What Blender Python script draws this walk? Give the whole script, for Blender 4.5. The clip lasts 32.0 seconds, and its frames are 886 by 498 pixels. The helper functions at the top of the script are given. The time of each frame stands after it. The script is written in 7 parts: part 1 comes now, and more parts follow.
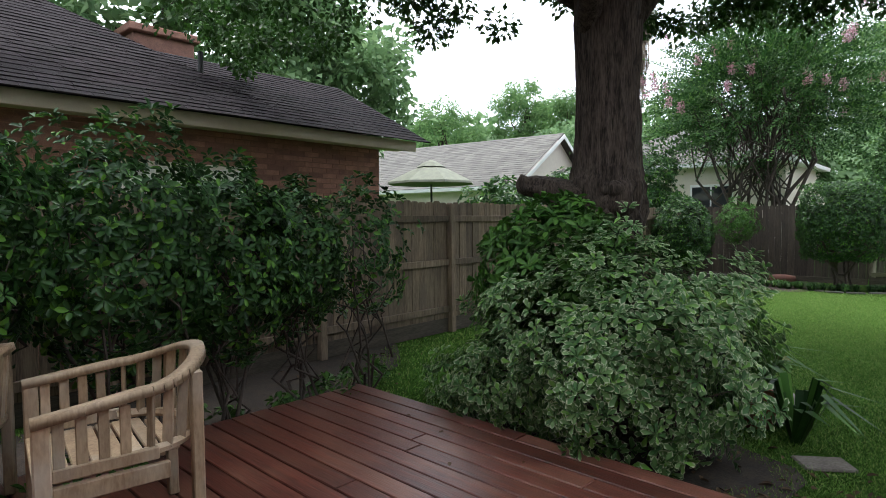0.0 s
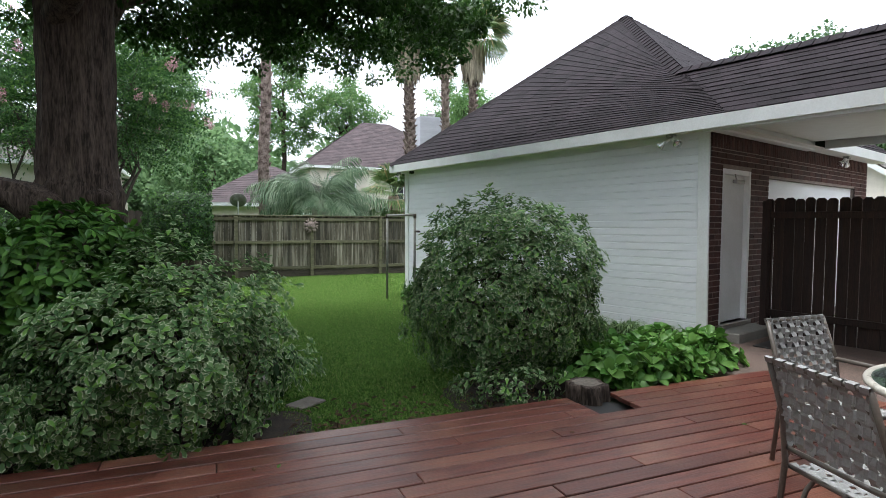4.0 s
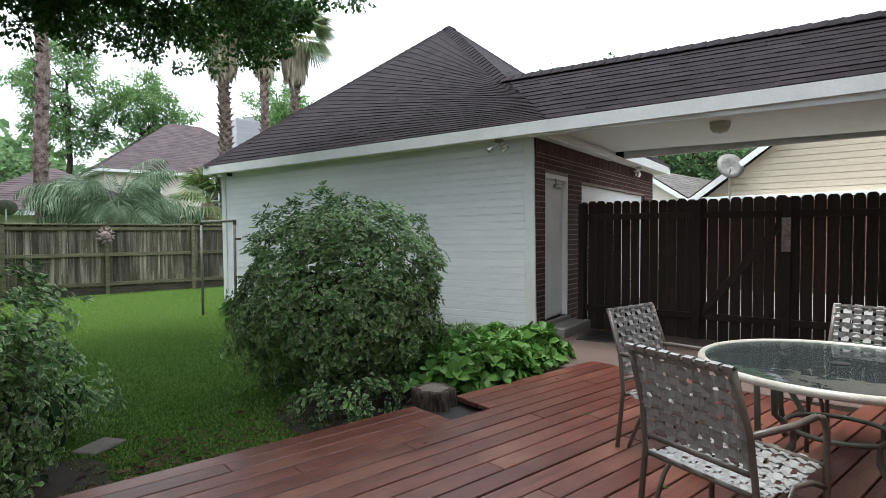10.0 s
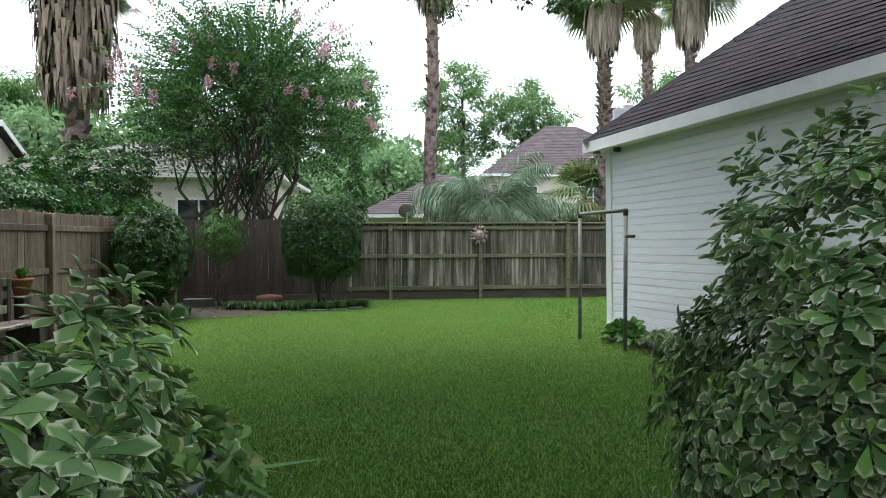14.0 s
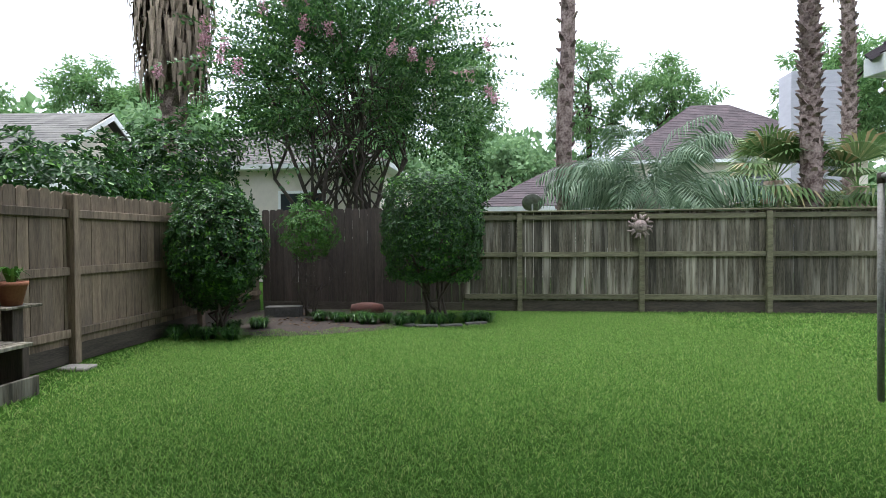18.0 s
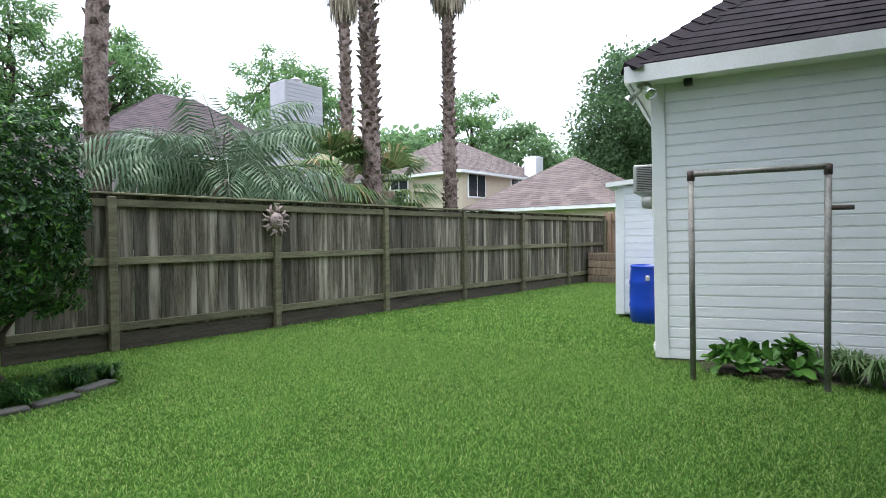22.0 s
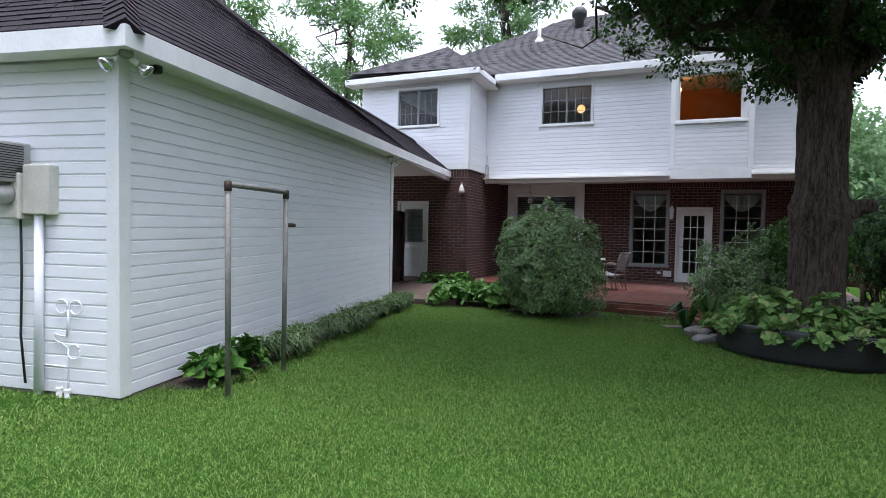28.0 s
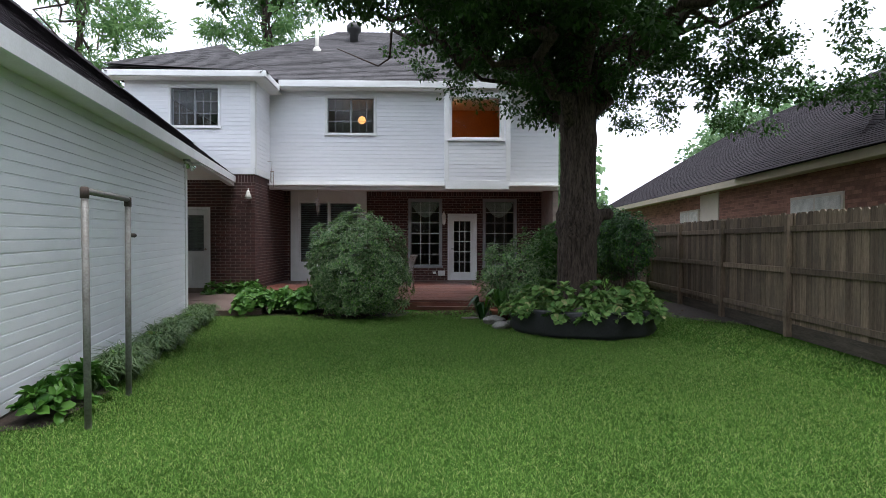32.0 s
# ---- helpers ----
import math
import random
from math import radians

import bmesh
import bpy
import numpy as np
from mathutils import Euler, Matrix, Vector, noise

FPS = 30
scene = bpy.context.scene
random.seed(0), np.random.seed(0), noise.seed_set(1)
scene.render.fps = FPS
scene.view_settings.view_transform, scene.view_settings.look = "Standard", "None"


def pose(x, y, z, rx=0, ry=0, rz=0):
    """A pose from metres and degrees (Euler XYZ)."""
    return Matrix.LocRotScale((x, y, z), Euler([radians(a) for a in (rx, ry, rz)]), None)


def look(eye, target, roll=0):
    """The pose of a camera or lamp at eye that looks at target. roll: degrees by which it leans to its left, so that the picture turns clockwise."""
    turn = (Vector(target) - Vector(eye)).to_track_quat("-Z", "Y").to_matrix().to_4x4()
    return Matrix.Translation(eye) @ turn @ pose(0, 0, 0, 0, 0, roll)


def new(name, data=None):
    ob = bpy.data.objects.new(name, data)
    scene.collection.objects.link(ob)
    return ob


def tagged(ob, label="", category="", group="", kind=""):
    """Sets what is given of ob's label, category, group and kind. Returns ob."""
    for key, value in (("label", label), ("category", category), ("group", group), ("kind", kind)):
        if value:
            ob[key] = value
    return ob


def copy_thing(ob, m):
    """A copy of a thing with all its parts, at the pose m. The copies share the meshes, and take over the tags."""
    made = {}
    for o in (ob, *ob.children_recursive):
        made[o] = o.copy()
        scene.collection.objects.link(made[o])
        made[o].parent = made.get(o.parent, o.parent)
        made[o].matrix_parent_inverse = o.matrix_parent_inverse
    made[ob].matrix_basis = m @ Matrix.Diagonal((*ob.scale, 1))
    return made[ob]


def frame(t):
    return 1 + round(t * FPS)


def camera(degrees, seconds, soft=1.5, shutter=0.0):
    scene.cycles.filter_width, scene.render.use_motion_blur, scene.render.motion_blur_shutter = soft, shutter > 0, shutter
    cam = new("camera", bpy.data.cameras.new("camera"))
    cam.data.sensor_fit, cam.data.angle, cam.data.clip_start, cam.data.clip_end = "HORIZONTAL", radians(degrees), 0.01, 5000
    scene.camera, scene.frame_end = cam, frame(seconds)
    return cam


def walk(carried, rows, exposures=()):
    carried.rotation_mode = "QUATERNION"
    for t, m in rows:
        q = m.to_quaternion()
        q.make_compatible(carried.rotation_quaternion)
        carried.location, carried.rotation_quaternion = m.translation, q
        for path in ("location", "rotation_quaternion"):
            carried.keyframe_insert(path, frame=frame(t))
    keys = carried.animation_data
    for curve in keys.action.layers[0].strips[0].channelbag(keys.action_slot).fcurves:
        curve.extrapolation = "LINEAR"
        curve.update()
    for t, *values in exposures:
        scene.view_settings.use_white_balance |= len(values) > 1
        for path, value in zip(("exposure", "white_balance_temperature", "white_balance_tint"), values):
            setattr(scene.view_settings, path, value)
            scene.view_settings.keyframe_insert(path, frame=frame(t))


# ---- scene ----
cam = camera(76.0, 32.0, soft=0.8)
PATH = [
    (0, (-5.694, 1.815, 1.599), (-6.614, 3.588, 1.498), -0.5),
    (1, (-6.149, 1.602, 1.601), (-6.344, 3.59, 1.503), 0.2),
    (1.5, (-6.341, 1.519, 1.654), (-6.168, 3.508, 1.545), 0.2),
    (2, (-6.557, 1.477, 1.641), (-6.089, 3.419, 1.539), 0.4),
    (2.5, (-6.772, 1.426, 1.667), (-6.043, 3.285, 1.564), 0.5),
    (3, (-7.045, 1.362, 1.659), (-6.071, 3.106, 1.567), 0.7),
    (3.5, (-7.221, 1.348, 1.702), (-6.106, 3.006, 1.603), 0.5),
    (5.5, (-7.77, 1.161, 1.602), (-6.231, 2.436, 1.536), 0.5),
    (6, (-7.833, 1.078, 1.612), (-6.241, 2.288, 1.547), 0.4),
    (6.5, (-7.89, 1.018, 1.593), (-6.209, 2.099, 1.533), 0.4),
    (7, (-7.922, 0.997, 1.587), (-6.165, 1.951, 1.528), 0.4),
    (7.5, (-7.888, 0.994, 1.58), (-6.084, 1.855, 1.525), 0.3),
    (8, (-7.764, 1.016, 1.577), (-5.938, 1.83, 1.522), 0.1),
    (8.5, (-7.638, 1.078, 1.573), (-5.81, 1.886, 1.518), 0.1),
    (9, (-7.49, 1.238, 1.581), (-5.667, 2.058, 1.525), 0.1),
    (9.5, (-7.343, 1.443, 1.576), (-5.55, 2.328, 1.517), 0.0),
    (10, (-7.185, 1.689, 1.583), (-5.528, 2.808, 1.523), -0.2),
    (10.5, (-6.975, 1.977, 1.556), (-5.535, 3.363, 1.5), -0.4),
    (11, (-6.758, 2.26, 1.562), (-5.481, 3.798, 1.504), -0.6),
    (11.5, (-6.438, 2.595, 1.521), (-5.351, 4.273, 1.471), -0.5),
    (12, (-6.332, 2.917, 1.488), (-5.37, 4.671, 1.444), -0.2),
    (12.5, (-6.116, 3.297, 1.486), (-5.248, 5.098, 1.444), -0.2),
    (13, (-5.823, 3.8, 1.496), (-5.06, 5.648, 1.451), -0.2),
    (13.5, (-5.582, 4.255, 1.485), (-4.868, 6.122, 1.442), -0.2),
    (15.5, (-4.958, 5.66, 1.314), (-4.345, 7.564, 1.285), -0.3),
    (16, (-4.891, 6.013, 1.278), (-4.304, 7.924, 1.25), -0.4),
    (16.5, (-4.839, 6.377, 1.287), (-4.352, 8.316, 1.259), -0.4),
    (17, (-4.783, 6.741, 1.287), (-4.423, 8.708, 1.259), -0.5),
    (17.5, (-4.84, 7.216, 1.321), (-4.514, 9.189, 1.287), -0.4),
    (18, (-4.868, 7.671, 1.311), (-4.573, 9.649, 1.278), -0.4),
    (18.5, (-4.969, 8.123, 1.341), (-4.663, 10.099, 1.302), -0.3),
    (19, (-5.029, 8.58, 1.356), (-4.615, 10.536, 1.317), -0.3),
    (19.5, (-5.185, 9.029, 1.318), (-4.574, 10.933, 1.28), -0.1),
    (20, (-5.3, 9.449, 1.276), (-4.399, 11.234, 1.241), -0.0),
    (20.5, (-5.425, 9.888, 1.252), (-4.253, 11.508, 1.218), 0.2),
    (21, (-5.67, 10.325, 1.23), (-4.2, 11.68, 1.198), 0.2),
    (21.5, (-5.895, 10.862, 1.25), (-4.246, 11.993, 1.216), -0.2),
    (22, (-6.138, 11.402, 1.271), (-4.341, 12.276, 1.228), -0.6),
    (22.5, (-6.259, 11.863, 1.293), (-4.336, 12.409, 1.24), -0.7),
    (23, (-6.357, 12.345, 1.346), (-4.361, 12.443, 1.274), -0.8),
    (23.5, (-6.285, 12.709, 1.328), (-4.305, 12.441, 1.261), -0.5),
    (24, (-6.139, 13.208, 1.37), (-4.244, 12.572, 1.292), -0.3),
    (24.5, (-5.974, 13.594, 1.379), (-4.222, 12.634, 1.301), -0.2),
    (25, (-5.73, 13.96, 1.373), (-4.153, 12.731, 1.304), -0.1),
    (25.5, (-5.464, 14.352, 1.347), (-4.086, 12.904, 1.281), -0.2),
    (26, (-5.133, 14.718, 1.381), (-3.943, 13.112, 1.317), -0.0),
    (26.5, (-4.801, 15.08, 1.404), (-3.772, 13.366, 1.337), 0.4),
    (28.5, (-3.213, 16.01, 1.418), (-2.911, 14.034, 1.37), 1.3),
    (29, (-2.93, 16.164, 1.423), (-2.731, 14.175, 1.377), 1.2),
    (29.5, (-2.752, 16.224, 1.415), (-2.668, 14.226, 1.374), 1.0),
    (30, (-2.626, 16.238, 1.428), (-2.63, 14.239, 1.391), 0.8),
    (30.5, (-2.53, 16.285, 1.43), (-2.667, 14.29, 1.397), 0.6),
    (31, (-2.483, 16.34, 1.427), (-2.749, 14.358, 1.396), 0.4),
    (31.5, (-2.458, 16.354, 1.426), (-2.823, 14.387, 1.4), 0.3),
    (32, (-2.489, 16.307, 1.411), (-2.904, 14.351, 1.387), 0.1),
]
walk(cam, [(t, look(eye, target, roll)) for t, eye, target, roll in PATH], [(0, 1.38, 6480, 10), (13, 1.4, 6450, 10), (17, 1.45, 6250, 12), (23, 1.45, 6180, 15), (26, 1.38, 6020, 19), (29, 1.25, 6050, 18), (32, 1.12, 6300, 15)])

# ---- sky, sun and exposure ----
W = bpy.data.worlds.new("sky")
scene.world = W
W.use_nodes = True
wn = W.node_tree.nodes
sky = wn.new("ShaderNodeTexSky")
sky.sky_type = "NISHITA"
sky.sun_disc = False
sky.sun_elevation, sky.sun_rotation = radians(79), radians(-37)
sky.air_density, sky.dust_density, sky.ozone_density = 1.0, 2.0, 1.0
pale = wn.new("ShaderNodeHueSaturation")
pale.inputs["Saturation"].default_value = 0.18
W.node_tree.links.new(sky.outputs[0], pale.inputs["Color"])
cloud = wn.new("ShaderNodeMix")
cloud.data_type = "RGBA"
cloud.inputs[0].default_value = 0.7
cloud.inputs[7].default_value = (7.5, 8.3, 9.3, 1)
W.node_tree.links.new(pale.outputs[0], cloud.inputs[6])
W.node_tree.links.new(cloud.outputs[2], wn["Background"].inputs[0])
wn["Background"].inputs[1].default_value = 0.142
sun = new("sun", bpy.data.lights.new("sun", "SUN"))
sun.data.energy, sun.data.angle, sun.data.color = 1.75, radians(25), (1.0, 0.985, 0.96)
sun.matrix_world = look((0, 0, 30), (3.5, -4.67, 0))

# ---- materials ----
MATS = {}


def mat(name, base, second=None, rough=0.7, metal=0.0, scale=6.0, fine=60.0, bump=0.15, stretch=(1, 1, 1), vary=0.0,
        stain=None, stain_scale=1.2, stain_amount=0.4, along=False, island=False, spec=0.5, trans=0.0):
    """A procedural surface: two tones mixed by coarse and fine noise, stains, a tone per piece and fine relief."""
    if name in MATS:
        return MATS[name]
    m = MATS[name] = bpy.data.materials.new(name)
    m.use_nodes = True
    nt = m.node_tree
    N, L = nt.nodes, nt.links
    p = N["Principled BSDF"]
    second = second or tuple(min(1, c * 0.7) for c in base)
    tc = N.new("ShaderNodeTexCoord")
    mp = N.new("ShaderNodeMapping")
    mp.inputs["Scale"].default_value = stretch
    info = N.new("ShaderNodeObjectInfo")
    sh = N.new("ShaderNodeVectorMath")
    sh.operation = "MULTIPLY_ADD"
    sh.inputs[1].default_value = (37, 23, 11)
    L.new(info.outputs["Random"], sh.inputs[0])
    L.new(tc.outputs["Object"], sh.inputs[2])
    L.new(sh.outputs[0], mp.inputs[0])
    n1 = N.new("ShaderNodeTexNoise")
    n1.inputs["Scale"].default_value, n1.inputs["Detail"].default_value = scale, 4
    n2 = N.new("ShaderNodeTexNoise")
    n2.inputs["Scale"].default_value, n2.inputs["Detail"].default_value = fine, 5
    L.new(mp.outputs[0], n1.inputs["Vector"])
    L.new(mp.outputs[0], n2.inputs["Vector"])
    geo = N.new("ShaderNodeNewGeometry")
    rnd = geo.outputs["Random Per Island"] if island else info.outputs["Random"]
    av = N.new("ShaderNodeMath")
    av.operation = "MULTIPLY_ADD"
    L.new(n2.outputs[0], av.inputs[0])
    av.inputs[1].default_value = 0.5
    h = N.new("ShaderNodeMath")
    h.operation = "MULTIPLY"
    L.new(n1.outputs[0], h.inputs[0])
    h.inputs[1].default_value = 0.5
    L.new(h.outputs[0], av.inputs[2])
    rm = N.new("ShaderNodeMapRange")
    rm.inputs["From Min"].default_value, rm.inputs["From Max"].default_value = 0.39, 0.61
    L.new(av.outputs[0], rm.inputs[0])
    mx = N.new("ShaderNodeMix")
    mx.data_type = "RGBA"
    mx.inputs[6].default_value, mx.inputs[7].default_value = (*second, 1), (*base, 1)
    L.new(rm.outputs[0], mx.inputs[0])
    col = mx.outputs[2]
    if stain:
        n3 = N.new("ShaderNodeTexNoise")
        n3.inputs["Scale"].default_value, n3.inputs["Detail"].default_value = stain_scale, 6
        L.new(mp.outputs[0] if along else sh.outputs[0], n3.inputs["Vector"])
        r3 = N.new("ShaderNodeMapRange")
        r3.inputs["From Min"].default_value, r3.inputs["From Max"].default_value = 0.48, 0.72
        r3.inputs["To Max"].default_value = stain_amount
        L.new(n3.outputs[0], r3.inputs[0])
        m3 = N.new("ShaderNodeMix")
        m3.data_type = "RGBA"
        m3.inputs[7].default_value = (*stain, 1)
        L.new(r3.outputs[0], m3.inputs[0])
        L.new(col, m3.inputs[6])
        col = m3.outputs[2]
    if vary:
        hs = N.new("ShaderNodeHueSaturation")
        vr = N.new("ShaderNodeMapRange")
        vr.inputs["To Min"].default_value, vr.inputs["To Max"].default_value = 1 - vary, 1 + vary
        L.new(rnd, vr.inputs[0])
        L.new(vr.outputs[0], hs.inputs["Value"])
        L.new(col, hs.inputs["Color"])
        col = hs.outputs[0]
    L.new(col, p.inputs["Base Color"])
    rr = N.new("ShaderNodeMapRange")
    rr.inputs["To Min"].default_value, rr.inputs["To Max"].default_value = max(0.02, rough - 0.1), min(1, rough + 0.1)
    L.new(n1.outputs[0], rr.inputs[0])
    L.new(rr.outputs[0], p.inputs["Roughness"])
    p.inputs["Metallic"].default_value = metal
    p.inputs["Specular IOR Level"].default_value = spec
    if bump:
        b = N.new("ShaderNodeBump")
        b.inputs["Strength"].default_value, b.inputs["Distance"].default_value = bump, 0.01
        L.new(av.outputs[0], b.inputs["Height"])
        L.new(b.outputs[0], p.inputs["Normal"])
    if trans:
        tr = N.new("ShaderNodeBsdfTranslucent")
        L.new(col, tr.inputs[0])
        ms = N.new("ShaderNodeMixShader")
        ms.inputs[0].default_value = trans
        L.new(p.outputs[0], ms.inputs[1])
        L.new(tr.outputs[0], ms.inputs[2])
        L.new(ms.outputs[0], N["Material Output"].inputs[0])
    return m


def leaf_mat(name, green, light, margin=None, rough=0.45, trans=0.25, young=None, spec=0.28):
    """Leaves: a tone per leaf, optionally with a pale margin along the blade's edge and some young bright leaves."""
    if name in MATS:
        return MATS[name]
    m = MATS[name] = bpy.data.materials.new(name)
    m.use_nodes = True
    nt = m.node_tree
    N, L = nt.nodes, nt.links
    p = N["Principled BSDF"]
    geo = N.new("ShaderNodeNewGeometry")
    ramp = N.new("ShaderNodeValToRGB")
    e = ramp.color_ramp.elements
    e[0].color, e[1].color = (*green, 1), (*light, 1)
    e[0].position, e[1].position = 0.15, 0.95
    if young:
        e[1].position = 0.85
        k = ramp.color_ramp.elements.new(0.90)
        k.color = (*young, 1)
    L.new(geo.outputs["Random Per Island"], ramp.inputs[0])
    col = ramp.outputs[0]
    uv = N.new("ShaderNodeUVMap")
    sx = N.new("ShaderNodeSeparateXYZ")
    L.new(uv.outputs[0], sx.inputs[0])
    if margin:
        a = N.new("ShaderNodeMapRange")
        a.inputs["From Min"].default_value, a.inputs["From Max"].default_value = 0.76, 0.92
        L.new(sx.outputs[0], a.inputs[0])
        mx = N.new("ShaderNodeMix")
        mx.data_type = "RGBA"
        mx.inputs[7].default_value = (*margin, 1)
        L.new(a.outputs[0], mx.inputs[0])
        L.new(col, mx.inputs[6])
        col = mx.outputs[2]
    L.new(col, p.inputs["Base Color"])
    p.inputs["Roughness"].default_value = rough
    p.inputs["Specular IOR Level"].default_value = spec
    tr = N.new("ShaderNodeBsdfTranslucent")
    L.new(col, tr.inputs[0])
    ms = N.new("ShaderNodeMixShader")
    ms.inputs[0].default_value = trans
    L.new(p.outputs[0], ms.inputs[1])
    L.new(tr.outputs[0], ms.inputs[2])
    L.new(ms.outputs[0], N["Material Output"].inputs[0])
    return m


def glass_mat(name, tint=(0.03, 0.035, 0.04), rough=0.05):
    m = MATS.get(name)
    if m:
        return m
    m = MATS[name] = bpy.data.materials.new(name)
    m.use_nodes = True
    p = m.node_tree.nodes["Principled BSDF"]
    p.inputs["Base Color"].default_value = (*tint, 1)
    p.inputs["Roughness"].default_value = rough
    p.inputs["Specular IOR Level"].default_value = 0.6
    return m


M_paint = mat("white_paint", (0.84, 0.845, 0.87), (0.79, 0.80, 0.83), 0.5, scale=3, fine=45, bump=0.25, stretch=(1, 1, 3), stain=(0.5, 0.52, 0.47), stain_scale=0.9, stain_amount=0.07, vary=0.025)
M_trim = mat("trim_paint", (0.82, 0.83, 0.83), (0.74, 0.75, 0.74), 0.45, scale=4, fine=50, bump=0.1, stain=(0.5, 0.5, 0.45), stain_amount=0.25)
M_soffit = mat("soffit_paint", (0.82, 0.81, 0.77), (0.75, 0.74, 0.69), 0.6, bump=0.08)
M_brick = mat("dark_red_brick", (0.078, 0.027, 0.022), (0.042, 0.018, 0.0155), 0.85, scale=9, fine=90, bump=0.5, vary=0.32, stain=(0.2, 0.14, 0.12), stain_scale=14, stain_amount=0.2)
M_brick_i = mat("red_brick_course", (0.078, 0.027, 0.022), (0.042, 0.018, 0.0155), 0.85, scale=9, fine=90, bump=0.5, vary=0.32, island=True)
M_brick_nb = mat("neighbour_brick", (0.34, 0.17, 0.125), (0.22, 0.11, 0.085), 0.85, scale=9, fine=90, bump=0.4, vary=0.3, island=True)
M_mortar = mat("mortar", (0.30, 0.24, 0.21), (0.20, 0.16, 0.14), 0.95, fine=120, bump=0.3)
M_shingle = mat("dark_shingle", (0.024, 0.018, 0.022), (0.010, 0.0075, 0.0095), 0.95, spec=0.2, scale=2, fine=140, bump=0.5, vary=0.28, island=True)
M_shingle_h = mat("grey_shingle", (0.085, 0.081, 0.083), (0.046, 0.044, 0.046), 0.95, spec=0.25, scale=2, fine=140, bump=0.5, vary=0.22, island=True, stain=(0.045, 0.042, 0.042), stain_scale=0.5, stain_amount=0.6)
M_shingle_b = mat("brown_shingle", (0.135, 0.105, 0.096), (0.085, 0.064, 0.060), 0.9, scale=2, fine=120, bump=0.4, vary=0.22, island=True)
M_shingle_p = mat("purple_brown_shingle", (0.070, 0.050, 0.054), (0.040, 0.028, 0.031), 0.9, scale=2, fine=120, bump=0.4, vary=0.22, island=True)
M_shingle_g = mat("light_grey_shingle", (0.13, 0.122, 0.110), (0.085, 0.079, 0.072), 0.9, scale=2, fine=120, bump=0.4, vary=0.2, island=True)
M_roofdeck = mat("roof_underlay", (0.035, 0.032, 0.033), None, 0.95)
M_deck = mat("stained_deck_wood", (0.150, 0.046, 0.031), (0.062, 0.019, 0.014), 0.36, scale=5, fine=26, bump=0.35, stretch=(0.35, 6, 6), vary=0.26, stain=(0.27, 0.13, 0.085), stain_scale=1.6, stain_amount=0.5)
M_fence = mat("weathered_fence_wood", (0.150, 0.130, 0.094), (0.045, 0.038, 0.024), 0.9, scale=3, fine=22, bump=0.5, stretch=(7, 7, 0.5), vary=0.55, stain=(0.40, 0.36, 0.29), stain_scale=1.6, stain_amount=0.85, along=True)
M_fence_rail = mat("mossy_fence_rail", (0.190, 0.180, 0.105), (0.095, 0.085, 0.050), 0.9, scale=3, fine=22, bump=0.4, stretch=(0.6, 6, 6), vary=0.2)
M_fence_side = mat("brown_fence_wood", (0.245, 0.182, 0.125), (0.110, 0.078, 0.053), 0.88, scale=3, fine=22, bump=0.4, stretch=(7, 7, 0.5), vary=0.34, stain=(0.075, 0.06, 0.05), stain_scale=1.4, stain_amount=0.5)
M_fence_dark = mat("dark_fence_wood", (0.085, 0.064, 0.050), (0.040, 0.030, 0.024), 0.9, scale=3, fine=22, bump=0.4, stretch=(7, 7, 0.5), vary=0.25)
M_fence_kick = mat("dark_kickboard_wood", (0.095, 0.078, 0.058), (0.045, 0.036, 0.027), 0.92, scale=3, fine=22, bump=0.4, stretch=(0.6, 6, 6), vary=0.2)
M_fence_new = mat("tan_fence_wood", (0.36, 0.25, 0.165), (0.24, 0.165, 0.11), 0.85, scale=3, fine=22, bump=0.3, stretch=(7, 7, 0.5), vary=0.18)
M_gate = mat("dark_stained_gate_wood", (0.042, 0.022, 0.016), (0.019, 0.011, 0.009), 0.75, scale=3, fine=24, bump=0.4, stretch=(7, 7, 0.5), vary=0.3)
M_concrete = mat("concrete", (0.30, 0.28, 0.25), (0.20, 0.185, 0.165), 0.9, scale=3, fine=90, bump=0.3, stain=(0.11, 0.095, 0.075), stain_scale=3, stain_amount=0.6)
M_slab = mat("foundation_concrete", (0.22, 0.19, 0.165), (0.12, 0.10, 0.085), 0.9, scale=4, fine=70, bump=0.4, stain=(0.06, 0.05, 0.04), stain_scale=4, stain_amount=0.7)
M_path = mat("stained_path_concrete", (0.17, 0.115, 0.095), (0.09, 0.062, 0.052), 0.9, scale=3, fine=70, bump=0.4, stain=(0.05, 0.045, 0.035), stain_scale=3, stain_amount=0.6)
M_oldclay = mat("dark_old_terracotta", (0.11, 0.040, 0.028), (0.06, 0.025, 0.019), 0.9, scale=6, fine=50, bump=0.3)
M_lilac = mat("faded_chimney_siding", (0.46, 0.45, 0.49), (0.40, 0.39, 0.43), 0.6, scale=3, fine=40, bump=0.1, stretch=(1, 1, 3), vary=0.05)
M_edge = mat("mossy_edging_stone", (0.10, 0.095, 0.085), (0.045, 0.042, 0.037), 0.95, scale=5, fine=50, bump=0.5)
M_soil = mat("leaf_littered_soil", (0.0423, 0.0286, 0.0189), (0.0156, 0.0104, 0.0078), 0.95, scale=9, fine=70, bump=0.9)
M_lawn = mat("lawn_base", (0.044, 0.100, 0.018), (0.026, 0.056, 0.010), 0.95, spec=0.0, scale=1.2, fine=60, bump=0.8)
M_bark = mat("grey_brown_bark", (0.088, 0.066, 0.053), (0.017, 0.012, 0.010), 0.95, spec=0.2, scale=7, fine=24, bump=1.0, stretch=(3.6, 3.6, 0.55))
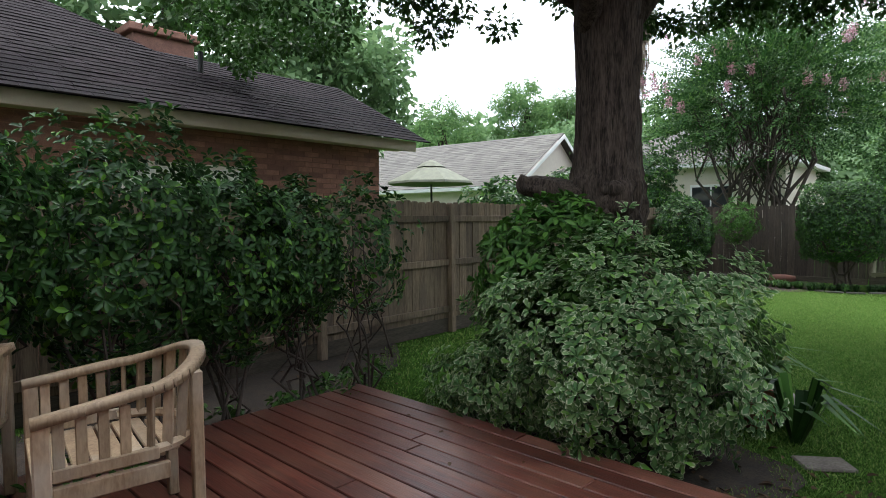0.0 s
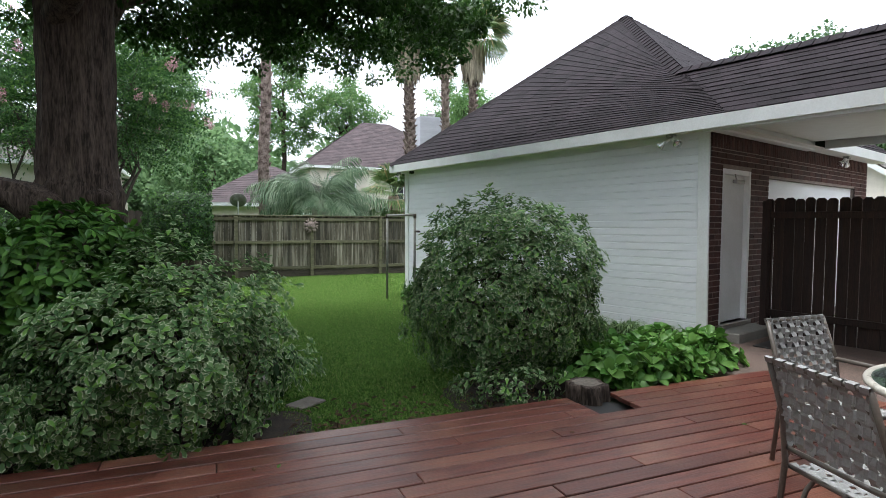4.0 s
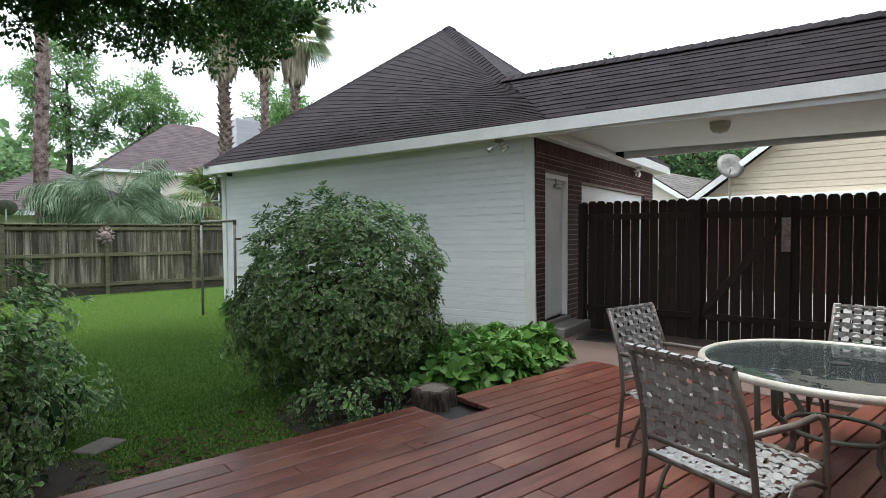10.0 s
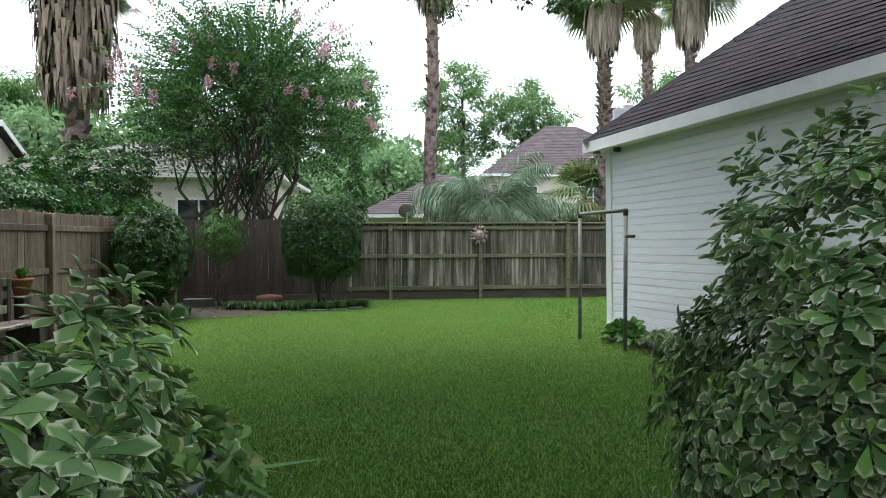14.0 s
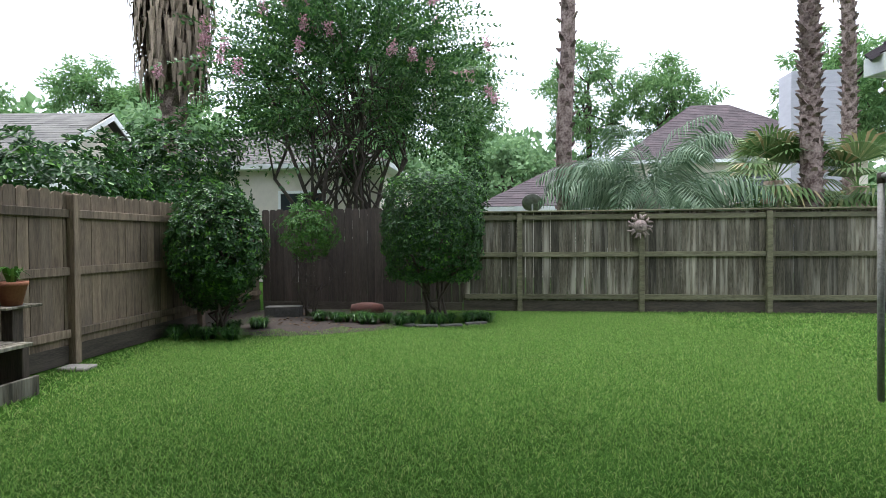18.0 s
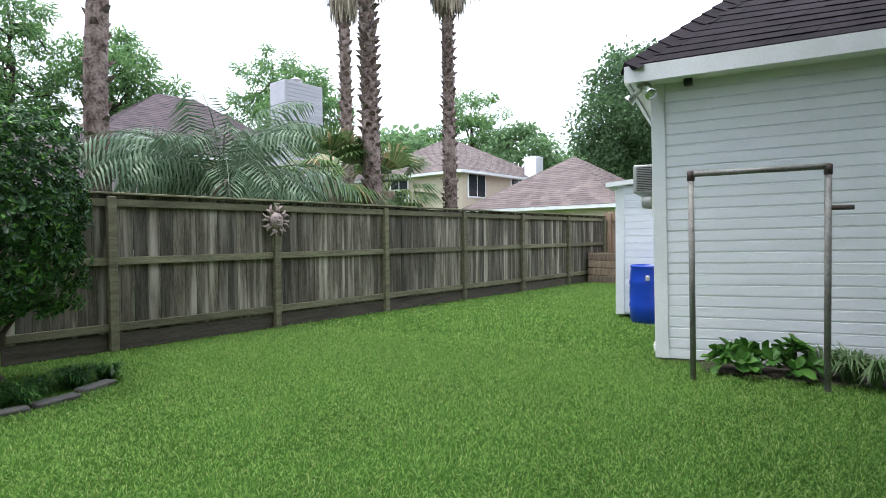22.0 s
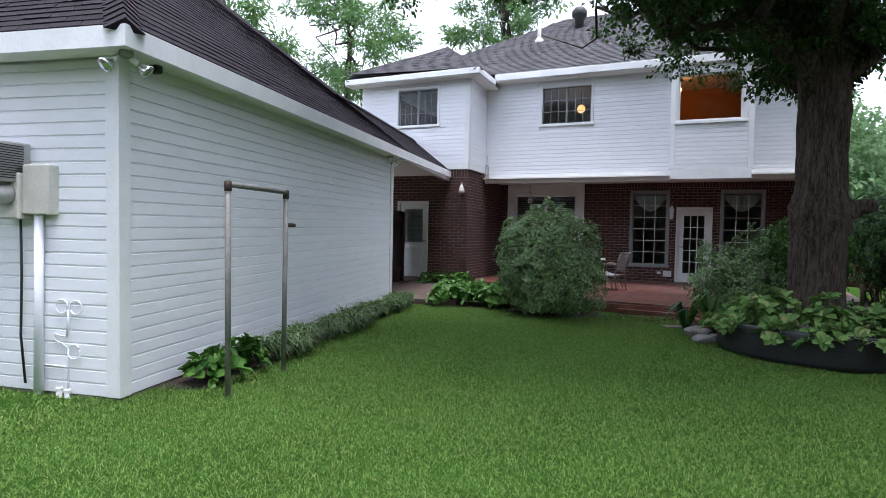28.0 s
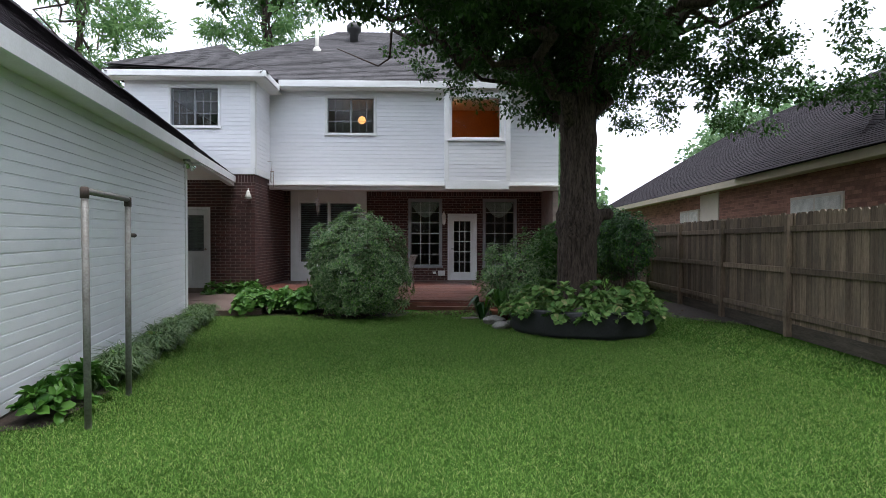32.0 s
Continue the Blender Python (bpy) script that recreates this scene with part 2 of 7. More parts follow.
M_palmbark = mat("palm_bark", (0.30, 0.23, 0.20), (0.072, 0.042, 0.035), 0.95, scale=6, fine=22, bump=0.8, vary=0.3, island=True)
M_twig = mat("twig_bark", (0.085, 0.064, 0.052), (0.045, 0.034, 0.028), 0.9, scale=8, fine=40, bump=0.4)
M_teak = mat("weathered_teak", (0.40, 0.285, 0.18), (0.25, 0.165, 0.10), 0.6, scale=4, fine=24, bump=0.2, stretch=(3, 3, 1), vary=0.25, stain=(0.42, 0.36, 0.29), stain_scale=3, stain_amount=0.8)
M_cut = mat("weathered_cut_wood", (0.17, 0.145, 0.12), (0.075, 0.062, 0.052), 0.95, scale=9, fine=50, bump=0.5)
M_tube = mat("taupe_powder_coat", (0.150, 0.125, 0.105), (0.115, 0.097, 0.082), 0.35, scale=8, fine=90, bump=0.03, spec=0.5)
M_rim = mat("cream_powder_coat", (0.55, 0.52, 0.46), (0.45, 0.42, 0.36), 0.3, scale=8, fine=90, bump=0.02)
M_strap = mat("grey_vinyl_strap", (0.34, 0.34, 0.33), (0.26, 0.26, 0.25), 0.45, scale=14, fine=90, bump=0.05, vary=0.12)
M_pipe = mat("weathered_steel_pipe", (0.225, 0.225, 0.205), (0.13, 0.125, 0.112), 0.6, 0.2, scale=9, fine=60, bump=0.2, stain=(0.10, 0.06, 0.04), stain_scale=6, stain_amount=0.3)
M_blue = mat("blue_plastic", (0.010, 0.055, 0.42), (0.008, 0.045, 0.36), 0.35, scale=3, bump=0.03)
M_black = mat("black_rubber", (0.022, 0.023, 0.026), (0.012, 0.012, 0.014), 0.5, scale=5, fine=40, bump=0.2)
M_grey = mat("grey_painted_metal", (0.42, 0.42, 0.40), (0.33, 0.33, 0.31), 0.5, 0.2, fine=60, bump=0.05)
M_cream = mat("cream_painted_metal", (0.62, 0.60, 0.53), (0.52, 0.50, 0.44), 0.5, fine=60, bump=0.05)
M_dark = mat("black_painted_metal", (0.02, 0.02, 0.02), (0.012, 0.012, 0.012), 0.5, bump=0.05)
M_bar = mat("grey_window_bar", (0.30, 0.31, 0.32), (0.24, 0.25, 0.26), 0.5, bump=0.05)
M_iron_dark = mat("dark_rusty_iron", (0.075, 0.052, 0.042), (0.035, 0.026, 0.022), 0.75, 0.2, scale=10, fine=60, bump=0.4)
M_rust = mat("rusted_iron", (0.42, 0.33, 0.30), (0.20, 0.15, 0.135), 0.75, 0.2, scale=10, fine=60, bump=0.4)
M_stone = mat("grey_stone", (0.30, 0.285, 0.26), (0.17, 0.16, 0.145), 0.9, scale=5, fine=40, bump=0.6)
M_terra = mat("terracotta", (0.33, 0.13, 0.07), (0.24, 0.09, 0.05), 0.85, scale=6, fine=50, bump=0.2)
M_tan = mat("tan_siding_paint", (0.58, 0.50, 0.38), (0.52, 0.45, 0.34), 0.6, bump=0.1)
M_beige = mat("beige_siding_paint", (0.66, 0.60, 0.52), (0.60, 0.54, 0.47), 0.6, bump=0.1)
M_canvas = mat("faded_canvas", (0.19, 0.20, 0.15), (0.13, 0.14, 0.105), 0.8, bump=0.1)
M_straw_pale = mat("bleached_palm_thatch", (0.48, 0.41, 0.31), (0.25, 0.20, 0.15), 0.95, scale=5, fine=30, bump=0.5, vary=0.35, island=True, stretch=(4, 4, 0.6))
M_straw = mat("dead_palm_thatch", (0.30, 0.235, 0.165), (0.15, 0.11, 0.08), 0.95, scale=5, fine=30, bump=0.5, vary=0.35, island=True, stretch=(4, 4, 0.6))
M_glassdark = glass_mat("dark_window_glass")
M_white = mat("white_plastic", (0.75, 0.75, 0.73), (0.68, 0.68, 0.66), 0.4, bump=0.02)
# the room's warm light is put into this wall colour
M_amber = mat("amber_glow_wall", (0.50, 0.21, 0.045), (0.40, 0.16, 0.035), 0.7, bump=0.02)
M_cloth = mat("sheer_curtain_cloth", (0.78, 0.77, 0.73), (0.5, 0.49, 0.46), 0.9, bump=0.1)
L_oak = leaf_mat("shade_tree_leaf", (0.020, 0.060, 0.010), (0.050, 0.120, 0.022), trans=0.35)
L_varieg = leaf_mat("variegated_leaf", (0.050, 0.126, 0.036), (0.135, 0.240, 0.082), margin=(0.43, 0.49, 0.31), young=(0.16, 0.33, 0.065), rough=0.5, spec=0.22)
L_dark = leaf_mat("dark_glossy_leaf", (0.017, 0.056, 0.014), (0.047, 0.122, 0.028), rough=0.35, young=(0.10, 0.24, 0.03))
L_mid = leaf_mat("mid_green_leaf", (0.032, 0.105, 0.014), (0.085, 0.20, 0.032), rough=0.42)
L_bright = leaf_mat("bright_groundcover_leaf", (0.060, 0.165, 0.028), (0.15, 0.30, 0.065), rough=0.4)
L_sweet = leaf_mat("potato_vine_leaf", (0.080, 0.180, 0.042), (0.20, 0.325, 0.095), young=(0.32, 0.33, 0.14), rough=0.5, spec=0.22)
L_pine = leaf_mat("pine_needles", (0.085, 0.185, 0.062), (0.18, 0.31, 0.105), rough=0.6, trans=0.42)
# distance haze is put into the colour: these leaves are paler
L_far = leaf_mat("hazed_tree_leaf", (0.105, 0.195, 0.085), (0.20, 0.32, 0.145), rough=0.6, trans=0.45)
L_palm = leaf_mat("silvery_palm_leaf", (0.075, 0.135, 0.070), (0.21, 0.29, 0.175), rough=0.45)
L_fan = leaf_mat("fan_palm_leaf", (0.075, 0.15, 0.045), (0.19, 0.26, 0.10), rough=0.45, young=(0.35, 0.28, 0.14))
L_myrtle = leaf_mat("crepe_myrtle_leaf", (0.029, 0.084, 0.024), (0.080, 0.178, 0.049), rough=0.4, young=(0.13, 0.25, 0.06))
L_pink = leaf_mat("pink_blossom", (0.42, 0.20, 0.25), (0.58, 0.36, 0.40), rough=0.8)
L_grass = leaf_mat("grass_blade", (0.056, 0.136, 0.023), (0.215, 0.365, 0.082), rough=0.6, trans=0.4, young=(0.30, 0.37, 0.13), spec=0.1)
L_liri = leaf_mat("strap_leaf", (0.065, 0.125, 0.045), (0.17, 0.25, 0.105), rough=0.4)
L_litter = leaf_mat("dead_leaf", (0.065, 0.042, 0.026), (0.16, 0.105, 0.062), rough=0.9)


# ---- mesh helpers ----
class Mesh:
    """Gathers faces for one mesh."""

    def __init__(self):
        self.v, self.f, self.uv = [], [], None

    def face(self, *pts):
        n = len(self.v)
        self.v += [tuple(p) for p in pts]
        self.f.append(tuple(range(n, n + len(pts))))

    def box(self, x0, y0, z0, x1, y1, z1, b=0.0, m=None):
        """A box; b: chamfer of its edges; m: a pose."""
        n = len(self.v)
        if b <= 0:
            pts = [(x, y, z) for z in (z0, z1) for y in (y0, y1) for x in (x0, x1)]
            fs = [(0, 2, 3, 1), (4, 5, 7, 6), (0, 1, 5, 4), (2, 6, 7, 3), (0, 4, 6, 2), (1, 3, 7, 5)]
        else:
            pts, idx = [], {}
            for i, x in enumerate((x0, x1)):
                for j, y in enumerate((y0, y1)):
                    for k, z in enumerate((z0, z1)):
                        sx, sy, sz = (b, -b)[i], (b, -b)[j], (b, -b)[k]
                        for a, q in enumerate(((x, y + sy, z + sz), (x + sx, y, z + sz), (x + sx, y + sy, z))):
                            idx[i, j, k, a] = len(pts)
                            pts.append(q)
            I = idx
            fs = [[I[0, 0, 0, 0], I[0, 0, 1, 0], I[0, 1, 1, 0], I[0, 1, 0, 0]], [I[1, 0, 0, 0], I[1, 1, 0, 0], I[1, 1, 1, 0], I[1, 0, 1, 0]],
                  [I[0, 0, 0, 1], I[1, 0, 0, 1], I[1, 0, 1, 1], I[0, 0, 1, 1]], [I[0, 1, 0, 1], I[0, 1, 1, 1], I[1, 1, 1, 1], I[1, 1, 0, 1]],
                  [I[0, 0, 0, 2], I[0, 1, 0, 2], I[1, 1, 0, 2], I[1, 0, 0, 2]], [I[0, 0, 1, 2], I[1, 0, 1, 2], I[1, 1, 1, 2], I[0, 1, 1, 2]]]
            for j in (0, 1):
                for k in (0, 1):
                    fs.append([I[0, j, k, 1], I[1, j, k, 1], I[1, j, k, 2], I[0, j, k, 2]])
                    fs.append([I[j, 0, k, 0], I[j, 1, k, 0], I[j, 1, k, 2], I[j, 0, k, 2]])
                    fs.append([I[j, k, 0, 0], I[j, k, 1, 0], I[j, k, 1, 1], I[j, k, 0, 1]])
            for i in (0, 1):
                for j in (0, 1):
                    for k in (0, 1):
                        fs.append([I[i, j, k, 0], I[i, j, k, 1], I[i, j, k, 2]])
        if m is not None:
            pts = [tuple(m @ Vector(p)) for p in pts]
        self.v += pts
        self.f += [tuple(n + q for q in f) for f in fs]
        return self

    def prism(self, poly, z0, z1):
        """An upright prism over a plan polygon; z0, z1 numbers or functions of x, y."""
        n, k = len(self.v), len(poly)
        fa = z0 if callable(z0) else (lambda x, y: z0)
        fb = z1 if callable(z1) else (lambda x, y: z1)
        self.v += [(x, y, fa(x, y)) for x, y in poly] + [(x, y, fb(x, y)) for x, y in poly]
        self.f += [tuple(n + i for i in reversed(range(k))), tuple(n + k + i for i in range(k))]
        self.f += [(n + i, n + (i + 1) % k, n + k + (i + 1) % k, n + k + i) for i in range(k)]
        return self

    def tube(self, pts, r, n=8, cap=True):
        """A round bar along points; r: one radius or one a point."""
        pts = [Vector(p) for p in pts]
        rs = r if isinstance(r, (list, tuple)) else [r] * len(pts)
        base, side = len(self.v), None
        for i, p in enumerate(pts):
            d = (pts[min(i + 1, len(pts) - 1)] - pts[max(i - 1, 0)])
            d = d.normalized() if d.length > 1e-9 else Vector((0, 0, 1))
            if side is None:
                side = d.orthogonal().normalized()
            side = (side - d * side.dot(d))
            side = side.normalized() if side.length > 1e-6 else d.orthogonal().normalized()
            up = d.cross(side)
            for k in range(n):
                a = 2 * math.pi * k / n
                self.v.append(tuple(p + (side * math.cos(a) + up * math.sin(a)) * rs[i]))
        for i in range(len(pts) - 1):
            for k in range(n):
                self.f.append((base + i * n + k, base + i * n + (k + 1) % n, base + (i + 1) * n + (k + 1) % n, base + (i + 1) * n + k))
        if cap:
            self.f.append(tuple(base + k for k in reversed(range(n))))
            self.f.append(tuple(base + (len(pts) - 1) * n + k for k in range(n)))
        return self

    def lathe(self, prof, n=24, c=(0, 0, 0), wob=0.0, seed=0):
        """A turned body from a profile of (radius, height)."""
        base = len(self.v)
        for i, (r, z) in enumerate(prof):
            for k in range(n):
                a = 2 * math.pi * k / n
                q = r * (1 + wob * noise.noise((math.cos(a) * 2 + seed, math.sin(a) * 2, z * 3)))
                self.v.append((c[0] + q * math.cos(a), c[1] + q * math.sin(a), c[2] + z))
        for i in range(len(prof) - 1):
            for k in range(n):
                self.f.append((base + i * n + k, base + i * n + (k + 1) % n, base + (i + 1) * n + (k + 1) % n, base + (i + 1) * n + k))
        self.f.append(tuple(base + k for k in reversed(range(n))))
        self.f.append(tuple(base + (len(prof) - 1) * n + k for k in range(n)))
        return self

    def data(self, name, material, smooth=False):
        me = bpy.data.meshes.new(name)
        me.from_pydata([tuple(p) for p in self.v], [], self.f)
        if material:
            me.materials.append(material)
        if smooth:
            me.polygons.foreach_set("use_smooth", [True] * len(me.polygons))
        return me


def part(name, mesh, material, parent=None, label="", m=None, smooth=False):
    """One mesh object, under a thing or part."""
    data = mesh.data(name, material, smooth) if isinstance(mesh, Mesh) else mesh
    ob = new(name, data)
    if parent:
        ob.parent = parent
    if m is not None:
        ob.matrix_basis = m
    if label:
        ob["label"] = label
    return ob


def thing(name, m, label, category, group="", kind=""):
    ob = new(name)
    ob.empty_display_size = 0.1
    ob.matrix_basis = m
    return tagged(ob, label, category, group, kind)


def structure(name, mesh, material, m=None, label="", category="", smooth=False):
    ob = part(name, mesh, material, None, "", m, smooth)
    return tagged(ob, label, category, "", "structure")


def leaf_mesh(name, P, A, Nn, ln, wd, material, fold=0.25, broad=True, spoon=False):
    """Many leaves as one mesh. P: bases, A: ways they point, Nn: their upper sides, ln, wd: lengths and widths."""
    n = len(P)
    A = A / (np.linalg.norm(A, axis=1, keepdims=True) + 1e-9)
    S = np.cross(A, Nn)
    S /= np.linalg.norm(S, axis=1, keepdims=True) + 1e-9
    U = np.cross(S, A)
    ln, wd = np.broadcast_to(ln, n)[:, None], np.broadcast_to(wd, n)[:, None]
    if spoon:
        fold = 0.09
        rows = [(0, 0, 0), (0.45, 0.30, 1), (0.80, 0.52, 1), (1.0, 0, 0), (0.80, -0.52, 1), (0.45, -0.30, 1)]
        faces, uvx = [(0, 1, 2, 3), (0, 3, 4, 5)], [0.0, 0.9, 1.0, 0.85, 1.0, 0.9]
    elif broad:
        rows = [(0, 0, 0), (0.4, 0.42, 1), (0.78, 0.46, 1), (1.0, 0, 0), (0.78, -0.46, 1), (0.4, -0.42, 1)]
        faces, uvx = [(0, 1, 2, 3), (0, 3, 4, 5)], [0.0, 1.0, 1.0, 0.75, 1.0, 1.0]
    else:
        rows = [(0, 0.12, 0), (0.55, 0.5, 1), (1.0, 0, 0), (0.55, -0.5, 1)]
        faces, uvx = [(0, 1, 2, 3)], [0.0, 1.0, 0.7, 1.0]
    V = np.stack([P + A * ln * a + S * wd * b + U * wd * fold * c - U * ln * 0.18 * a * a for a, b, c in rows], 1)
    k = len(rows)
    V = V.reshape(-1, 3)
    fl = np.array([f for f in faces])
    F = (np.arange(n)[:, None, None] * k + fl[None]).reshape(-1, 4)
    me = bpy.data.meshes.new(name)
    me.vertices.add(len(V))
    me.vertices.foreach_set("co", V.ravel())
    me.loops.add(F.size)
    me.loops.foreach_set("vertex_index", F.ravel())
    me.polygons.add(len(F))
    me.polygons.foreach_set("loop_start", np.arange(0, F.size, 4))
    me.polygons.foreach_set("loop_total", np.full(len(F), 4))
    uvl = me.uv_layers.new(name="UVMap")
    u = np.tile(np.array(uvx)[fl].ravel(), n)
    uvl.data.foreach_set("uv", np.stack([u, np.zeros_like(u)], 1).ravel())
    me.materials.append(material)
    me.update(calc_edges=True)
    me.validate()
    return me


def unit(n, rng):
    v = rng.normal(size=(n, 3))
    return v / np.linalg.norm(v, axis=1, keepdims=True)


def rosettes(C, D, per, ln, wd, rng, tilt=0.9, spread=0.25):
    """Whorls of leaves at the points C that face the ways D."""
    n = len(C)
    D = D / (np.linalg.norm(D, axis=1, keepdims=True) + 1e-9)
    ref = np.where(np.abs(D[:, 2:]) > 0.9, np.array([[1.0, 0, 0]]), np.array([[0, 0, 1.0]]))
    e1 = np.cross(D, ref)
    e1 /= np.linalg.norm(e1, axis=1, keepdims=True)
    e2 = np.cross(D, e1)
    a = (np.arange(per)[None] / per + rng.random((n, 1))) * 2 * np.pi + rng.normal(0, spread, (n, per))
    out = np.cos(a)[..., None] * e1[:, None] + np.sin(a)[..., None] * e2[:, None]
    t = tilt * (0.55 + 0.9 * rng.random((n, per)))[..., None]
    A = out * t + D[:, None] * (1.15 - t)
    Nn = D[:, None] * t - out * (1.15 - t) * 0.8
    P = np.repeat(C[:, None], per, 1) + out * 0.008
    s = (0.65 + 0.6 * rng.random((n, per)))
    return P.reshape(-1, 3), A.reshape(-1, 3), Nn.reshape(-1, 3), (ln * s).ravel(), (wd * s).ravel()


def lump(p, seed, k=1.6):
    return noise.noise((p[0] * k + seed, p[1] * k, p[2] * k))


def frame_of(ox, oy, deg):
    return pose(ox, oy, 0, 0, 0, deg)


HOUSE = frame_of(-0.778, 0.968, -10.5)
LOT = frame_of(0.07, 17.12, -14.9)
DECK = frame_of(-3.56, 4.365, -15.5)

# ---- builders for walls, roofs and fences ----
def wallm(p0, p1, base=None, z=0.0):
    """A wall's pose: local x runs from p0 to p1, the outer side lies to the right (local -y)."""
    m = pose(p0[0], p0[1], z, 0, 0, math.degrees(math.atan2(p1[1] - p0[1], p1[0] - p0[0])))
    return (base @ m) if base is not None else m


def solid(length, z0, z1, thick, holes=()):
    """A wall body with openings (x0, x1, z0, z1) through it; its outer face is y = 0."""
    g = Mesh()
    xs = sorted({0.0, length, *[min(max(h[i], 0), length) for h in holes for i in (0, 1)]})
    zs = sorted({z0, z1, *[min(max(h[i], z0), z1) for h in holes for i in (2, 3)]})
    for a, b in zip(xs, xs[1:]):
        run = None
        for c, d in zip(zs, zs[1:]):
            x, z = (a + b) / 2, (c + d) / 2
            if any(h[0] < x < h[1] and h[2] < z < h[3] for h in holes):
                if run:
                    g.box(a, 0, run[0], b, thick, run[1])
                run = None
            else:
                run = (run[0], d) if run else (c, d)
        if run:
            g.box(a, 0, run[0], b, thick, run[1])
    return g


def spans(length, za, zb, holes):
    out = [(0.0, length)]
    for h in holes:
        if h[2] < zb - 0.01 and h[3] > za + 0.01:
            nxt = []
            for a, b in out:
                if h[0] > a:
                    nxt.append((a, min(b, h[0])))
                if h[1] < b:
                    nxt.append((max(a, h[1]), b))
            out = [s for s in nxt if s[1] - s[0] > 0.02]
    return out


LAPS = {}


def lap_siding(wall, length, z0, z1, holes=(), step=0.107, name="siding_board", material=None):
    """Lapped boards, one object a board, on the wall's outer side."""
    z = z0
    while z < z1 - 0.02:
        e = min(step, z1 - z)
        for a, b in spans(length, z, z + e, holes):
            key = (round(b - a, 3), round(e, 3), (material or M_paint).name)
            if key not in LAPS:
                w, g = b - a, Mesh()
                k = max(e - 0.016, e * 0.5)
                g.v = [(q, y, z_) for y, z_ in ((-0.018, 0.003), (-0.018, k), (-0.007, k + 0.006), (-0.006, e), (0, e), (0, 0), (-0.016, 0)) for q in (0, w)]
                g.f = [(2 * i, 2 * i + 1, 2 * i + 3, 2 * i + 2) for i in range(6)] + [(12, 13, 1, 0), tuple(range(0, 14, 2)), tuple(range(13, 0, -2))]
                LAPS[key] = g.data(name, material or M_paint)
            part(name, LAPS[key], None, wall, "", pose(a, 0, z))
        z += step


BRICKS = {}


def brickwork(wall, length, z0, z1, holes=(), singles=0, material=None, soldier=True, near=None):
    """Running bond on the outer side; the first `singles` bricks (nearest to local x = near) are objects, the rest one mesh."""
    bl, bh, j = 0.244, 0.065, 0.013
    todo = []
    top = z1 - (0.21 if soldier else 0)
    if soldier:
        for a, b in spans(length, top, z1, holes):
            x = a
            while x < b - 0.03:
                todo.append((x, top + j, min(bh, b - x), 0.2))
                x += bh + j
    row, z = 0, z0
    while z < top - 0.03:
        for a, b in spans(length, z, z + bh, holes):
            x = a - (0.0 if row % 2 else bl / 2)
            while x < b - 0.02:
                s, e = max(x, a), min(x + bl, b)
                if e - s > 0.025:
                    todo.append((s, z, e - s, min(bh, top - z)))
                x += bl + j
        row += 1
        z += bh + j
    if near is not None:
        todo.sort(key=lambda q: abs(q[0] - near[0]) + abs(q[1] - near[1]))
    rng = random.Random(5)
    for x, z, w, h in todo[:singles]:
        key = (round(w, 3), round(h, 3))
        if key not in BRICKS:
            BRICKS[key] = Mesh().box(0, -0.005, 0, w, 0.02, h, 0.002).data("brick", M_brick)
        part("brick", BRICKS[key], None, wall, "", pose(x, rng.uniform(-0.0015, 0.0015), z))
    rest = todo[singles:]
    if rest:
        g = Mesh()
        for x, z, w, h in rest:
            o = rng.uniform(-0.0015, 0.0015)
            g.box(x, -0.005 + o, z, x + w, 0.02, z + h)
        ob = part("brickwork", g, material or M_brick_i, wall)
        ob["kind"] = "stuff"


def shingles(g, p0, p1, q1, q0, step=0.14, tab=0.30, rng=random.Random(3)):
    """Rows of overlapping tabs on a slope from the eave p0-p1 up to q0-q1."""
    p0, p1, q0, q1 = (Vector(p) for p in (p0, p1, q0, q1))
    nrm = (p1 - p0).cross((q0 + q1) / 2 - (p0 + p1) / 2).normalized()
    if nrm.z < 0:
        nrm = -nrm
    h = max((q0 - p0).length, (q1 - p1).length) * 0.5 + ((q0 + q1) / 2 - (p0 + p1) / 2).length * 0.5
    rows = max(2, int(h / step))
    for r in range(rows):
        v0, v1 = r / rows, min(1.0, (r + 1.15) / rows)
        a0, b0, a1, b1 = p0.lerp(q0, v0), p1.lerp(q1, v0), p0.lerp(q0, v1), p1.lerp(q1, v1)
        w = (b0 - a0).length
        if w < 0.05:
            continue
        cuts = [0.0]
        x = tab * (0.25 + 0.5 * (r % 2)) + rng.uniform(-0.06, 0.06)
        while x < w - 0.05:
            cuts.append(x / w)
            x += tab * rng.uniform(0.8, 1.2)
        cuts.append(1.0)
        for s, e in zip(cuts, cuts[1:]):
            e2 = e - min(0.006 / w, (e - s) * 0.2)
            t = 0.014 + rng.uniform(-0.003, 0.004)
            n = len(g.v)
            lo0, lo1, hi0, hi1 = a0.lerp(b0, s), a0.lerp(b0, e2), a1.lerp(b1, s), a1.lerp(b1, e2)
            g.v += [tuple(lo0 + nrm * t), tuple(lo1 + nrm * t), tuple(hi1 + nrm * 0.004), tuple(hi0 + nrm * 0.004), tuple(lo0), tuple(lo1)]
            g.f += [(n, n + 1, n + 2, n + 3), (n + 4, n + 5, n + 1, n), (n + 5, n + 2, n + 1), (n + 4, n, n + 3)]


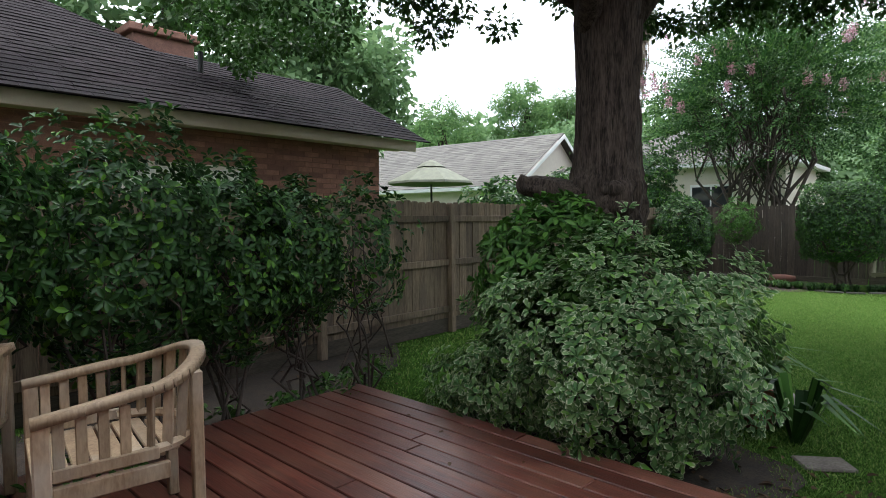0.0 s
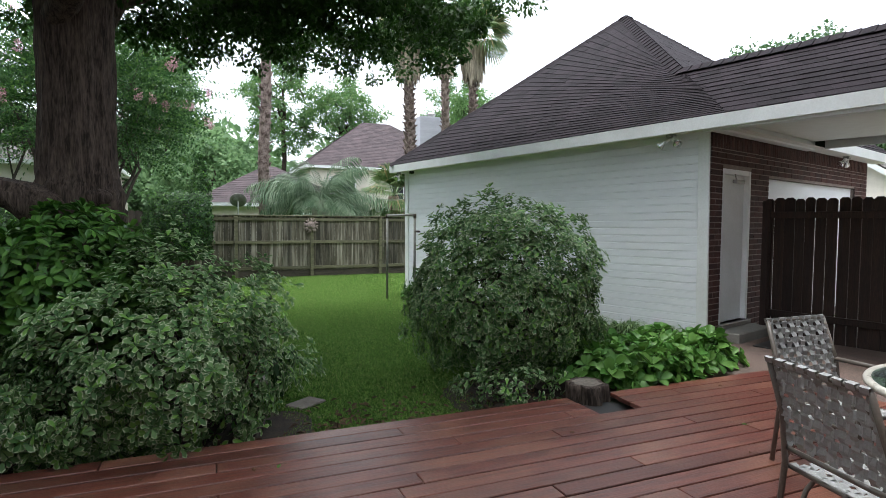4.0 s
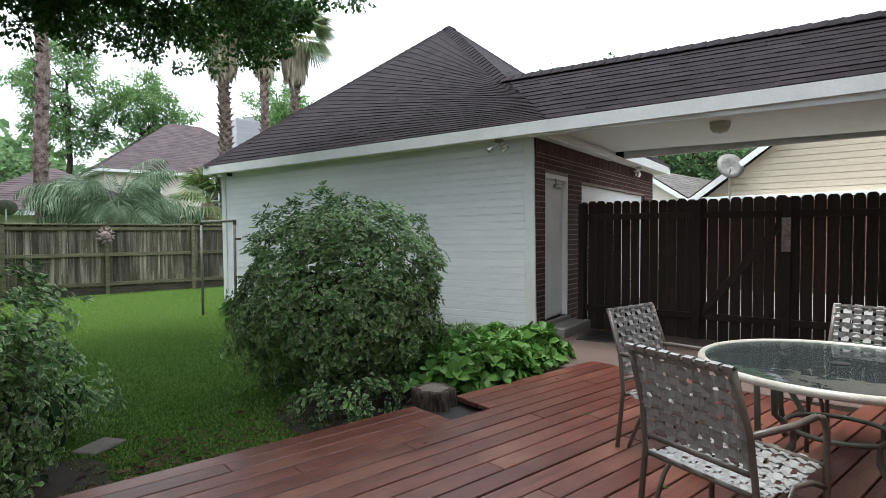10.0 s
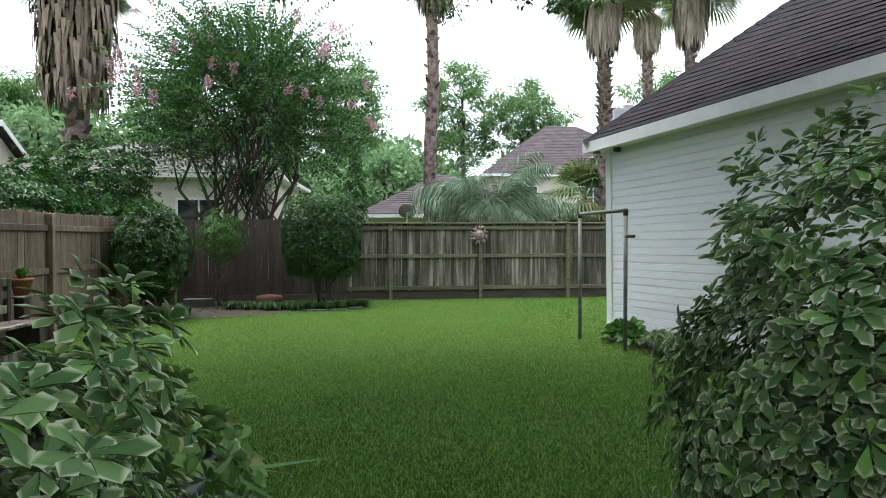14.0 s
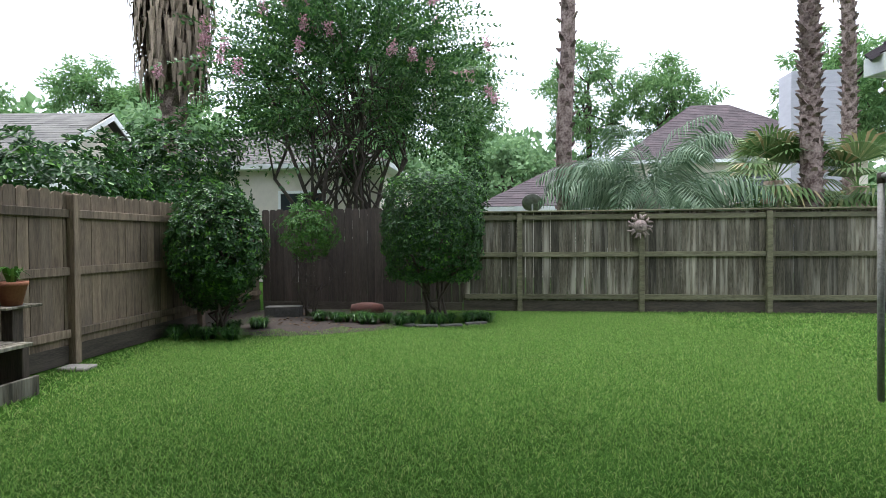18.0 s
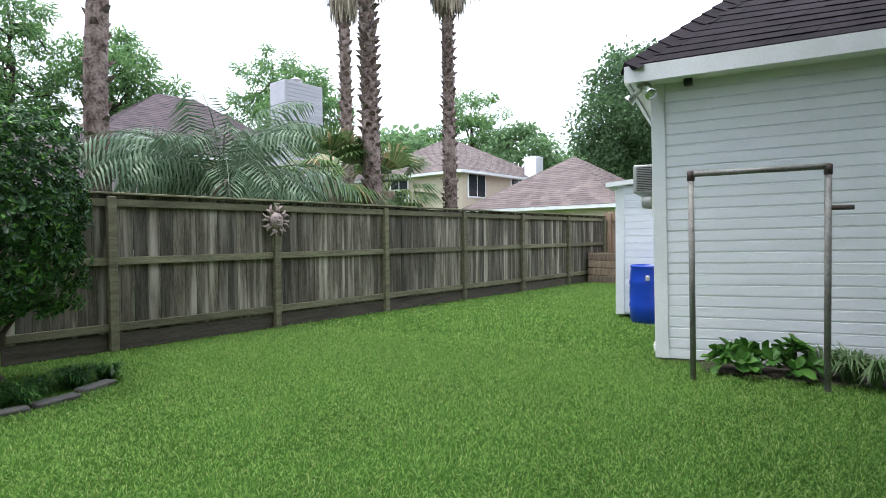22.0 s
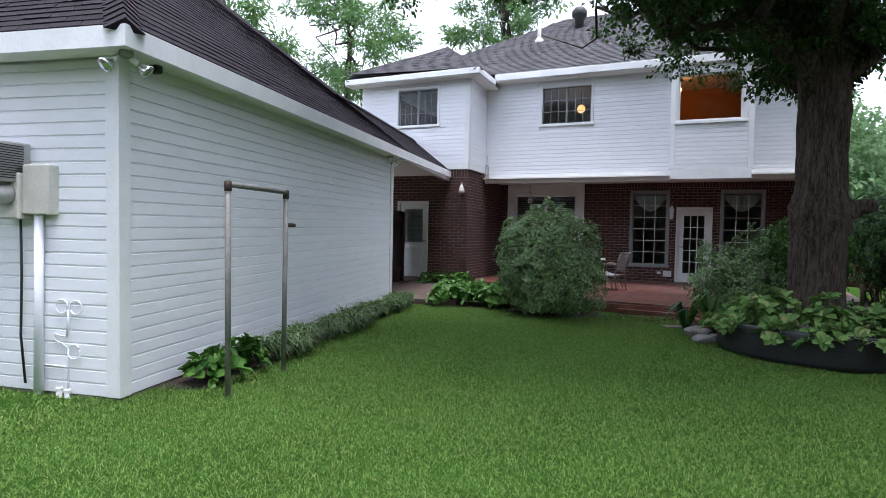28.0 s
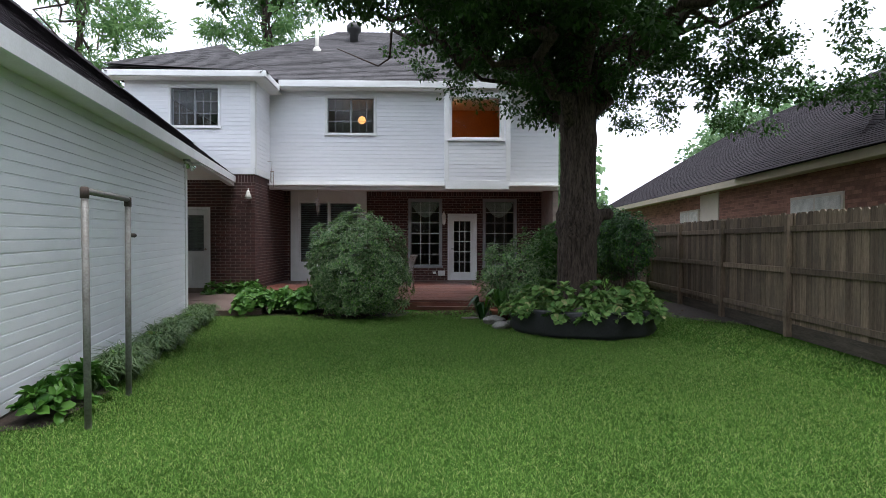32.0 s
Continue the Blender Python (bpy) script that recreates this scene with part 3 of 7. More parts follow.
def ridge_caps(g, a, b, r=0.14, step=0.16):
    """Bent cap pieces along a ridge or hip."""
    a, b = Vector(a), Vector(b)
    d = (b - a).normalized()
    s = d.cross(Vector((0, 0, 1))).normalized()
    u = s.cross(d)
    n = max(1, int((b - a).length / step))
    for i in range(n):
        p, q = a.lerp(b, i / n), a.lerp(b, (i + 1.25) / n)
        k = len(g.v)
        for c, lift in ((p, 0.030), (q, 0.012)):
            g.v += [tuple(c - s * r - u * r * 0.62 + u * lift), tuple(c + u * (lift + 0.02)), tuple(c + s * r - u * r * 0.62 + u * lift)]
        g.f += [(k, k + 1, k + 4, k + 3), (k + 1, k + 2, k + 5, k + 4), (k, k + 2, k + 1)]


def roof(name, slopes, caps, material, parent=None, m=None, label="", category="roof"):
    """A roof: its deck as the object, shingles and cap pieces as parts."""
    deck = Mesh()
    for q in slopes:
        a, b, c, d = (Vector(p) for p in q)
        for k in range(10):
            u, w = k / 10, (k + 1) / 10
            for i in range(6):
                s, e = i / 6, (i + 1) / 6
                r0, r1 = [(a.lerp(d, t).lerp(b.lerp(c, t), s), a.lerp(d, t).lerp(b.lerp(c, t), e)) for t in (u, w)]
                for lift in (-0.006, -0.05):
                    deck.face(*(p + Vector((0, 0, lift)) for p in (r0[0], r0[1], r1[1], r1[0])))
    ob = part(name, deck, M_roofdeck, parent, "", m)
    if parent is None:
        tagged(ob, label, category, "", "structure")
    g = Mesh()
    for q in slopes:
        shingles(g, *q)
    part("shingles", g, material, ob)["kind"] = "stuff"
    if caps:
        g = Mesh()
        for a, b in caps:
            ridge_caps(g, a, b)
        part("ridge_cap", g, material, ob)
    return ob


M_pane = bpy.data.materials.new("window_pane")
M_pane.use_nodes = True
_n, _l = M_pane.node_tree.nodes, M_pane.node_tree.links
_fr, _tr, _gl, _mx = _n.new("ShaderNodeFresnel"), _n.new("ShaderNodeBsdfTransparent"), _n.new("ShaderNodeBsdfGlossy"), _n.new("ShaderNodeMixShader")
_fr.inputs["IOR"].default_value = 1.3
_tr.inputs[0].default_value = (0.82, 0.86, 0.86, 1)
_gl.inputs["Roughness"].default_value = 0.02
_l.new(_fr.outputs[0], _mx.inputs[0])
_l.new(_tr.outputs[0], _mx.inputs[1])
_l.new(_gl.outputs[0], _mx.inputs[2])
_l.new(_mx.outputs[0], _n["Material Output"].inputs[0])


def window(name, wall_m, x0, x1, z0, z1, cols=2, rows=2, frame_mat=None, bars=None, label="", sash=0.045, split=True, depth=0.07, blinds=0, muntin=0.018, sash_mat=None):
    """A window in an opening of a wall: frame, sill, two sashes, panes, muntins, blinds."""
    w = thing(name, wall_m @ pose(x0, 0, z0), label, "window", "", "structure")
    W_, H_ = x1 - x0, z1 - z0
    fm, bm_ = frame_mat or M_trim, bars or M_trim
    g = Mesh()
    for a in ((-0.07, -0.03, -0.07, 0.0, 0.06, H_ + 0.07), (W_, -0.03, -0.07, W_ + 0.07, 0.06, H_ + 0.07), (0, -0.03, H_, W_, 0.06, H_ + 0.07)):
        g.box(*a, 0.004)
    part("window_frame", g, fm, w)
    part("window_sill", Mesh().box(-0.09, -0.06, -0.07, W_ + 0.09, 0.06, 0.0, 0.006), fm, w)
    half = 2 if split else 1
    for i in range(half):
        a, b = W_ * i / half, W_ * (i + 1) / half
        g, y = Mesh(), depth * (0.55 if i else 0.35)
        for c in ((a, y, 0, a + sash, y + 0.03, H_), (b - sash, y, 0, b, y + 0.03, H_), (a + sash, y, 0, b - sash, y + 0.03, sash), (a + sash, y, H_ - sash, b - sash, y + 0.03, H_)):
            g.box(*c, 0.003)
        part("sash", g, sash_mat or fm, w)
        p = part("pane", Mesh().box(a + sash, y + 0.012, sash, b - sash, y + 0.016, H_ - sash), M_pane, w)
        p.visible_shadow = False
        for k in range(1, cols):
            x = a + sash + (b - a - 2 * sash) * k / cols
            part("muntin", Mesh().box(x - muntin / 2, y + 0.004, sash, x + muntin / 2, y + 0.011, H_ - sash), bm_, w)
        for k in range(1, rows):
            z = sash + (H_ - 2 * sash) * k / rows
            part("muntin", Mesh().box(a + sash, y + 0.003, z - muntin / 2, b - sash, y + 0.010, z + muntin / 2), bm_, w)
    if blinds:
        sl = Mesh().box(0.02, -0.026, -0.0015, W_ - 0.02, 0.026, 0.0015).data("blind_slat", M_cloth)
        z = H_ - 0.04
        while z > H_ * (1 - blinds) + 0.02:
            part("blind_slat", sl, None, w, "", pose(0, depth + 0.04, z, 28, 0, 0))
            z -= 0.058
    return w


PICKETS = {}


def picket(w, h, material, ear=True, t=0.018):
    key = (round(w, 3), round(h, 2), material.name, ear)
    if key not in PICKETS:
        c = 0.03 if ear else 0.0
        prof = [(0, 0), (w, 0), (w, h - c), (w - c, h), (c, h), (0, h - c)] if ear else [(0, 0), (w, 0), (w, h), (0, h)]
        g, k = Mesh(), 6 if ear else 4
        g.v = [(x, 0, z) for x, z in prof] + [(x, t, z) for x, z in prof]
        g.f = [tuple(range(k)), tuple(reversed(range(k, 2 * k)))] + [(i, k + i, k + (i + 1) % k, (i + 1) % k) for i in range(k)]
        PICKETS[key] = g.data("picket", material)
    return PICKETS[key]


def fence(name, m, length, top, posts, label, pm, rm, rails=(0.28, 1.02, 1.6), kick=0.2, width=0.14, gap=0.004, cap=False, ear=True, post_top=None, seed=1, limit=300, shown=True):
    """A board fence along local x, rails and posts on the -y side."""
    f = thing(name, m, label, "fence", "", "")
    rng = random.Random(seed)
    x = 0.0
    while x < length - 0.05:
        w = width * rng.choice((0.93, 1.0, 1.0, 1.04))
        h = top - kick - (0.02 if not cap else 0.03) + rng.uniform(-0.012, 0.012)
        part("picket", picket(min(w, length - x), h, pm, ear), None, f, "", pose(x, rng.uniform(-0.004, 0.004), kick, rng.uniform(-0.2, 0.2), 0, 0))
        x += w + gap * rng.uniform(0.3, 2.0)
    edges = sorted({0.0, *[p for p in posts if 0 < p < length], length})
    for a, b in zip(edges, edges[1:]):
        if kick:
            part("kickboard", Mesh().box(a + 0.01, -0.012, 0.0, b - 0.01, 0.02, kick, 0.004), M_fence_kick, f)
        if shown:
            for r in rails:
                part("rail", Mesh().box(a + 0.045, -0.045, r - 0.045, b - 0.045, -0.003, r + 0.045, 0.005), rm, f)
        if cap:
            part("cap_board", Mesh().box(a, -0.075, top - 0.028, b, 0.055, top, 0.005), rm, f)
    if shown:
        for p in posts:
            part("post", Mesh().box(p - 0.045, -0.095, 0, p + 0.045, -0.005, (post_top or top - 0.05), 0.006), rm, f)
    return f


# ---- ground ----
g = Mesh()
N = 44
for i in range(N + 1):
    for k in range(N + 1):
        x, y = (i / N * 2 - 1), (k / N * 2 - 1)
        X, Y = -3 + math.copysign(abs(x) ** 2.6, x) * 900, 9 + math.copysign(abs(y) ** 2.6, y) * 900
        g.v.append((X, Y, -0.005 if math.hypot(X + 3, Y - 9) < 40 else -0.02))
for i in range(N):
    for k in range(N):
        a = i * (N + 1) + k
        g.f.append((a, a + N + 1, a + N + 2, a + 1))
structure("ground", g, M_lawn, None, "green lawn ground of the yard", "ground")


def bed(name, pts, label, z=0.012, material=None, seed=0):
    """A flat patch of bare ground with an uneven rim."""
    g = Mesh()
    g.face(*[(x, y, z) for x, y in pts])
    return structure(name, g, material or M_soil, None, label, "soil")


def blob_pts(cx, cy, rx, ry, n=26, seed=0, amt=0.15):
    return [(cx + rx * math.cos(a) * (1 + amt * noise.noise((math.cos(a) * 1.7 + seed, math.sin(a) * 1.7, seed))),
             cy + ry * math.sin(a) * (1 + amt * noise.noise((math.cos(a) * 1.7 + seed, math.sin(a) * 1.7, seed)))) for a in [2 * math.pi * i / n for i in range(n)]]


bed("soil_bed", blob_pts(-3.2, 5.2, 0.95, 0.7, seed=1), "dark leaf-littered soil under a clipped shrub", 0.012)
bed("soil_bed", blob_pts(-6.6, 5.75, 1.25, 0.85, seed=2), "dark soil under the wide shrub by the deck", 0.014)
bed("soil_bed", blob_pts(-9.65, 4.7, 0.85, 3.4, seed=3), "bare mulched soil along the hedge", 0.013)
_c = LOT @ Vector((-5.6, -1.3, 0))
bed("soil_bed", blob_pts(_c.x, _c.y, 2.0, 1.6, seed=4), "mulch bed in the fence corner", 0.012)
bed("soil_bed", [(-0.50 + 0.1 * noise.noise((y, 0, 0)), y) for y in [5.0 + 0.5 * i for i in range(14)]] + [(0.02, 11.6), (0.02, 5.0)], "narrow soil bed along the garage", 0.011)
bed("soil_bed", blob_pts(-2.0, 4.65, 1.2, 0.55, seed=6), "soil under bright ground cover", 0.010)

# ---- garage ----
GN, GS, GE = 11.95, 5.0, 6.3
SOF, FAS = 2.88, 3.02
gw = structure("wall_garage_west", solid(GN - GS, 0.13, SOF + 0.1, 0.12), M_paint, wallm((0, GN), (0, GS)), "white lap-sided garage wall", "wall")
lap_siding(gw, GN - GS, 0.13, SOF + 0.06)
gn = structure("wall_garage_north", solid(GE, 0.13, SOF + 0.1, 0.12), M_paint, wallm((GE, GN), (0, GN)), "white lap-sided end wall of the garage", "wall")
lap_siding(gn, GE, 0.13, SOF)
DROP = 0.0155 * (GN - GS)
LEAN = Matrix.Translation((0, GS, 0.13)) @ Matrix.Rotation(-0.0155, 4, "X") @ Matrix.Translation((0, -GS, -0.13))
gw.matrix_basis = LEAN @ gw.matrix_basis
gn.matrix_basis = Matrix.Translation((0, 0, -DROP)) @ gn.matrix_basis
S_HOLES = [(0.31, 1.17, 0.30, 2.42), (1.75, 5.6, 0.06, 2.36)]
gs = structure("wall_garage_south", solid(GE, 0.0, SOF + 0.1, 0.14, S_HOLES), M_mortar, wallm((0, GS), (GE, GS)), "dark red brick garage wall with a side door", "wall")
brickwork(gs, GE, 0.06, SOF, S_HOLES, 140, near=(0.2, 1.4))
structure("wall_garage_east", solid(GN - GS, 0.0, SOF + 0.1, 0.14), M_mortar, wallm((GE, GS), (GE, GN)), "brick garage wall facing the drive", "wall")
structure("garage_slab", Mesh().box(-0.012, GS + 0.02, -0.1, GE - 0.02, GN + 0.012, 0.13, 0.01), M_slab, LEAN, "stained concrete foundation edge", "foundation")
for a, m in (((-0.035, GN - 0.10, 0.13, 0.0, GN + 0.03, SOF + 0.06), LEAN), ((0.0, GN, 0.13, 0.10, GN + 0.03, SOF), Matrix.Translation((0, 0, -DROP))), ((-0.035, GS - 0.02, 0.13, 0.0, GS + 0.13, SOF), LEAN)):
    structure("trim", Mesh().box(*a, 0.004), M_trim, m, "white corner board", "trim")
_d = thing("door_1", wallm((0, GS), (GE, GS)) @ pose(0.31, 0, 0.30), "white side door with a closer in a brick wall", "door", "", "structure")
part("door_leaf", Mesh().box(0.06, 0.07, 0.0, 0.80, 0.115, 2.05, 0.004), M_trim, _d)
part("door_frame", Mesh().box(0, 0.0, 0, 0.06, 0.12, 2.12, 0.004).box(0.80, 0.0, 0, 0.86, 0.12, 2.12, 0.004).box(0.06, 0, 2.05, 0.80, 0.12, 2.12, 0.004), M_trim, _d)
part("door_closer", Mesh().box(0.42, 0.0, 1.94, 0.68, 0.06, 1.99, 0.008).tube([(0.45, 0.02, 1.99), (0.3, -0.03, 2.05)], 0.01), M_grey, _d)
part("threshold", Mesh().box(0, -0.06, -0.06, 0.86, 0.12, 0.0, 0.006), M_concrete, _d)
_d = thing("door_2", wallm((0, GS), (GE, GS)) @ pose(1.75, 0, 0.06), "white panelled overhead garage door", "door", "", "structure")
for i in range(4):
    part("door_panel", Mesh().box(0, 0.06, i * 0.575, 3.85, 0.10, i * 0.575 + 0.57, 0.008), M_paint, _d)
# garage roof and the covered passage between garage and house
eave_z = lambda x, y: 2.925 + 0.0155 * (GN + 0.27 - y)
FS, FP = eave_z(0, GS - 0.3), eave_z(0, -0.3)
NW, NE, SW, SE, PK = (-0.28, GN + 0.27, 2.925), (GE + 0.28, GN + 0.27, 2.925), (-0.28, GS - 0.3, FS), (GE + 0.28, GS - 0.3, FS), (3.35, 8.62, 6.07)
RN = tuple(Vector(SW).lerp(Vector(PK), 0.312))
RS = (RN[0] + 0.02, -0.9, RN[2] + 0.01)
roof("garage_roof", [(SW, NW, PK, RN), (NW, NE, PK, PK), (NE, SE, PK, PK), (SE, (3.1, GS - 0.3, FS), RN, PK)],
     [(NW, PK), (NE, PK), (SE, PK), (RN, PK)], M_shingle, None, None, "dark asphalt-shingled hip roof of the garage")
roof("passage_roof", [((-0.28, -0.3, FP), SW, RN, RS), ((3.1, GS - 0.3, FS), (3.1, -0.3, FP), RS, RN)],
     [(RS, RN)], M_shingle, None, None, "dark shingled roof over the passage")
structure("passage_ceiling", Mesh().box(-0.2, 0.6, 3.0, 3.0, GS - 0.02, 3.04), M_soffit, None, "white boarded ceiling of the passage", "ceiling")
def eave_band(x0, y0, x1, y1, low, high):
    return Mesh().prism([(x0, y0), (x1, y0), (x1, y1), (x0, y1)], lambda x, y: eave_z(x, y) + low, lambda x, y: eave_z(x, y) + high)


structure("soffit", eave_band(-0.26, GS, -0.0, GN + 0.24, -0.150, -0.130), M_soffit, None, "white eave soffit", "soffit")
structure("soffit", eave_band(0.0, GN + 0.03, GE + 0.26, GN + 0.24, -0.150, -0.130), M_soffit, None, "white eave soffit of the end wall", "soffit")
structure("soffit", eave_band(0.1, GS - 0.26, GE + 0.26, GS - 0.01, -0.150, -0.130), M_soffit, None, "white eave soffit over the brick wall", "soffit")
for a in ((-0.30, 0.55, -0.265, GN + 0.29), (-0.265, GN + 0.255, GE + 0.3, GN + 0.29), (3.1, GS - 0.32, GE + 0.3, GS - 0.285), (3.06, 0.5, 3.1, GS - 0.3)):
    structure("fascia", eave_band(*a, -0.165, -0.003), M_trim, None, "white painted fascia board", "fascia")
structure("passage_beam", Mesh().box(-0.2, GS - 0.16, SOF - 0.02, 3.06, GS - 0.03, 3.0, 0.004).box(-0.262, 0.75, SOF - 0.03, -0.13, GS, 3.0, 0.004), M_trim, None, "white painted beam", "beam")

# ---- house ----
H = HOUSE
WE, WB, WT = 3.3, 3.17, 5.56
w1 = (WE - 2.13, WE - 0.93, 4.39, 5.36)
hm = wallm((WE, 0), (0, 0), H)
ww = structure("wall_wing_north", solid(WE, WB - 0.02, WT, 0.15, [w1]), M_paint, hm, "white lap-sided upper wall of the house wing", "wall")
lap_siding(ww, WE, WB + 0.16, WT, [(w1[0] - 0.07, w1[1] + 0.07, w1[2] - 0.07, w1[3] + 0.07)])
window("window_1", hm, *w1, 3, 3, label="dark upstairs window with white frame and grid", bars=M_bar, muntin=0.014, sash=0.024, sash_mat=M_bar)
d1 = (WE - 2.03, WE - 1.20, 0.22, 2.24)
wl = structure("wall_wing_brick", solid(WE, 0.0, WB - 0.02, 0.15, [d1]), M_mortar, hm, "dark red brick wall of the wing", "wall")
brickwork(wl, WE, 0.06, WB - 0.03, [(d1[0] - 0.06, d1[1] + 0.06, 0, d1[3] + 0.06)], 120, near=(WE - 0.4, 1.3))
_d = thing("door_3", hm @ pose(d1[0], 0, d1[2]), "white half-glazed back door with a closed blind", "door", "", "structure")
part("door_leaf", solid(0.83, 0.0, 2.02, 0.045, [(0.13, 0.70, 0.95, 1.88)]), M_trim, _d, "", pose(0, 0.05, 0))
part("door_frame", Mesh().box(-0.06, -0.02, 0, 0, 0.12, 2.08, 0.004).box(0.83, -0.02, 0, 0.89, 0.12, 2.08, 0.004).box(0, -0.02, 2.02, 0.83, 0.12, 2.08, 0.004), M_trim, _d)
part("pane", Mesh().box(0.13, 0.054, 0.95, 0.70, 0.058, 1.88), M_pane, _d).visible_shadow = False
sl = Mesh().box(0, 0.0, 0, 0.57, 0.006, 0.03).data("blind_slat", M_cloth)
for i in range(26):
    part("blind_slat", sl, None, _d, "", pose(0.13, 0.066, 0.95 + i * 0.036, 15, 0, 0))
part("door_panel", Mesh().box(0.12, 0.04, 0.2, 0.38, 0.05, 0.8, 0.01).box(0.45, 0.04, 0.2, 0.71, 0.05, 0.8, 0.01), M_trim, _d)
part("door_handle", Mesh().tube([(0.77, 0.05, 1.0), (0.77, -0.01, 1.0)], 0.012).lathe([(0.005, 0), (0.026, 0.012), (0.026, 0.03), (0.005, 0.045)], 12, (0.77, -0.02, 0.98)), M_rust, _d)
# wing's west side
mw = wallm((0, 0), (0, -3.0), H)
ws = structure("wall_wing_west", solid(3.0, 0.0, WB - 0.02, 0.15), M_mortar, mw, "dark red brick wall beside the deck", "wall")
brickwork(ws, 3.0, 0.215, WB - 0.03, (), 300, near=(0.6, 1.2))
wu = structure("wall_wing_west_upper", solid(1.34, WB - 0.02, WT, 0.15), M_paint, mw, "white lap-sided return wall", "wall")
lap_siding(wu, 1.34, WB + 0.16, WT)
UB, MT = 2.89, 5.70
UY, LY, HW = -1.34, -3.0, -8.18
mu = wallm((0, UY), (HW, UY), H)
w2, bay = (1.63, 2.94, 4.48, 5.46), (4.95, 6.73)
um = structure("wall_upper_north", solid(-HW, UB, MT, 0.15, [w2, (bay[0] + 0.1, bay[1] - 0.1, 4.0, 5.5)]), M_paint, mu, "white lap-sided overhanging upper wall", "wall")
lap_siding(um, -HW, UB + 0.26, MT, [(w2[0] - 0.07, w2[1] + 0.07, w2[2] - 0.07, w2[3] + 0.07), (bay[0], bay[1], 0, 9)])
window("window_2", mu, *w2, 3, 3, label="dark upstairs window with a lit lamp inside", bars=M_bar, muntin=0.014, sash=0.024, sash_mat=M_bar)
structure("trim", Mesh().box(0, -0.03, UB, -HW, 0.0, UB + 0.25, 0.005), M_trim, mu, "white skirt board under the upper storey", "trim")
structure("trim", Mesh().box(-0.03, -0.035, WB - 0.02, WE, -0.0, WB + 0.15, 0.005).box(WE - 0.10, -0.03, WB + 0.15, WE + 0.03, 0.0, WT, 0.004), M_trim, hm, "white skirt and corner board", "trim")
structure("trim", Mesh().box(-0.0, -0.035, WB - 0.02, 1.33, 0.0, WB + 0.15, 0.005).box(-0.03, -0.03, WB + 0.15, 0.09, 0.0, WT, 0.004), M_trim, mw, "white skirt and corner board of the return wall", "trim")
# bay
by = UY + 0.28
mb = wallm((-bay[0], by), (-bay[1], by), H)
bw = bay[1] - bay[0]
w3 = (0.14, bw - 0.22, 4.30, 5.44)
bb = structure("wall_bay", solid(bw, UB - 0.0, MT, 0.1, [w3]), M_paint, mb, "white boxed bay with a tall window", "wall")
lap_siding(bb, bw, UB + 0.26, MT, [(w3[0] - 0.07, w3[1] + 0.07, w3[2] - 0.07, w3[3] + 0.07)])
window("window_3", mb, *w3, 1, 1, label="upstairs window with amber light inside", split=False)
structure("trim", Mesh().box(0, -0.03, UB, bw, 0, UB + 0.25, 0.005).box(-0.03, -0.035, UB + 0.25, 0.09, 0.05, MT, 0.004).box(bw - 0.09, -0.035, UB + 0.25, bw + 0.03, 0.05, MT, 0.004), M_trim, mb, "white bay trim", "trim")
structure("bay_side", Mesh().box(-0.01, 0.05, UB, 0.03, 0.28, MT).box(bw - 0.03, 0.05, UB, bw + 0.01, 0.28, MT), M_paint, mb, "white bay side", "wall")
# lower back wall
ml = wallm((0.0, LY), (HW - 0.2, LY), H)
d4 = (5.08, 6.0, 0.22, 2.30)
lw1, lw2, bigw = (3.92, 4.84, 0.68, 2.70), (6.25, 7.18, 0.68, 2.70), (0.45, 2.3, 0.75, 2.66)
lh = [d4, lw1, lw2, bigw]
lwall = structure("wall_back", solid(-HW + 0.2, 0.0, 3.1, 0.15, lh), M_mortar, ml, "dark red brick back wall under the overhang", "wall")
brickwork(lwall, -HW + 0.2, 0.215, 3.05, [*lh, (0.2, 2.55, 0.2, 3.1)], 200, near=(5.4, 1.5))
structure("trim", Mesh().box(0.2, -0.05, 0.2, 0.45, 0, 2.99, 0.006).box(2.3, -0.05, 0.2, 2.55, 0, 2.99, 0.006).box(0.45, -0.05, 2.66, 2.3, 0, 2.99, 0.006).box(0.45, -0.05, 0.2, 2.3, 0, 0.75, 0.006), M_trim, ml, "wide white surround of the big window", "trim")
window("window_4", ml, *bigw, 1, 1, label="wide window with half-open venetian blinds", blinds=0.95)
for nm, q in (("window_5", lw1), ("window_6", lw2)):
    o = window(nm, ml, *q, 3, 6, label="tall grid window with a swagged sheer curtain", bars=M_trim, frame_mat=M_bar, split=False, muntin=0.016, sash=0.03)
    g = Mesh()
    n = 18
    for r in range(6):
        for k in range(n + 1):
            u = k / n
            g.v.append((0.05 + (q[1] - q[0] - 0.1) * u, 0.16 + 0.015 * math.sin(u * 40), (q[3] - q[2]) - 0.05 - r / 5 * (0.12 + 0.34 * math.sin(math.pi * u))))
    for r in range(5):
        for k in range(n):
            a = r * (n + 1) + k
            g.f.append((a, a + 1, a + n + 2, a + n + 1))
    tagged(part("sheer_curtain", g, M_cloth, None, "", ml @ pose(q[0], 0, q[2]), True), "swagged white sheer curtain hung inside a window", "curtain")
_d = thing("door_4", ml @ pose(d4[0], 0, d4[2]), "white french door with small glass panes", "door", "", "structure")
part("door_leaf", solid(0.82, 0.0, 2.02, 0.045, [(0.15, 0.67, 0.25, 1.85)]), M_trim, _d, "", pose(0.05, 0.05, 0))
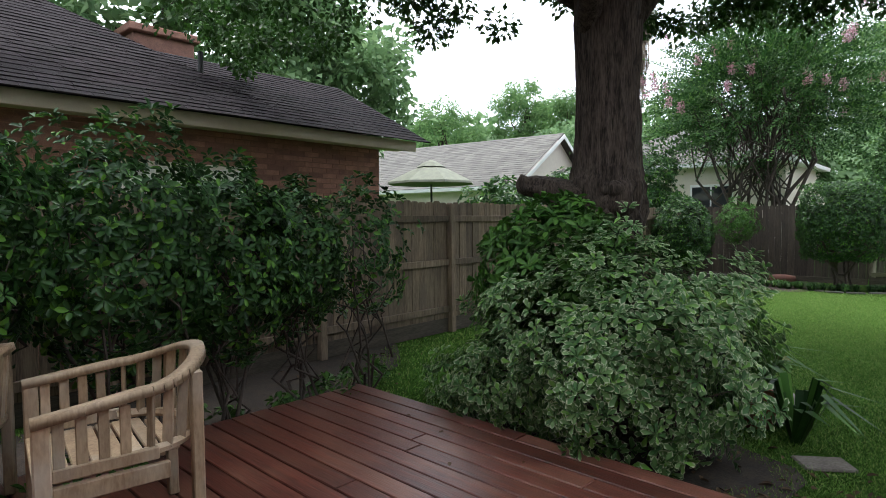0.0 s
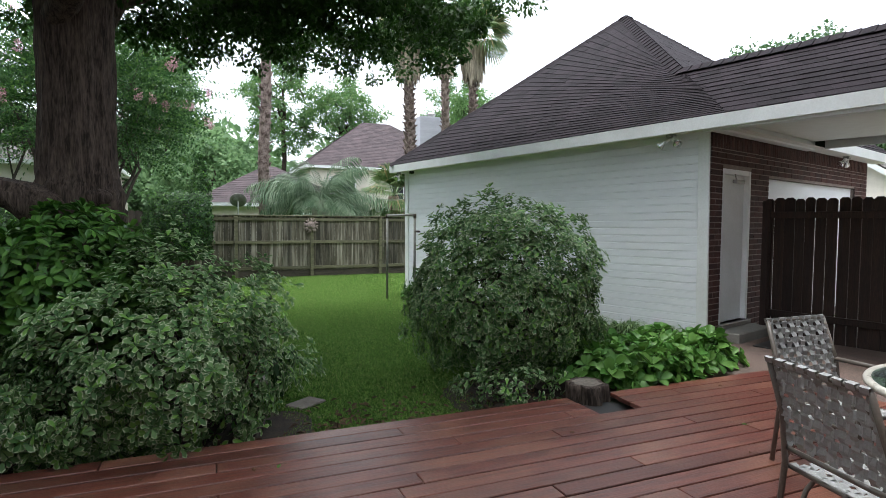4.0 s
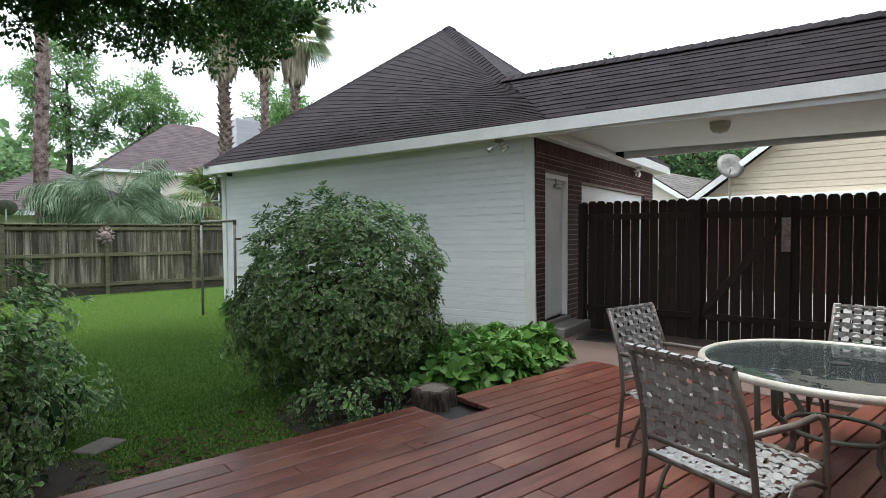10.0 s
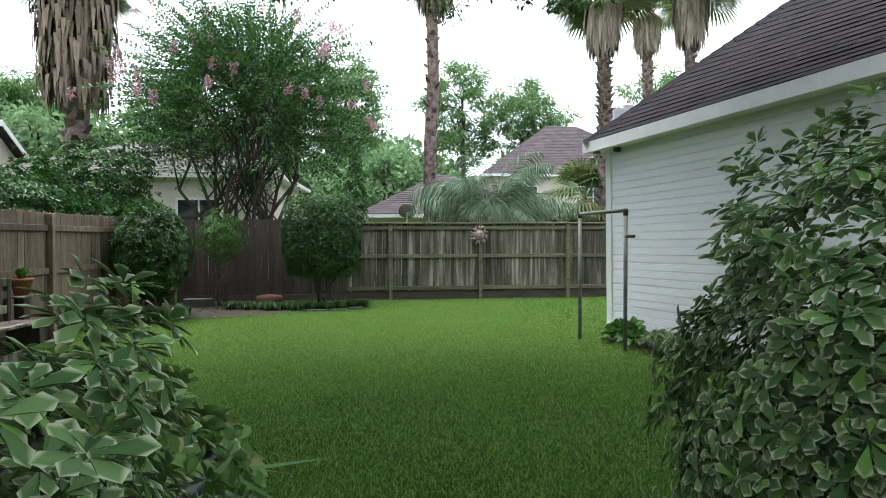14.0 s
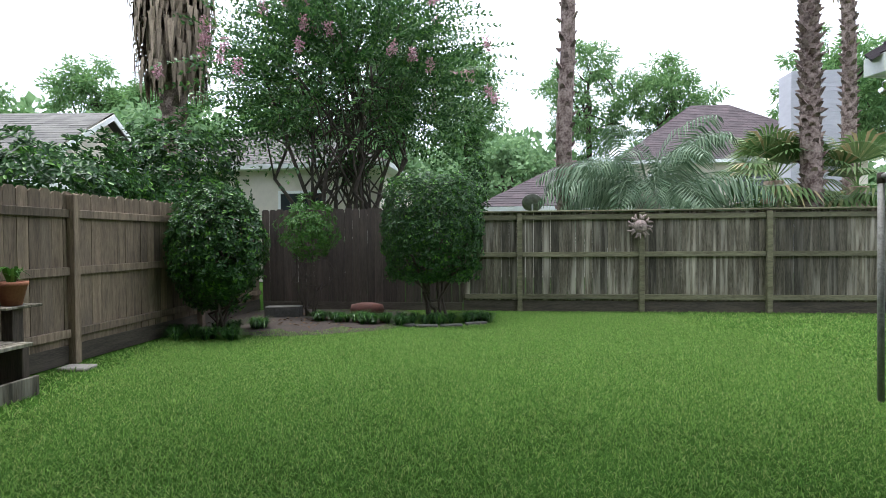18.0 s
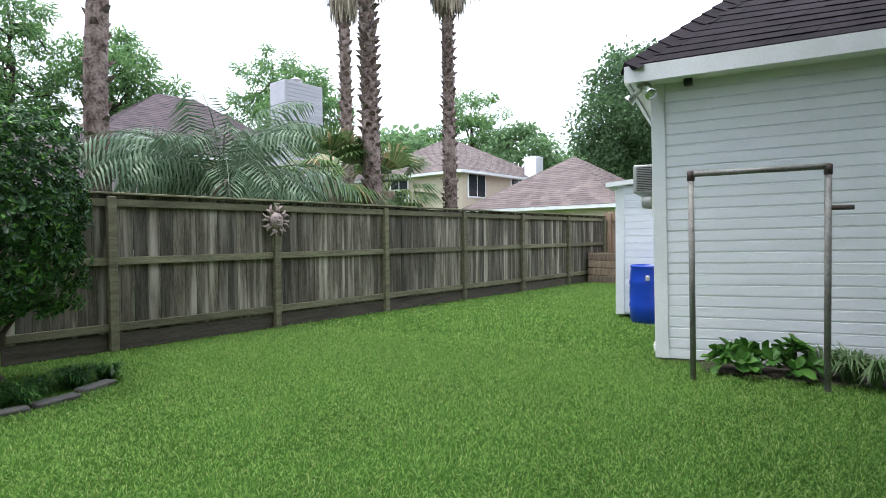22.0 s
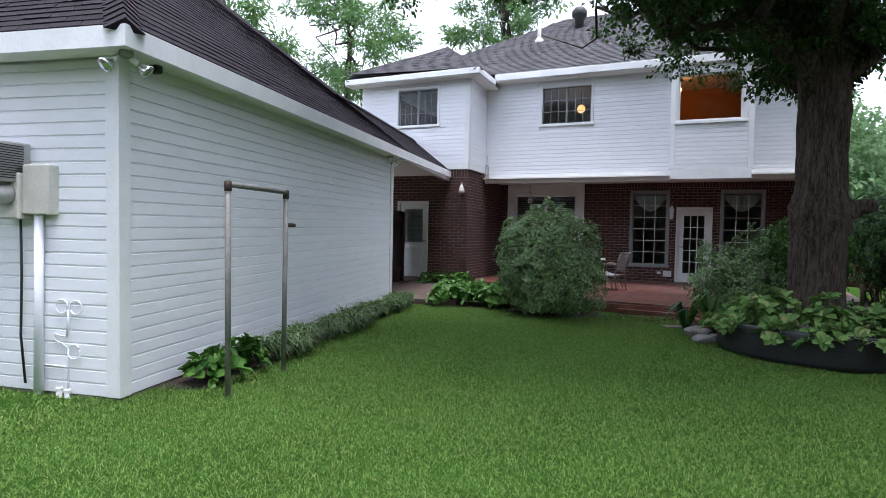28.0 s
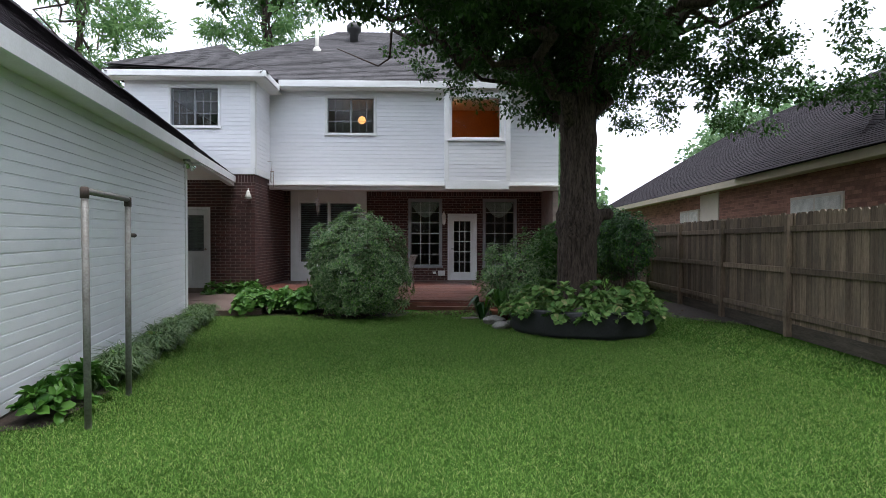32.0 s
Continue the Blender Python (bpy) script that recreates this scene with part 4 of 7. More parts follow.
part("door_frame", Mesh().box(0, -0.02, 0, 0.05, 0.12, 2.08, 0.004).box(0.87, -0.02, 0, 0.92, 0.12, 2.08, 0.004).box(0.05, -0.02, 2.02, 0.87, 0.12, 2.08, 0.004), M_trim, _d)
part("pane", Mesh().box(0.2, 0.07, 0.25, 0.72, 0.074, 1.85), M_pane, _d).visible_shadow = False
for k in (1, 2):
    part("muntin", Mesh().box(0.2 + 0.173 * k - 0.012, 0.055, 0.25, 0.2 + 0.173 * k + 0.012, 0.066, 1.85), M_trim, _d)
for k in range(1, 5):
    part("muntin", Mesh().box(0.2, 0.054, 0.25 + 0.32 * k - 0.012, 0.72, 0.067, 0.25 + 0.32 * k + 0.012), M_trim, _d)
part("door_handle", Mesh().tube([(0.11, 0.05, 0.98), (0.11, 0.0, 0.98), (0.2, -0.01, 0.98)], 0.011), M_dark, _d)
structure("wall_house_west", solid(7.0, 0.0, MT, 0.15), M_mortar, wallm((HW, UY - 0.002), (HW, -8.0), H), "house end wall", "wall")
structure("wall_house_east", solid(11.0, 0.0, MT, 0.15), M_mortar, wallm((WE, -11.0), (WE, 0), H), "house end wall facing the drive", "wall")
structure("wall_house_south", solid(WE - HW, 0.0, MT, 0.15), M_mortar, wallm((HW, -11.0), (WE, -11.0), H), "house front wall", "wall")
structure("wall_house_west_lower", solid(3.2, 0.0, MT, 0.15), M_mortar, wallm((HW, -7.9), (HW, -11.0), H), "house end wall at the front", "wall")
structure("porch_ceiling", Mesh().box(HW, LY - 0.0, 2.99, 0, UY + 0.2, 3.03), M_soffit, H, "white porch ceiling under the overhang", "ceiling")
structure("upper_floor", Mesh().box(HW + 0.16, -10.8, 3.03, WE - 0.16, UY - 0.16, 3.2), M_soffit, H, "floor between the storeys", "floor")
structure("attic_floor", Mesh().box(HW + 0.01, -10.9, MT - 0.05, WE - 0.01, UY - 0.16, MT), M_soffit, H, "ceiling of the upper rooms", "ceiling")
structure("room_wall", Mesh().box(-6.9, -3.6, 3.2, -4.7, -3.5, MT - 0.05), M_amber, H, "upstairs room wall coloured for its amber light", "wall")
structure("room_wall", Mesh().box(-4.8, -3.5, 3.2, -4.7, UY - 0.16, MT - 0.05).box(-7.0, -3.5, 3.2, -6.9, UY - 0.16, MT - 0.05), M_amber, H, "upstairs room side wall coloured for its amber light", "wall")
EV, EM = 0.36, 5.86
rz, ry = 8.85, -5.6
e0, e1, e2 = (HW - EV, UY + EV, EM), (0.36 - 0.7, UY + EV, EM), (WE + EV, 0.0 + EV, EM)
roof("house_roof", [((WE + EV, UY + EV, EM), e0, (-4.7, ry, rz), (-1.2, ry, rz)), (e0, (HW - EV, -11.3, EM), (-4.7, ry, rz), (-4.7, ry, rz)),
     ((HW - EV, -11.3, EM), (WE + EV, -11.3, EM), (-1.2, ry, rz), (-4.7, ry, rz)), ((WE + EV, -11.3, EM), (WE + EV, UY + EV, EM), (-1.2, ry, rz), (-1.2, ry, rz))],
     [((-4.7, ry, rz), (-1.2, ry, rz)), (e0, (-4.7, ry, rz))], M_shingle_h, None, H, "grey shingled hip roof of the house")
EW = 5.70
roof("wing_roof", [(e2, (-EV, EV, EW), (1.55, -2.1, 7.15), (1.7, -2.1, 7.15)), ((-EV, EV, EW), (-EV, -2.5, EW), (1.55, -4.6, 7.15), (1.55, -2.1, 7.15)), ((WE + EV, -2.5, EW), (WE + EV, EV, EW), (1.7, -2.1, 7.15), (1.7, -4.6, 7.15))],
     [((-EV, EV, EW), (1.6, -2.1, 7.15)), ((WE + EV, EV, EW), (1.65, -2.1, 7.15)), ((1.6, -2.1, 7.17), (1.6, -4.4, 7.17))], M_shingle_h, None, H, "grey shingled hip roof of the wing")
for a in ((-EV - 0.03, EV, WT, WE + EV, EV + 0.035, EW + 0.01), (-EV - 0.035, UY + EV + 0.04, WT, -EV, EV + 0.03, EW + 0.01), (HW - EV, UY + EV, MT - 0.02, -EV, UY + EV + 0.035, EM)):
    structure("gutter", Mesh().box(*a, 0.006), M_trim, H, "white eave gutter and fascia", "gutter")
structure("soffit", Mesh().box(-EV, 0.0, WT - 0.02, WE + EV, EV, WT).box(-EV, UY, WT - 0.021, 0, 0.0, WT - 0.001).box(HW - EV, UY, MT - 0.04, -0.36, UY + EV, MT - 0.02), M_soffit, H, "white soffit of the house", "soffit")

# ---- fences ----
bl = 13.9
fence("back_fence", LOT @ pose(-3.15, 0, 0), bl, 1.82, [1.04 + 2.135 * i for i in range(7)], "weathered grey-brown board fence with a cap rail", M_fence, M_fence_rail, (0.27, 1.03, 1.70), cap=True, ear=False, seed=2)
fence("corner_fence", LOT @ pose(-7.0, 0.02, 0), 3.85, 1.92, [], "dark dog-eared fence in the corner", M_fence_dark, M_fence_dark, (), kick=0.15, gap=0.006, seed=3, shown=False)
fence("side_fence", LOT @ wallm((-7.05, -21.5), (-7.05, 0.0)), 21.5, 1.88, [21.5 - q for q in (2.2, 4.75, 7.55, 10.2, 12.45, 14.6, 17.0, 19.4)], "brown dog-eared board fence with three rails", M_fence_side, M_fence_side, (0.33, 1.0, 1.62), kick=0.2, seed=4)
fence("far_fence", LOT @ wallm((10.78, 0.0), (10.78, -8.0)), 8.0, 1.95, [0.2, 2.4, 4.8, 7.2], "tan newer board fence closing the side yard", M_fence_new, M_fence_new, (0.3, 1.7), kick=0.0, seed=5)
gf = fence("gate_fence", wallm((1.28, 4.84), (1.10, 0.72)), 4.12, 2.05, [0.05, 1.70, 2.75, 4.05], "dark stained board fence with a braced gate", M_gate, M_gate, (0.42, 1.80), kick=0.06, width=0.125, gap=0.007, seed=6)
part("gate_brace", Mesh().box(0, -0.05, -0.045, 1.55, -0.012, 0.045, 0.004), M_gate, gf, "diagonal gate brace", pose(1.76, 0, 0.46, 0, -53, 0))
part("gate_latch", Mesh().box(2.70, -0.13, 1.32, 2.80, -0.10, 1.75, 0.006).tube([(2.75, -0.13, 1.6), (2.75, -0.17, 1.6), (2.75, -0.17, 1.5)], 0.012), M_rust, gf, "worn gate latch plate")

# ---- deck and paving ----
# filled blocks in black put the shade under and between the boards
dk = structure("deck_frame", Mesh().box(-5.2, -7.0, 0.0, 3.5, -2.35, 0.13).box(-5.2, -2.35, 0.0, 2.3, -0.03, 0.13), M_dark, DECK, "solid deck framing, coloured black for the shade below", "deck")
rng = random.Random(8)
BOARD = {}
y, row = 0.0, 0
while y > -7.2:
    east = 2.35 if y > -2.3 else 3.62
    xs, x = [-5.2], -5.2 + rng.uniform(1.2, 3.6)
    while x < east - 0.6:
        xs.append(x)
        x += rng.uniform(2.2, 3.9)
    xs.append(east)
    for a, b in zip(xs, xs[1:]):
        if row == 0 and b > 0.2:
            if a > 0.2:
                pass
            b = min(b, -0.05) if a < 0 else b
        key = round(b - a, 2)
        if key not in BOARD:
            BOARD[key] = Mesh().box(0, -0.134, 0, b - a - 0.006, 0, 0.036, 0.004).data("deck_board", M_deck)
        if not (row in (1, 2) and a < 0.32 and b > -0.05):
            part("deck_board", BOARD[key], None, dk, "", pose(a, y, 0.166 + rng.uniform(-0.0015, 0.0015)))
        else:
            for s, e in ((a, -0.05), (0.36, b)):
                if e - s > 0.1:
                    part("deck_board", Mesh().box(0, -0.138, 0, e - s - 0.004, 0, 0.036, 0.004), M_deck, dk, "", pose(s, y, 0.166))
    y -= 0.145
    row += 1
part("rim_board", Mesh().box(-5.2, 0.002, 0.0, -0.05, 0.04, 0.165, 0.004), M_deck, dk)
part("rim_board", Mesh().box(-5.24, -7.0, 0.0, -5.202, 0.04, 0.165, 0.004), M_deck, dk)
tagged(part("deck_step", Mesh().box(-3.1, 0.045, 0.0, -0.9, 0.15, 0.085, 0.006), M_deck, None, "", DECK), "low red-stained step in front of the deck", "step")
structure("driveway", Mesh().box(1.36, 0.95, -0.05, 9.6, 4.9, 0.02).box(3.6, -14, -0.05, 9.6, 0.95, 0.02), M_concrete, None, "pale concrete driveway beyond the gate", "driveway")
structure("path", Mesh().box(-1.35, 0.9, 0.0, 1.1, 2.9, 0.11, 0.01).box(-1.35, 2.91, 0.0, 1.2, 4.92, 0.11, 0.01), M_path, None, "worn concrete path to the gate", "path")
tagged(part("door_stoop", Mesh().box(0.2, GS - 0.34, 0.09, 1.26, GS - 0.02, 0.235, 0.012), M_concrete), "worn concrete step below the garage side door", "step")
tagged(part("doormat", Mesh().box(0.2, 3.95, 0.11, 1.0, 4.5, 0.125, 0.004), M_dark), "dark doormat in front of the garage door", "doormat")

# ---- plants ----
def in_ellipsoid(n, c, r, rng, shell=0.55):
    d = unit(n, rng)
    q = shell + (1 - shell) * rng.random((n, 1)) ** 0.6
    return np.array(c) + d * q * np.array(r), d


def clump_leaves(name, C, R, per, ln, wd, material, rng, droop=0.3, broad=False, up=0.6):
    """Loose clumps of leaves: at each centre C, `per` leaves within the radius R."""
    n = len(C)
    off = unit(n * per, rng) * (rng.random((n * per, 1)) ** 0.5) * np.repeat(np.broadcast_to(R, n), per)[:, None]
    off[:, 2] *= 0.7
    P = np.repeat(C, per, 0) + off
    A = unit(n * per, rng) + off * 1.5 / (np.repeat(np.broadcast_to(R, n), per)[:, None] + 1e-6)
    A[:, 2] -= droop
    Nn = unit(n * per, rng) * 0.7
    Nn[:, 2] += up
    s = 0.6 + 0.7 * rng.random(n * per)
    return leaf_mesh(name, P, A, Nn, ln * s, wd * s, material, broad=broad)


def limb(g, a, b, r0, r1, rng, n=7, wob=0.12, k=8):
    a, b = Vector(a), Vector(b)
    L_ = (b - a).length
    pts = [a.lerp(b, i / n) + Vector([rng.normal(0, wob * L_ * 0.12) if 0 < i < n else 0 for _ in range(3)]) for i in range(n + 1)]
    g.tube(pts, [r0 + (r1 - r0) * i / n for i in range(n + 1)], k)
    return pts


def tree(name, base, height, crown_c, crown_r, trunk_r, material, label, rng, clumps=160, per=60, clump_r=0.5, ln=0.12, wd=0.06, limbs=9, bark=None, shell=0.5, fork=0.45, category="tree", broad=False, lean=(0, 0), extra=None, group=""):
    """A tree: tapered trunk, limbs that reach the clumps, and a crown of many leaves with gaps."""
    t = thing(name, pose(*base), label, category, group)
    cc = Vector(crown_c) - Vector(base)
    C, _ = in_ellipsoid(clumps, cc, crown_r, rng, shell)
    C = C[np.array([lump(p, base[0], 0.9 / max(clump_r, 0.3)) > -0.22 for p in C])]
    if extra is not None:
        C = np.concatenate([C, np.array(extra) - np.array(base)])
    top = Vector((lean[0], lean[1], height))
    g = Mesh()
    fk = Vector((lean[0] * fork, lean[1] * fork, height * fork))
    limb(g, (0, 0, -0.05), fk, trunk_r, trunk_r * 0.72, rng, 8, 0.05, 14)
    limb(g, fk, top * 0.92, trunk_r * 0.7, trunk_r * 0.12, rng, 8, 0.1, 10)
    part("trunk", g, bark or M_bark, t, "", None, True)
    for i in range(limbs):
        c = Vector(C[int(rng.integers(len(C)))])
        s = fk.lerp(top, rng.random() * 0.7)
        h = Mesh()
        limb(h, s, c, trunk_r * 0.32, trunk_r * 0.05, rng, 7, 0.5, 7)
        part("limb", h, bark or M_bark, t, "", None, True)
    part("crown", clump_leaves("crown", C, clump_r * (0.6 + 0.7 * rng.random(len(C))), per, ln, wd, material, rng, broad=broad), None, t)
    return t


def shrub(name, base, c, r, material, label, rng, tips=900, per=7, ln=0.075, wd=0.032, stems=9, tilt=0.9, flat=0.25, category="shrub", inner=0.35, group="", stem_r=0.014, floor=0.12, lumpy=0.14, boxy=0.0, spoon=False):
    """A shrub: bare stems from the ground and whorls of leaves on an uneven rounded outline."""
    t = thing(name, pose(*base), label, category, group)
    d = unit(tips, rng)
    d = d / np.maximum(np.hypot(d[:, 0], d[:, 1]), np.abs(d[:, 2]))[:, None] ** boxy
    k = np.where(rng.random(tips) < inner, 0.55 + 0.4 * rng.random(tips), 0.93 + 0.1 * rng.random(tips))
    b = np.array([1 + lumpy * lump(q * 1.0, base[0] + base[1], 2.3) + 0.10 * lump(q, base[1], 8) for q in d])
    C = np.array(c) + d * (k * b)[:, None] * np.array(r)
    C = C[C[:, 2] > floor]
    D = (C - np.array(c)) / np.array(r)
    D = D / (np.linalg.norm(D, axis=1, keepdims=True) + 1e-6) + unit(len(C), rng) * 0.35
    D[:, 2] += flat
    P, A, Nn, l_, w_ = rosettes(C, D, per, ln, wd, rng, tilt)
    part("crown", leaf_mesh("crown", P, A, Nn, l_, w_, material, spoon=spoon), None, t)
    for i in range(stems):
        e = C[int(rng.integers(len(C)))]
        g = Mesh()
        a = 2 * math.pi * i / stems
        s = Vector((0.12 * math.cos(a) * r[0], 0.12 * math.sin(a) * r[1], -0.02))
        p = limb(g, s, (e[0] * 0.75, e[1] * 0.75, max(0.2, e[2] * 0.85)), stem_r, stem_r * 0.4, rng, 6, 0.6, 6)
        for j in range(3):
            q = C[int(rng.integers(len(C)))]
            limb(g, p[3 + j], Vector(p[3 + j]).lerp(Vector(q), 0.75), stem_r * 0.5, stem_r * 0.2, rng, 4, 0.5, 5)
        part("stem", g, M_twig, t, "", None, True)
    return t


def ground_plant(name, m, spots, material, label, rng, per=9, ln=0.16, wd=0.11, rise=0.22, category="plant", broad=True, tilt=0.75, group=""):
    """Low leafy plants at the spots (x, y, spread, height)."""
    t = thing(name, m, label, category, group)
    for x, y, s, h in spots:
        n = int(6 + 26 * s)
        a, q = rng.random(n) * 6.283, np.sqrt(rng.random(n)) * s
        u = q / max(s, 0.01)
        C = np.stack([q * np.cos(a), q * np.sin(a), h * (1 - 0.6 * u ** 2) * (0.6 + 0.5 * rng.random(n))], 1)
        D = np.stack([np.cos(a) * u * 0.8, np.sin(a) * u * 0.8, np.full(n, 0.7)], 1)
        P, A, Nn, l_, w_ = rosettes(C, D, per, ln, wd, rng, tilt)
        part("leaf_clump", leaf_mesh("leaf_clump", P, A, Nn, l_, w_, material, broad=broad), None, t, "", pose(x, y, 0))["kind"] = "stuff"
    return t


def strap_plant(name, m, spots, label, rng, material=None, ln=0.34, wd=0.012, n=70, category="plant", group=""):
    """Tufts of long arching leaves."""
    t = thing(name, m, label, category, group)
    P, Q = [], []
    g = Mesh()
    for x, y, s in spots:
        for i in range(int(n * s)):
            a = rng.random() * 6.283
            l_ = ln * (0.6 + 0.6 * rng.random())
            o = Vector((math.cos(a), math.sin(a), 0))
            w = Vector((-math.sin(a), math.cos(a), 0)) * wd * (0.7 + 0.6 * rng.random())
            p0 = Vector((x, y, 0)) + o * 0.03 * rng.random()
            up, outw = 0.75 * l_, l_ * (0.35 + 0.5 * rng.random())
            p1, p2 = p0 + o * outw * 0.35 + Vector((0, 0, up * 0.75)), p0 + o * outw + Vector((0, 0, up * (0.95 - 0.7 * rng.random())))
            k = len(g.v)
            g.v += [tuple(p0 - w), tuple(p0 + w), tuple(p1 + w), tuple(p1 - w), tuple(p2)]
            g.f += [(k, k + 1, k + 2, k + 3), (k + 3, k + 2, k + 4)]
    part("foliage", g, material or L_liri, t)
    return t


R = np.random.default_rng(11)

# the shade tree and its planter
TX, TY = -6.78, 7.24
TK = 0.80
shade = thing("shade_tree", pose(TX, TY, 0), "large shade tree with a thick grey-brown trunk and burl", "tree")
g = Mesh()
prof = [(0.62, -0.02), (0.50, 0.12), (0.43, 0.35), (0.40, 0.8), (0.385, 1.35), (0.38, 1.5), (0.40, 1.58), (0.385, 1.66), (0.41, 1.74), (0.39, 1.82), (0.40, 1.9), (0.375, 2.0), (0.36, 2.2), (0.345, 2.8), (0.36, 3.5), (0.40, 4.0), (0.33, 4.6), (0.25, 5.4), (0.18, 6.5), (0.1, 8.0), (0.04, 9.2)]
n, zz = 90, []
for (r0, z0), (r1, z1) in zip(prof, prof[1:]):
    k = max(1, int((z1 - z0) / (0.05 if z0 < 4.6 else 0.3)))
    zz += [(r0 + (r1 - r0) * i / k, z0 + (z1 - z0) * i / k) for i in range(k)]
zz.append(prof[-1])
for r_, z in zz:
    for k in range(n):
        a = 2 * math.pi * k / n
        c, s = math.cos(a), math.sin(a)
        q = TK * r_ * (1 + 0.06 * noise.noise((c * 2.5, s * 2.5, z * 0.5)))
        rid = abs(noise.noise((c * 7, s * 7, z * 1.1 + 3))) + 0.6 * abs(noise.noise((c * 15, s * 15, z * 3.0)))
        q += 0.045 * (rid - 0.25) * min(1.0, r_ / 0.3)
        if 1.42 < z < 2.12:
            w = math.sin(math.pi * (z - 1.42) / 0.7)
            q += w * (0.07 * noise.noise((c * 3, s * 3, z * 8)) + 0.04 * noise.noise((c * 8, s * 8, z * 16)) + 0.03)
        g.v.append((q * c, q * s, z))
for i in range(len(zz) - 1):
    for k in range(n):
        g.f.append((i * n + k, i * n + (k + 1) % n, (i + 1) * n + (k + 1) % n, (i + 1) * n + k))
part("trunk", g, M_bark, shade, "", None, True)
g = Mesh()
bz = [(-0.20, -0.16, 1.72), (-0.30, -0.20, 1.78), (-0.40, -0.22, 1.83), (-0.48, -0.23, 1.87), (-0.56, -0.24, 1.90), (-0.63, -0.24, 1.91), (-0.70, -0.24, 1.91), (-0.76, -0.24, 1.93), (-0.80, -0.24, 1.94)]
g.tube(bz, [0.20, 0.18, 0.15, 0.13, 0.11, 0.10, 0.095, 0.07, 0.02], 22)
g.v = [tuple(Vector(v) * 1.0 + Vector((0, 0, 0.05 * noise.noise(Vector(v) * 9) + 0.03 * noise.noise(Vector(v) * 22))) + Vector((0, 0.05 * noise.noise(Vector(v) * 11 + Vector((5, 0, 0))), 0))) for v in g.v]
part("burl", g, M_bark, shade, "knotted stub of a cut limb", None, True)
for bx, by_, bz_, br_ in ((0.02, -0.27, 1.62, 0.13), (0.16, -0.25, 1.70, 0.11), (0.10, -0.28, 1.86, 0.10), (-0.14, -0.26, 1.58, 0.11)):
    g = Mesh().lathe([(br_ * math.cos(q), br_ * 0.8 * math.sin(q)) for q in [-1.4 + 0.2 * i for i in range(15)]], 24, (bx, by_, bz_), 0.5, bx * 9)
    part("burl", g, M_bark, shade, "gnarled burl on the trunk", None, True)
main = [((0.1, 0, 3.3), (1.6, 0.9, 5.2), 0.15), ((0, 0, 3.5), (-1.7, 0.6, 5.4), 0.15), ((0, 0, 3.2), (0.4, -1.9, 4.9), 0.13), ((0, 0.1, 3.8), (0.5, 2.0, 5.9), 0.13), ((0, 0, 4.0), (-1.1, -1.5, 6.0), 0.12), ((0.1, 0, 4.2), (2.6, -1.6, 5.6), 0.12), ((0, 0, 4.0), (-2.4, 1.9, 5.8), 0.11), ((0, 0, 4.4), (-2.3, -1.9, 6.0), 0.11), ((0, 0, 4.6), (1.5, 2.4, 6.8), 0.1)]
tips = []
for a, b, r_ in main:
    g = Mesh()
    p = limb(g, a, b, r_, r_ * 0.55, R, 6, 0.5, 9)
    for j in range(4):
        e = Vector(b) + Vector((b[0], b[1], 0)).normalized() * R.uniform(0.3, 2.0) + Vector((R.normal(0, 0.9), R.normal(0, 0.9), R.uniform(-0.8, 1.6)))
        limb(g, p[3 + j % 3], e, r_ * 0.4, r_ * 0.1, R, 6, 0.7, 6)
        tips.append(tuple(e))
    part("limb", g, M_bark, shade, "", None, True)
C = []
for e in tips:
    for j in range(16):
        C.append(np.array(e) + R.normal(0, 1, 3) * np.array([0.75, 0.75, 0.45]))
d = unit(900, R)
q = np.array([0, 0, 6.6]) + d * (0.6 + 0.42 * R.random((900, 1))) * np.array([4.1, 4.1, 2.8])
hang = np.concatenate([np.stack([R.uniform(*a, n), R.uniform(*b, n), R.uniform(*c, n)], 1) for a, b, c, n in (((-0.7, 0.6), (-1.8, 0.2), (3.7, 4.6), 80), ((-0.5, 2.9), (0.3, 3.3), (4.0, 5.2), 150), ((-6.3, -1.0), (-2.6, 1.4), (3.9, 5.3), 190), ((0.0, 2.6), (-1.5, 1.5), (4.6, 5.6), 150))])
C = np.concatenate([np.array(C), q, hang])
lim = np.array([3.3 + (0.8 if c[0] > 0.7 and c[1] < 0.3 else 0) + 0.55 * lump(c, 4.0, 0.5) + (0.7 if c[1] > 1.2 else 0) + max(0, 0.5 - 0.2 * np.hypot(c[0], c[1])) for c in C])
C = C[(C[:, 2] > lim) & (np.array([lump(c, 9.0, 0.75) for c in C]) > -0.16)]
# long low boughs to the north-east and the wide high roof of the crown
boughs = [(2.5, 1.7, 4.75), (3.5, 1.5, 4.95), (4.6, 1.6, 4.95), (5.5, 1.6, 4.95), (5.9, 2.5, 4.8), (2.9, 2.9, 4.5), (4.0, 2.8, 4.6), (5.0, 2.9, 4.65), (1.7, 3.4, 4.35), (3.4, 3.9, 4.7)]
spread = []
for tip in boughs:
    g = Mesh()
    limb(g, (0.1, 0.1, 5.5), (tip[0], tip[1], tip[2] + 0.3), 0.07, 0.015, R, 8, 0.2, 6)
    part("limb", g, M_bark, shade, "", None, True)
    spread.append(np.array(tip) + R.normal(0, 1, (22, 3)) * np.array([0.5, 0.5, 0.2]) + np.array([0, 0, 0.12]))
    spread.append(np.array(tip) * np.array([0.72, 0.72, 1.1]) + R.normal(0, 1, (14, 3)) * np.array([0.55, 0.55, 0.2]))
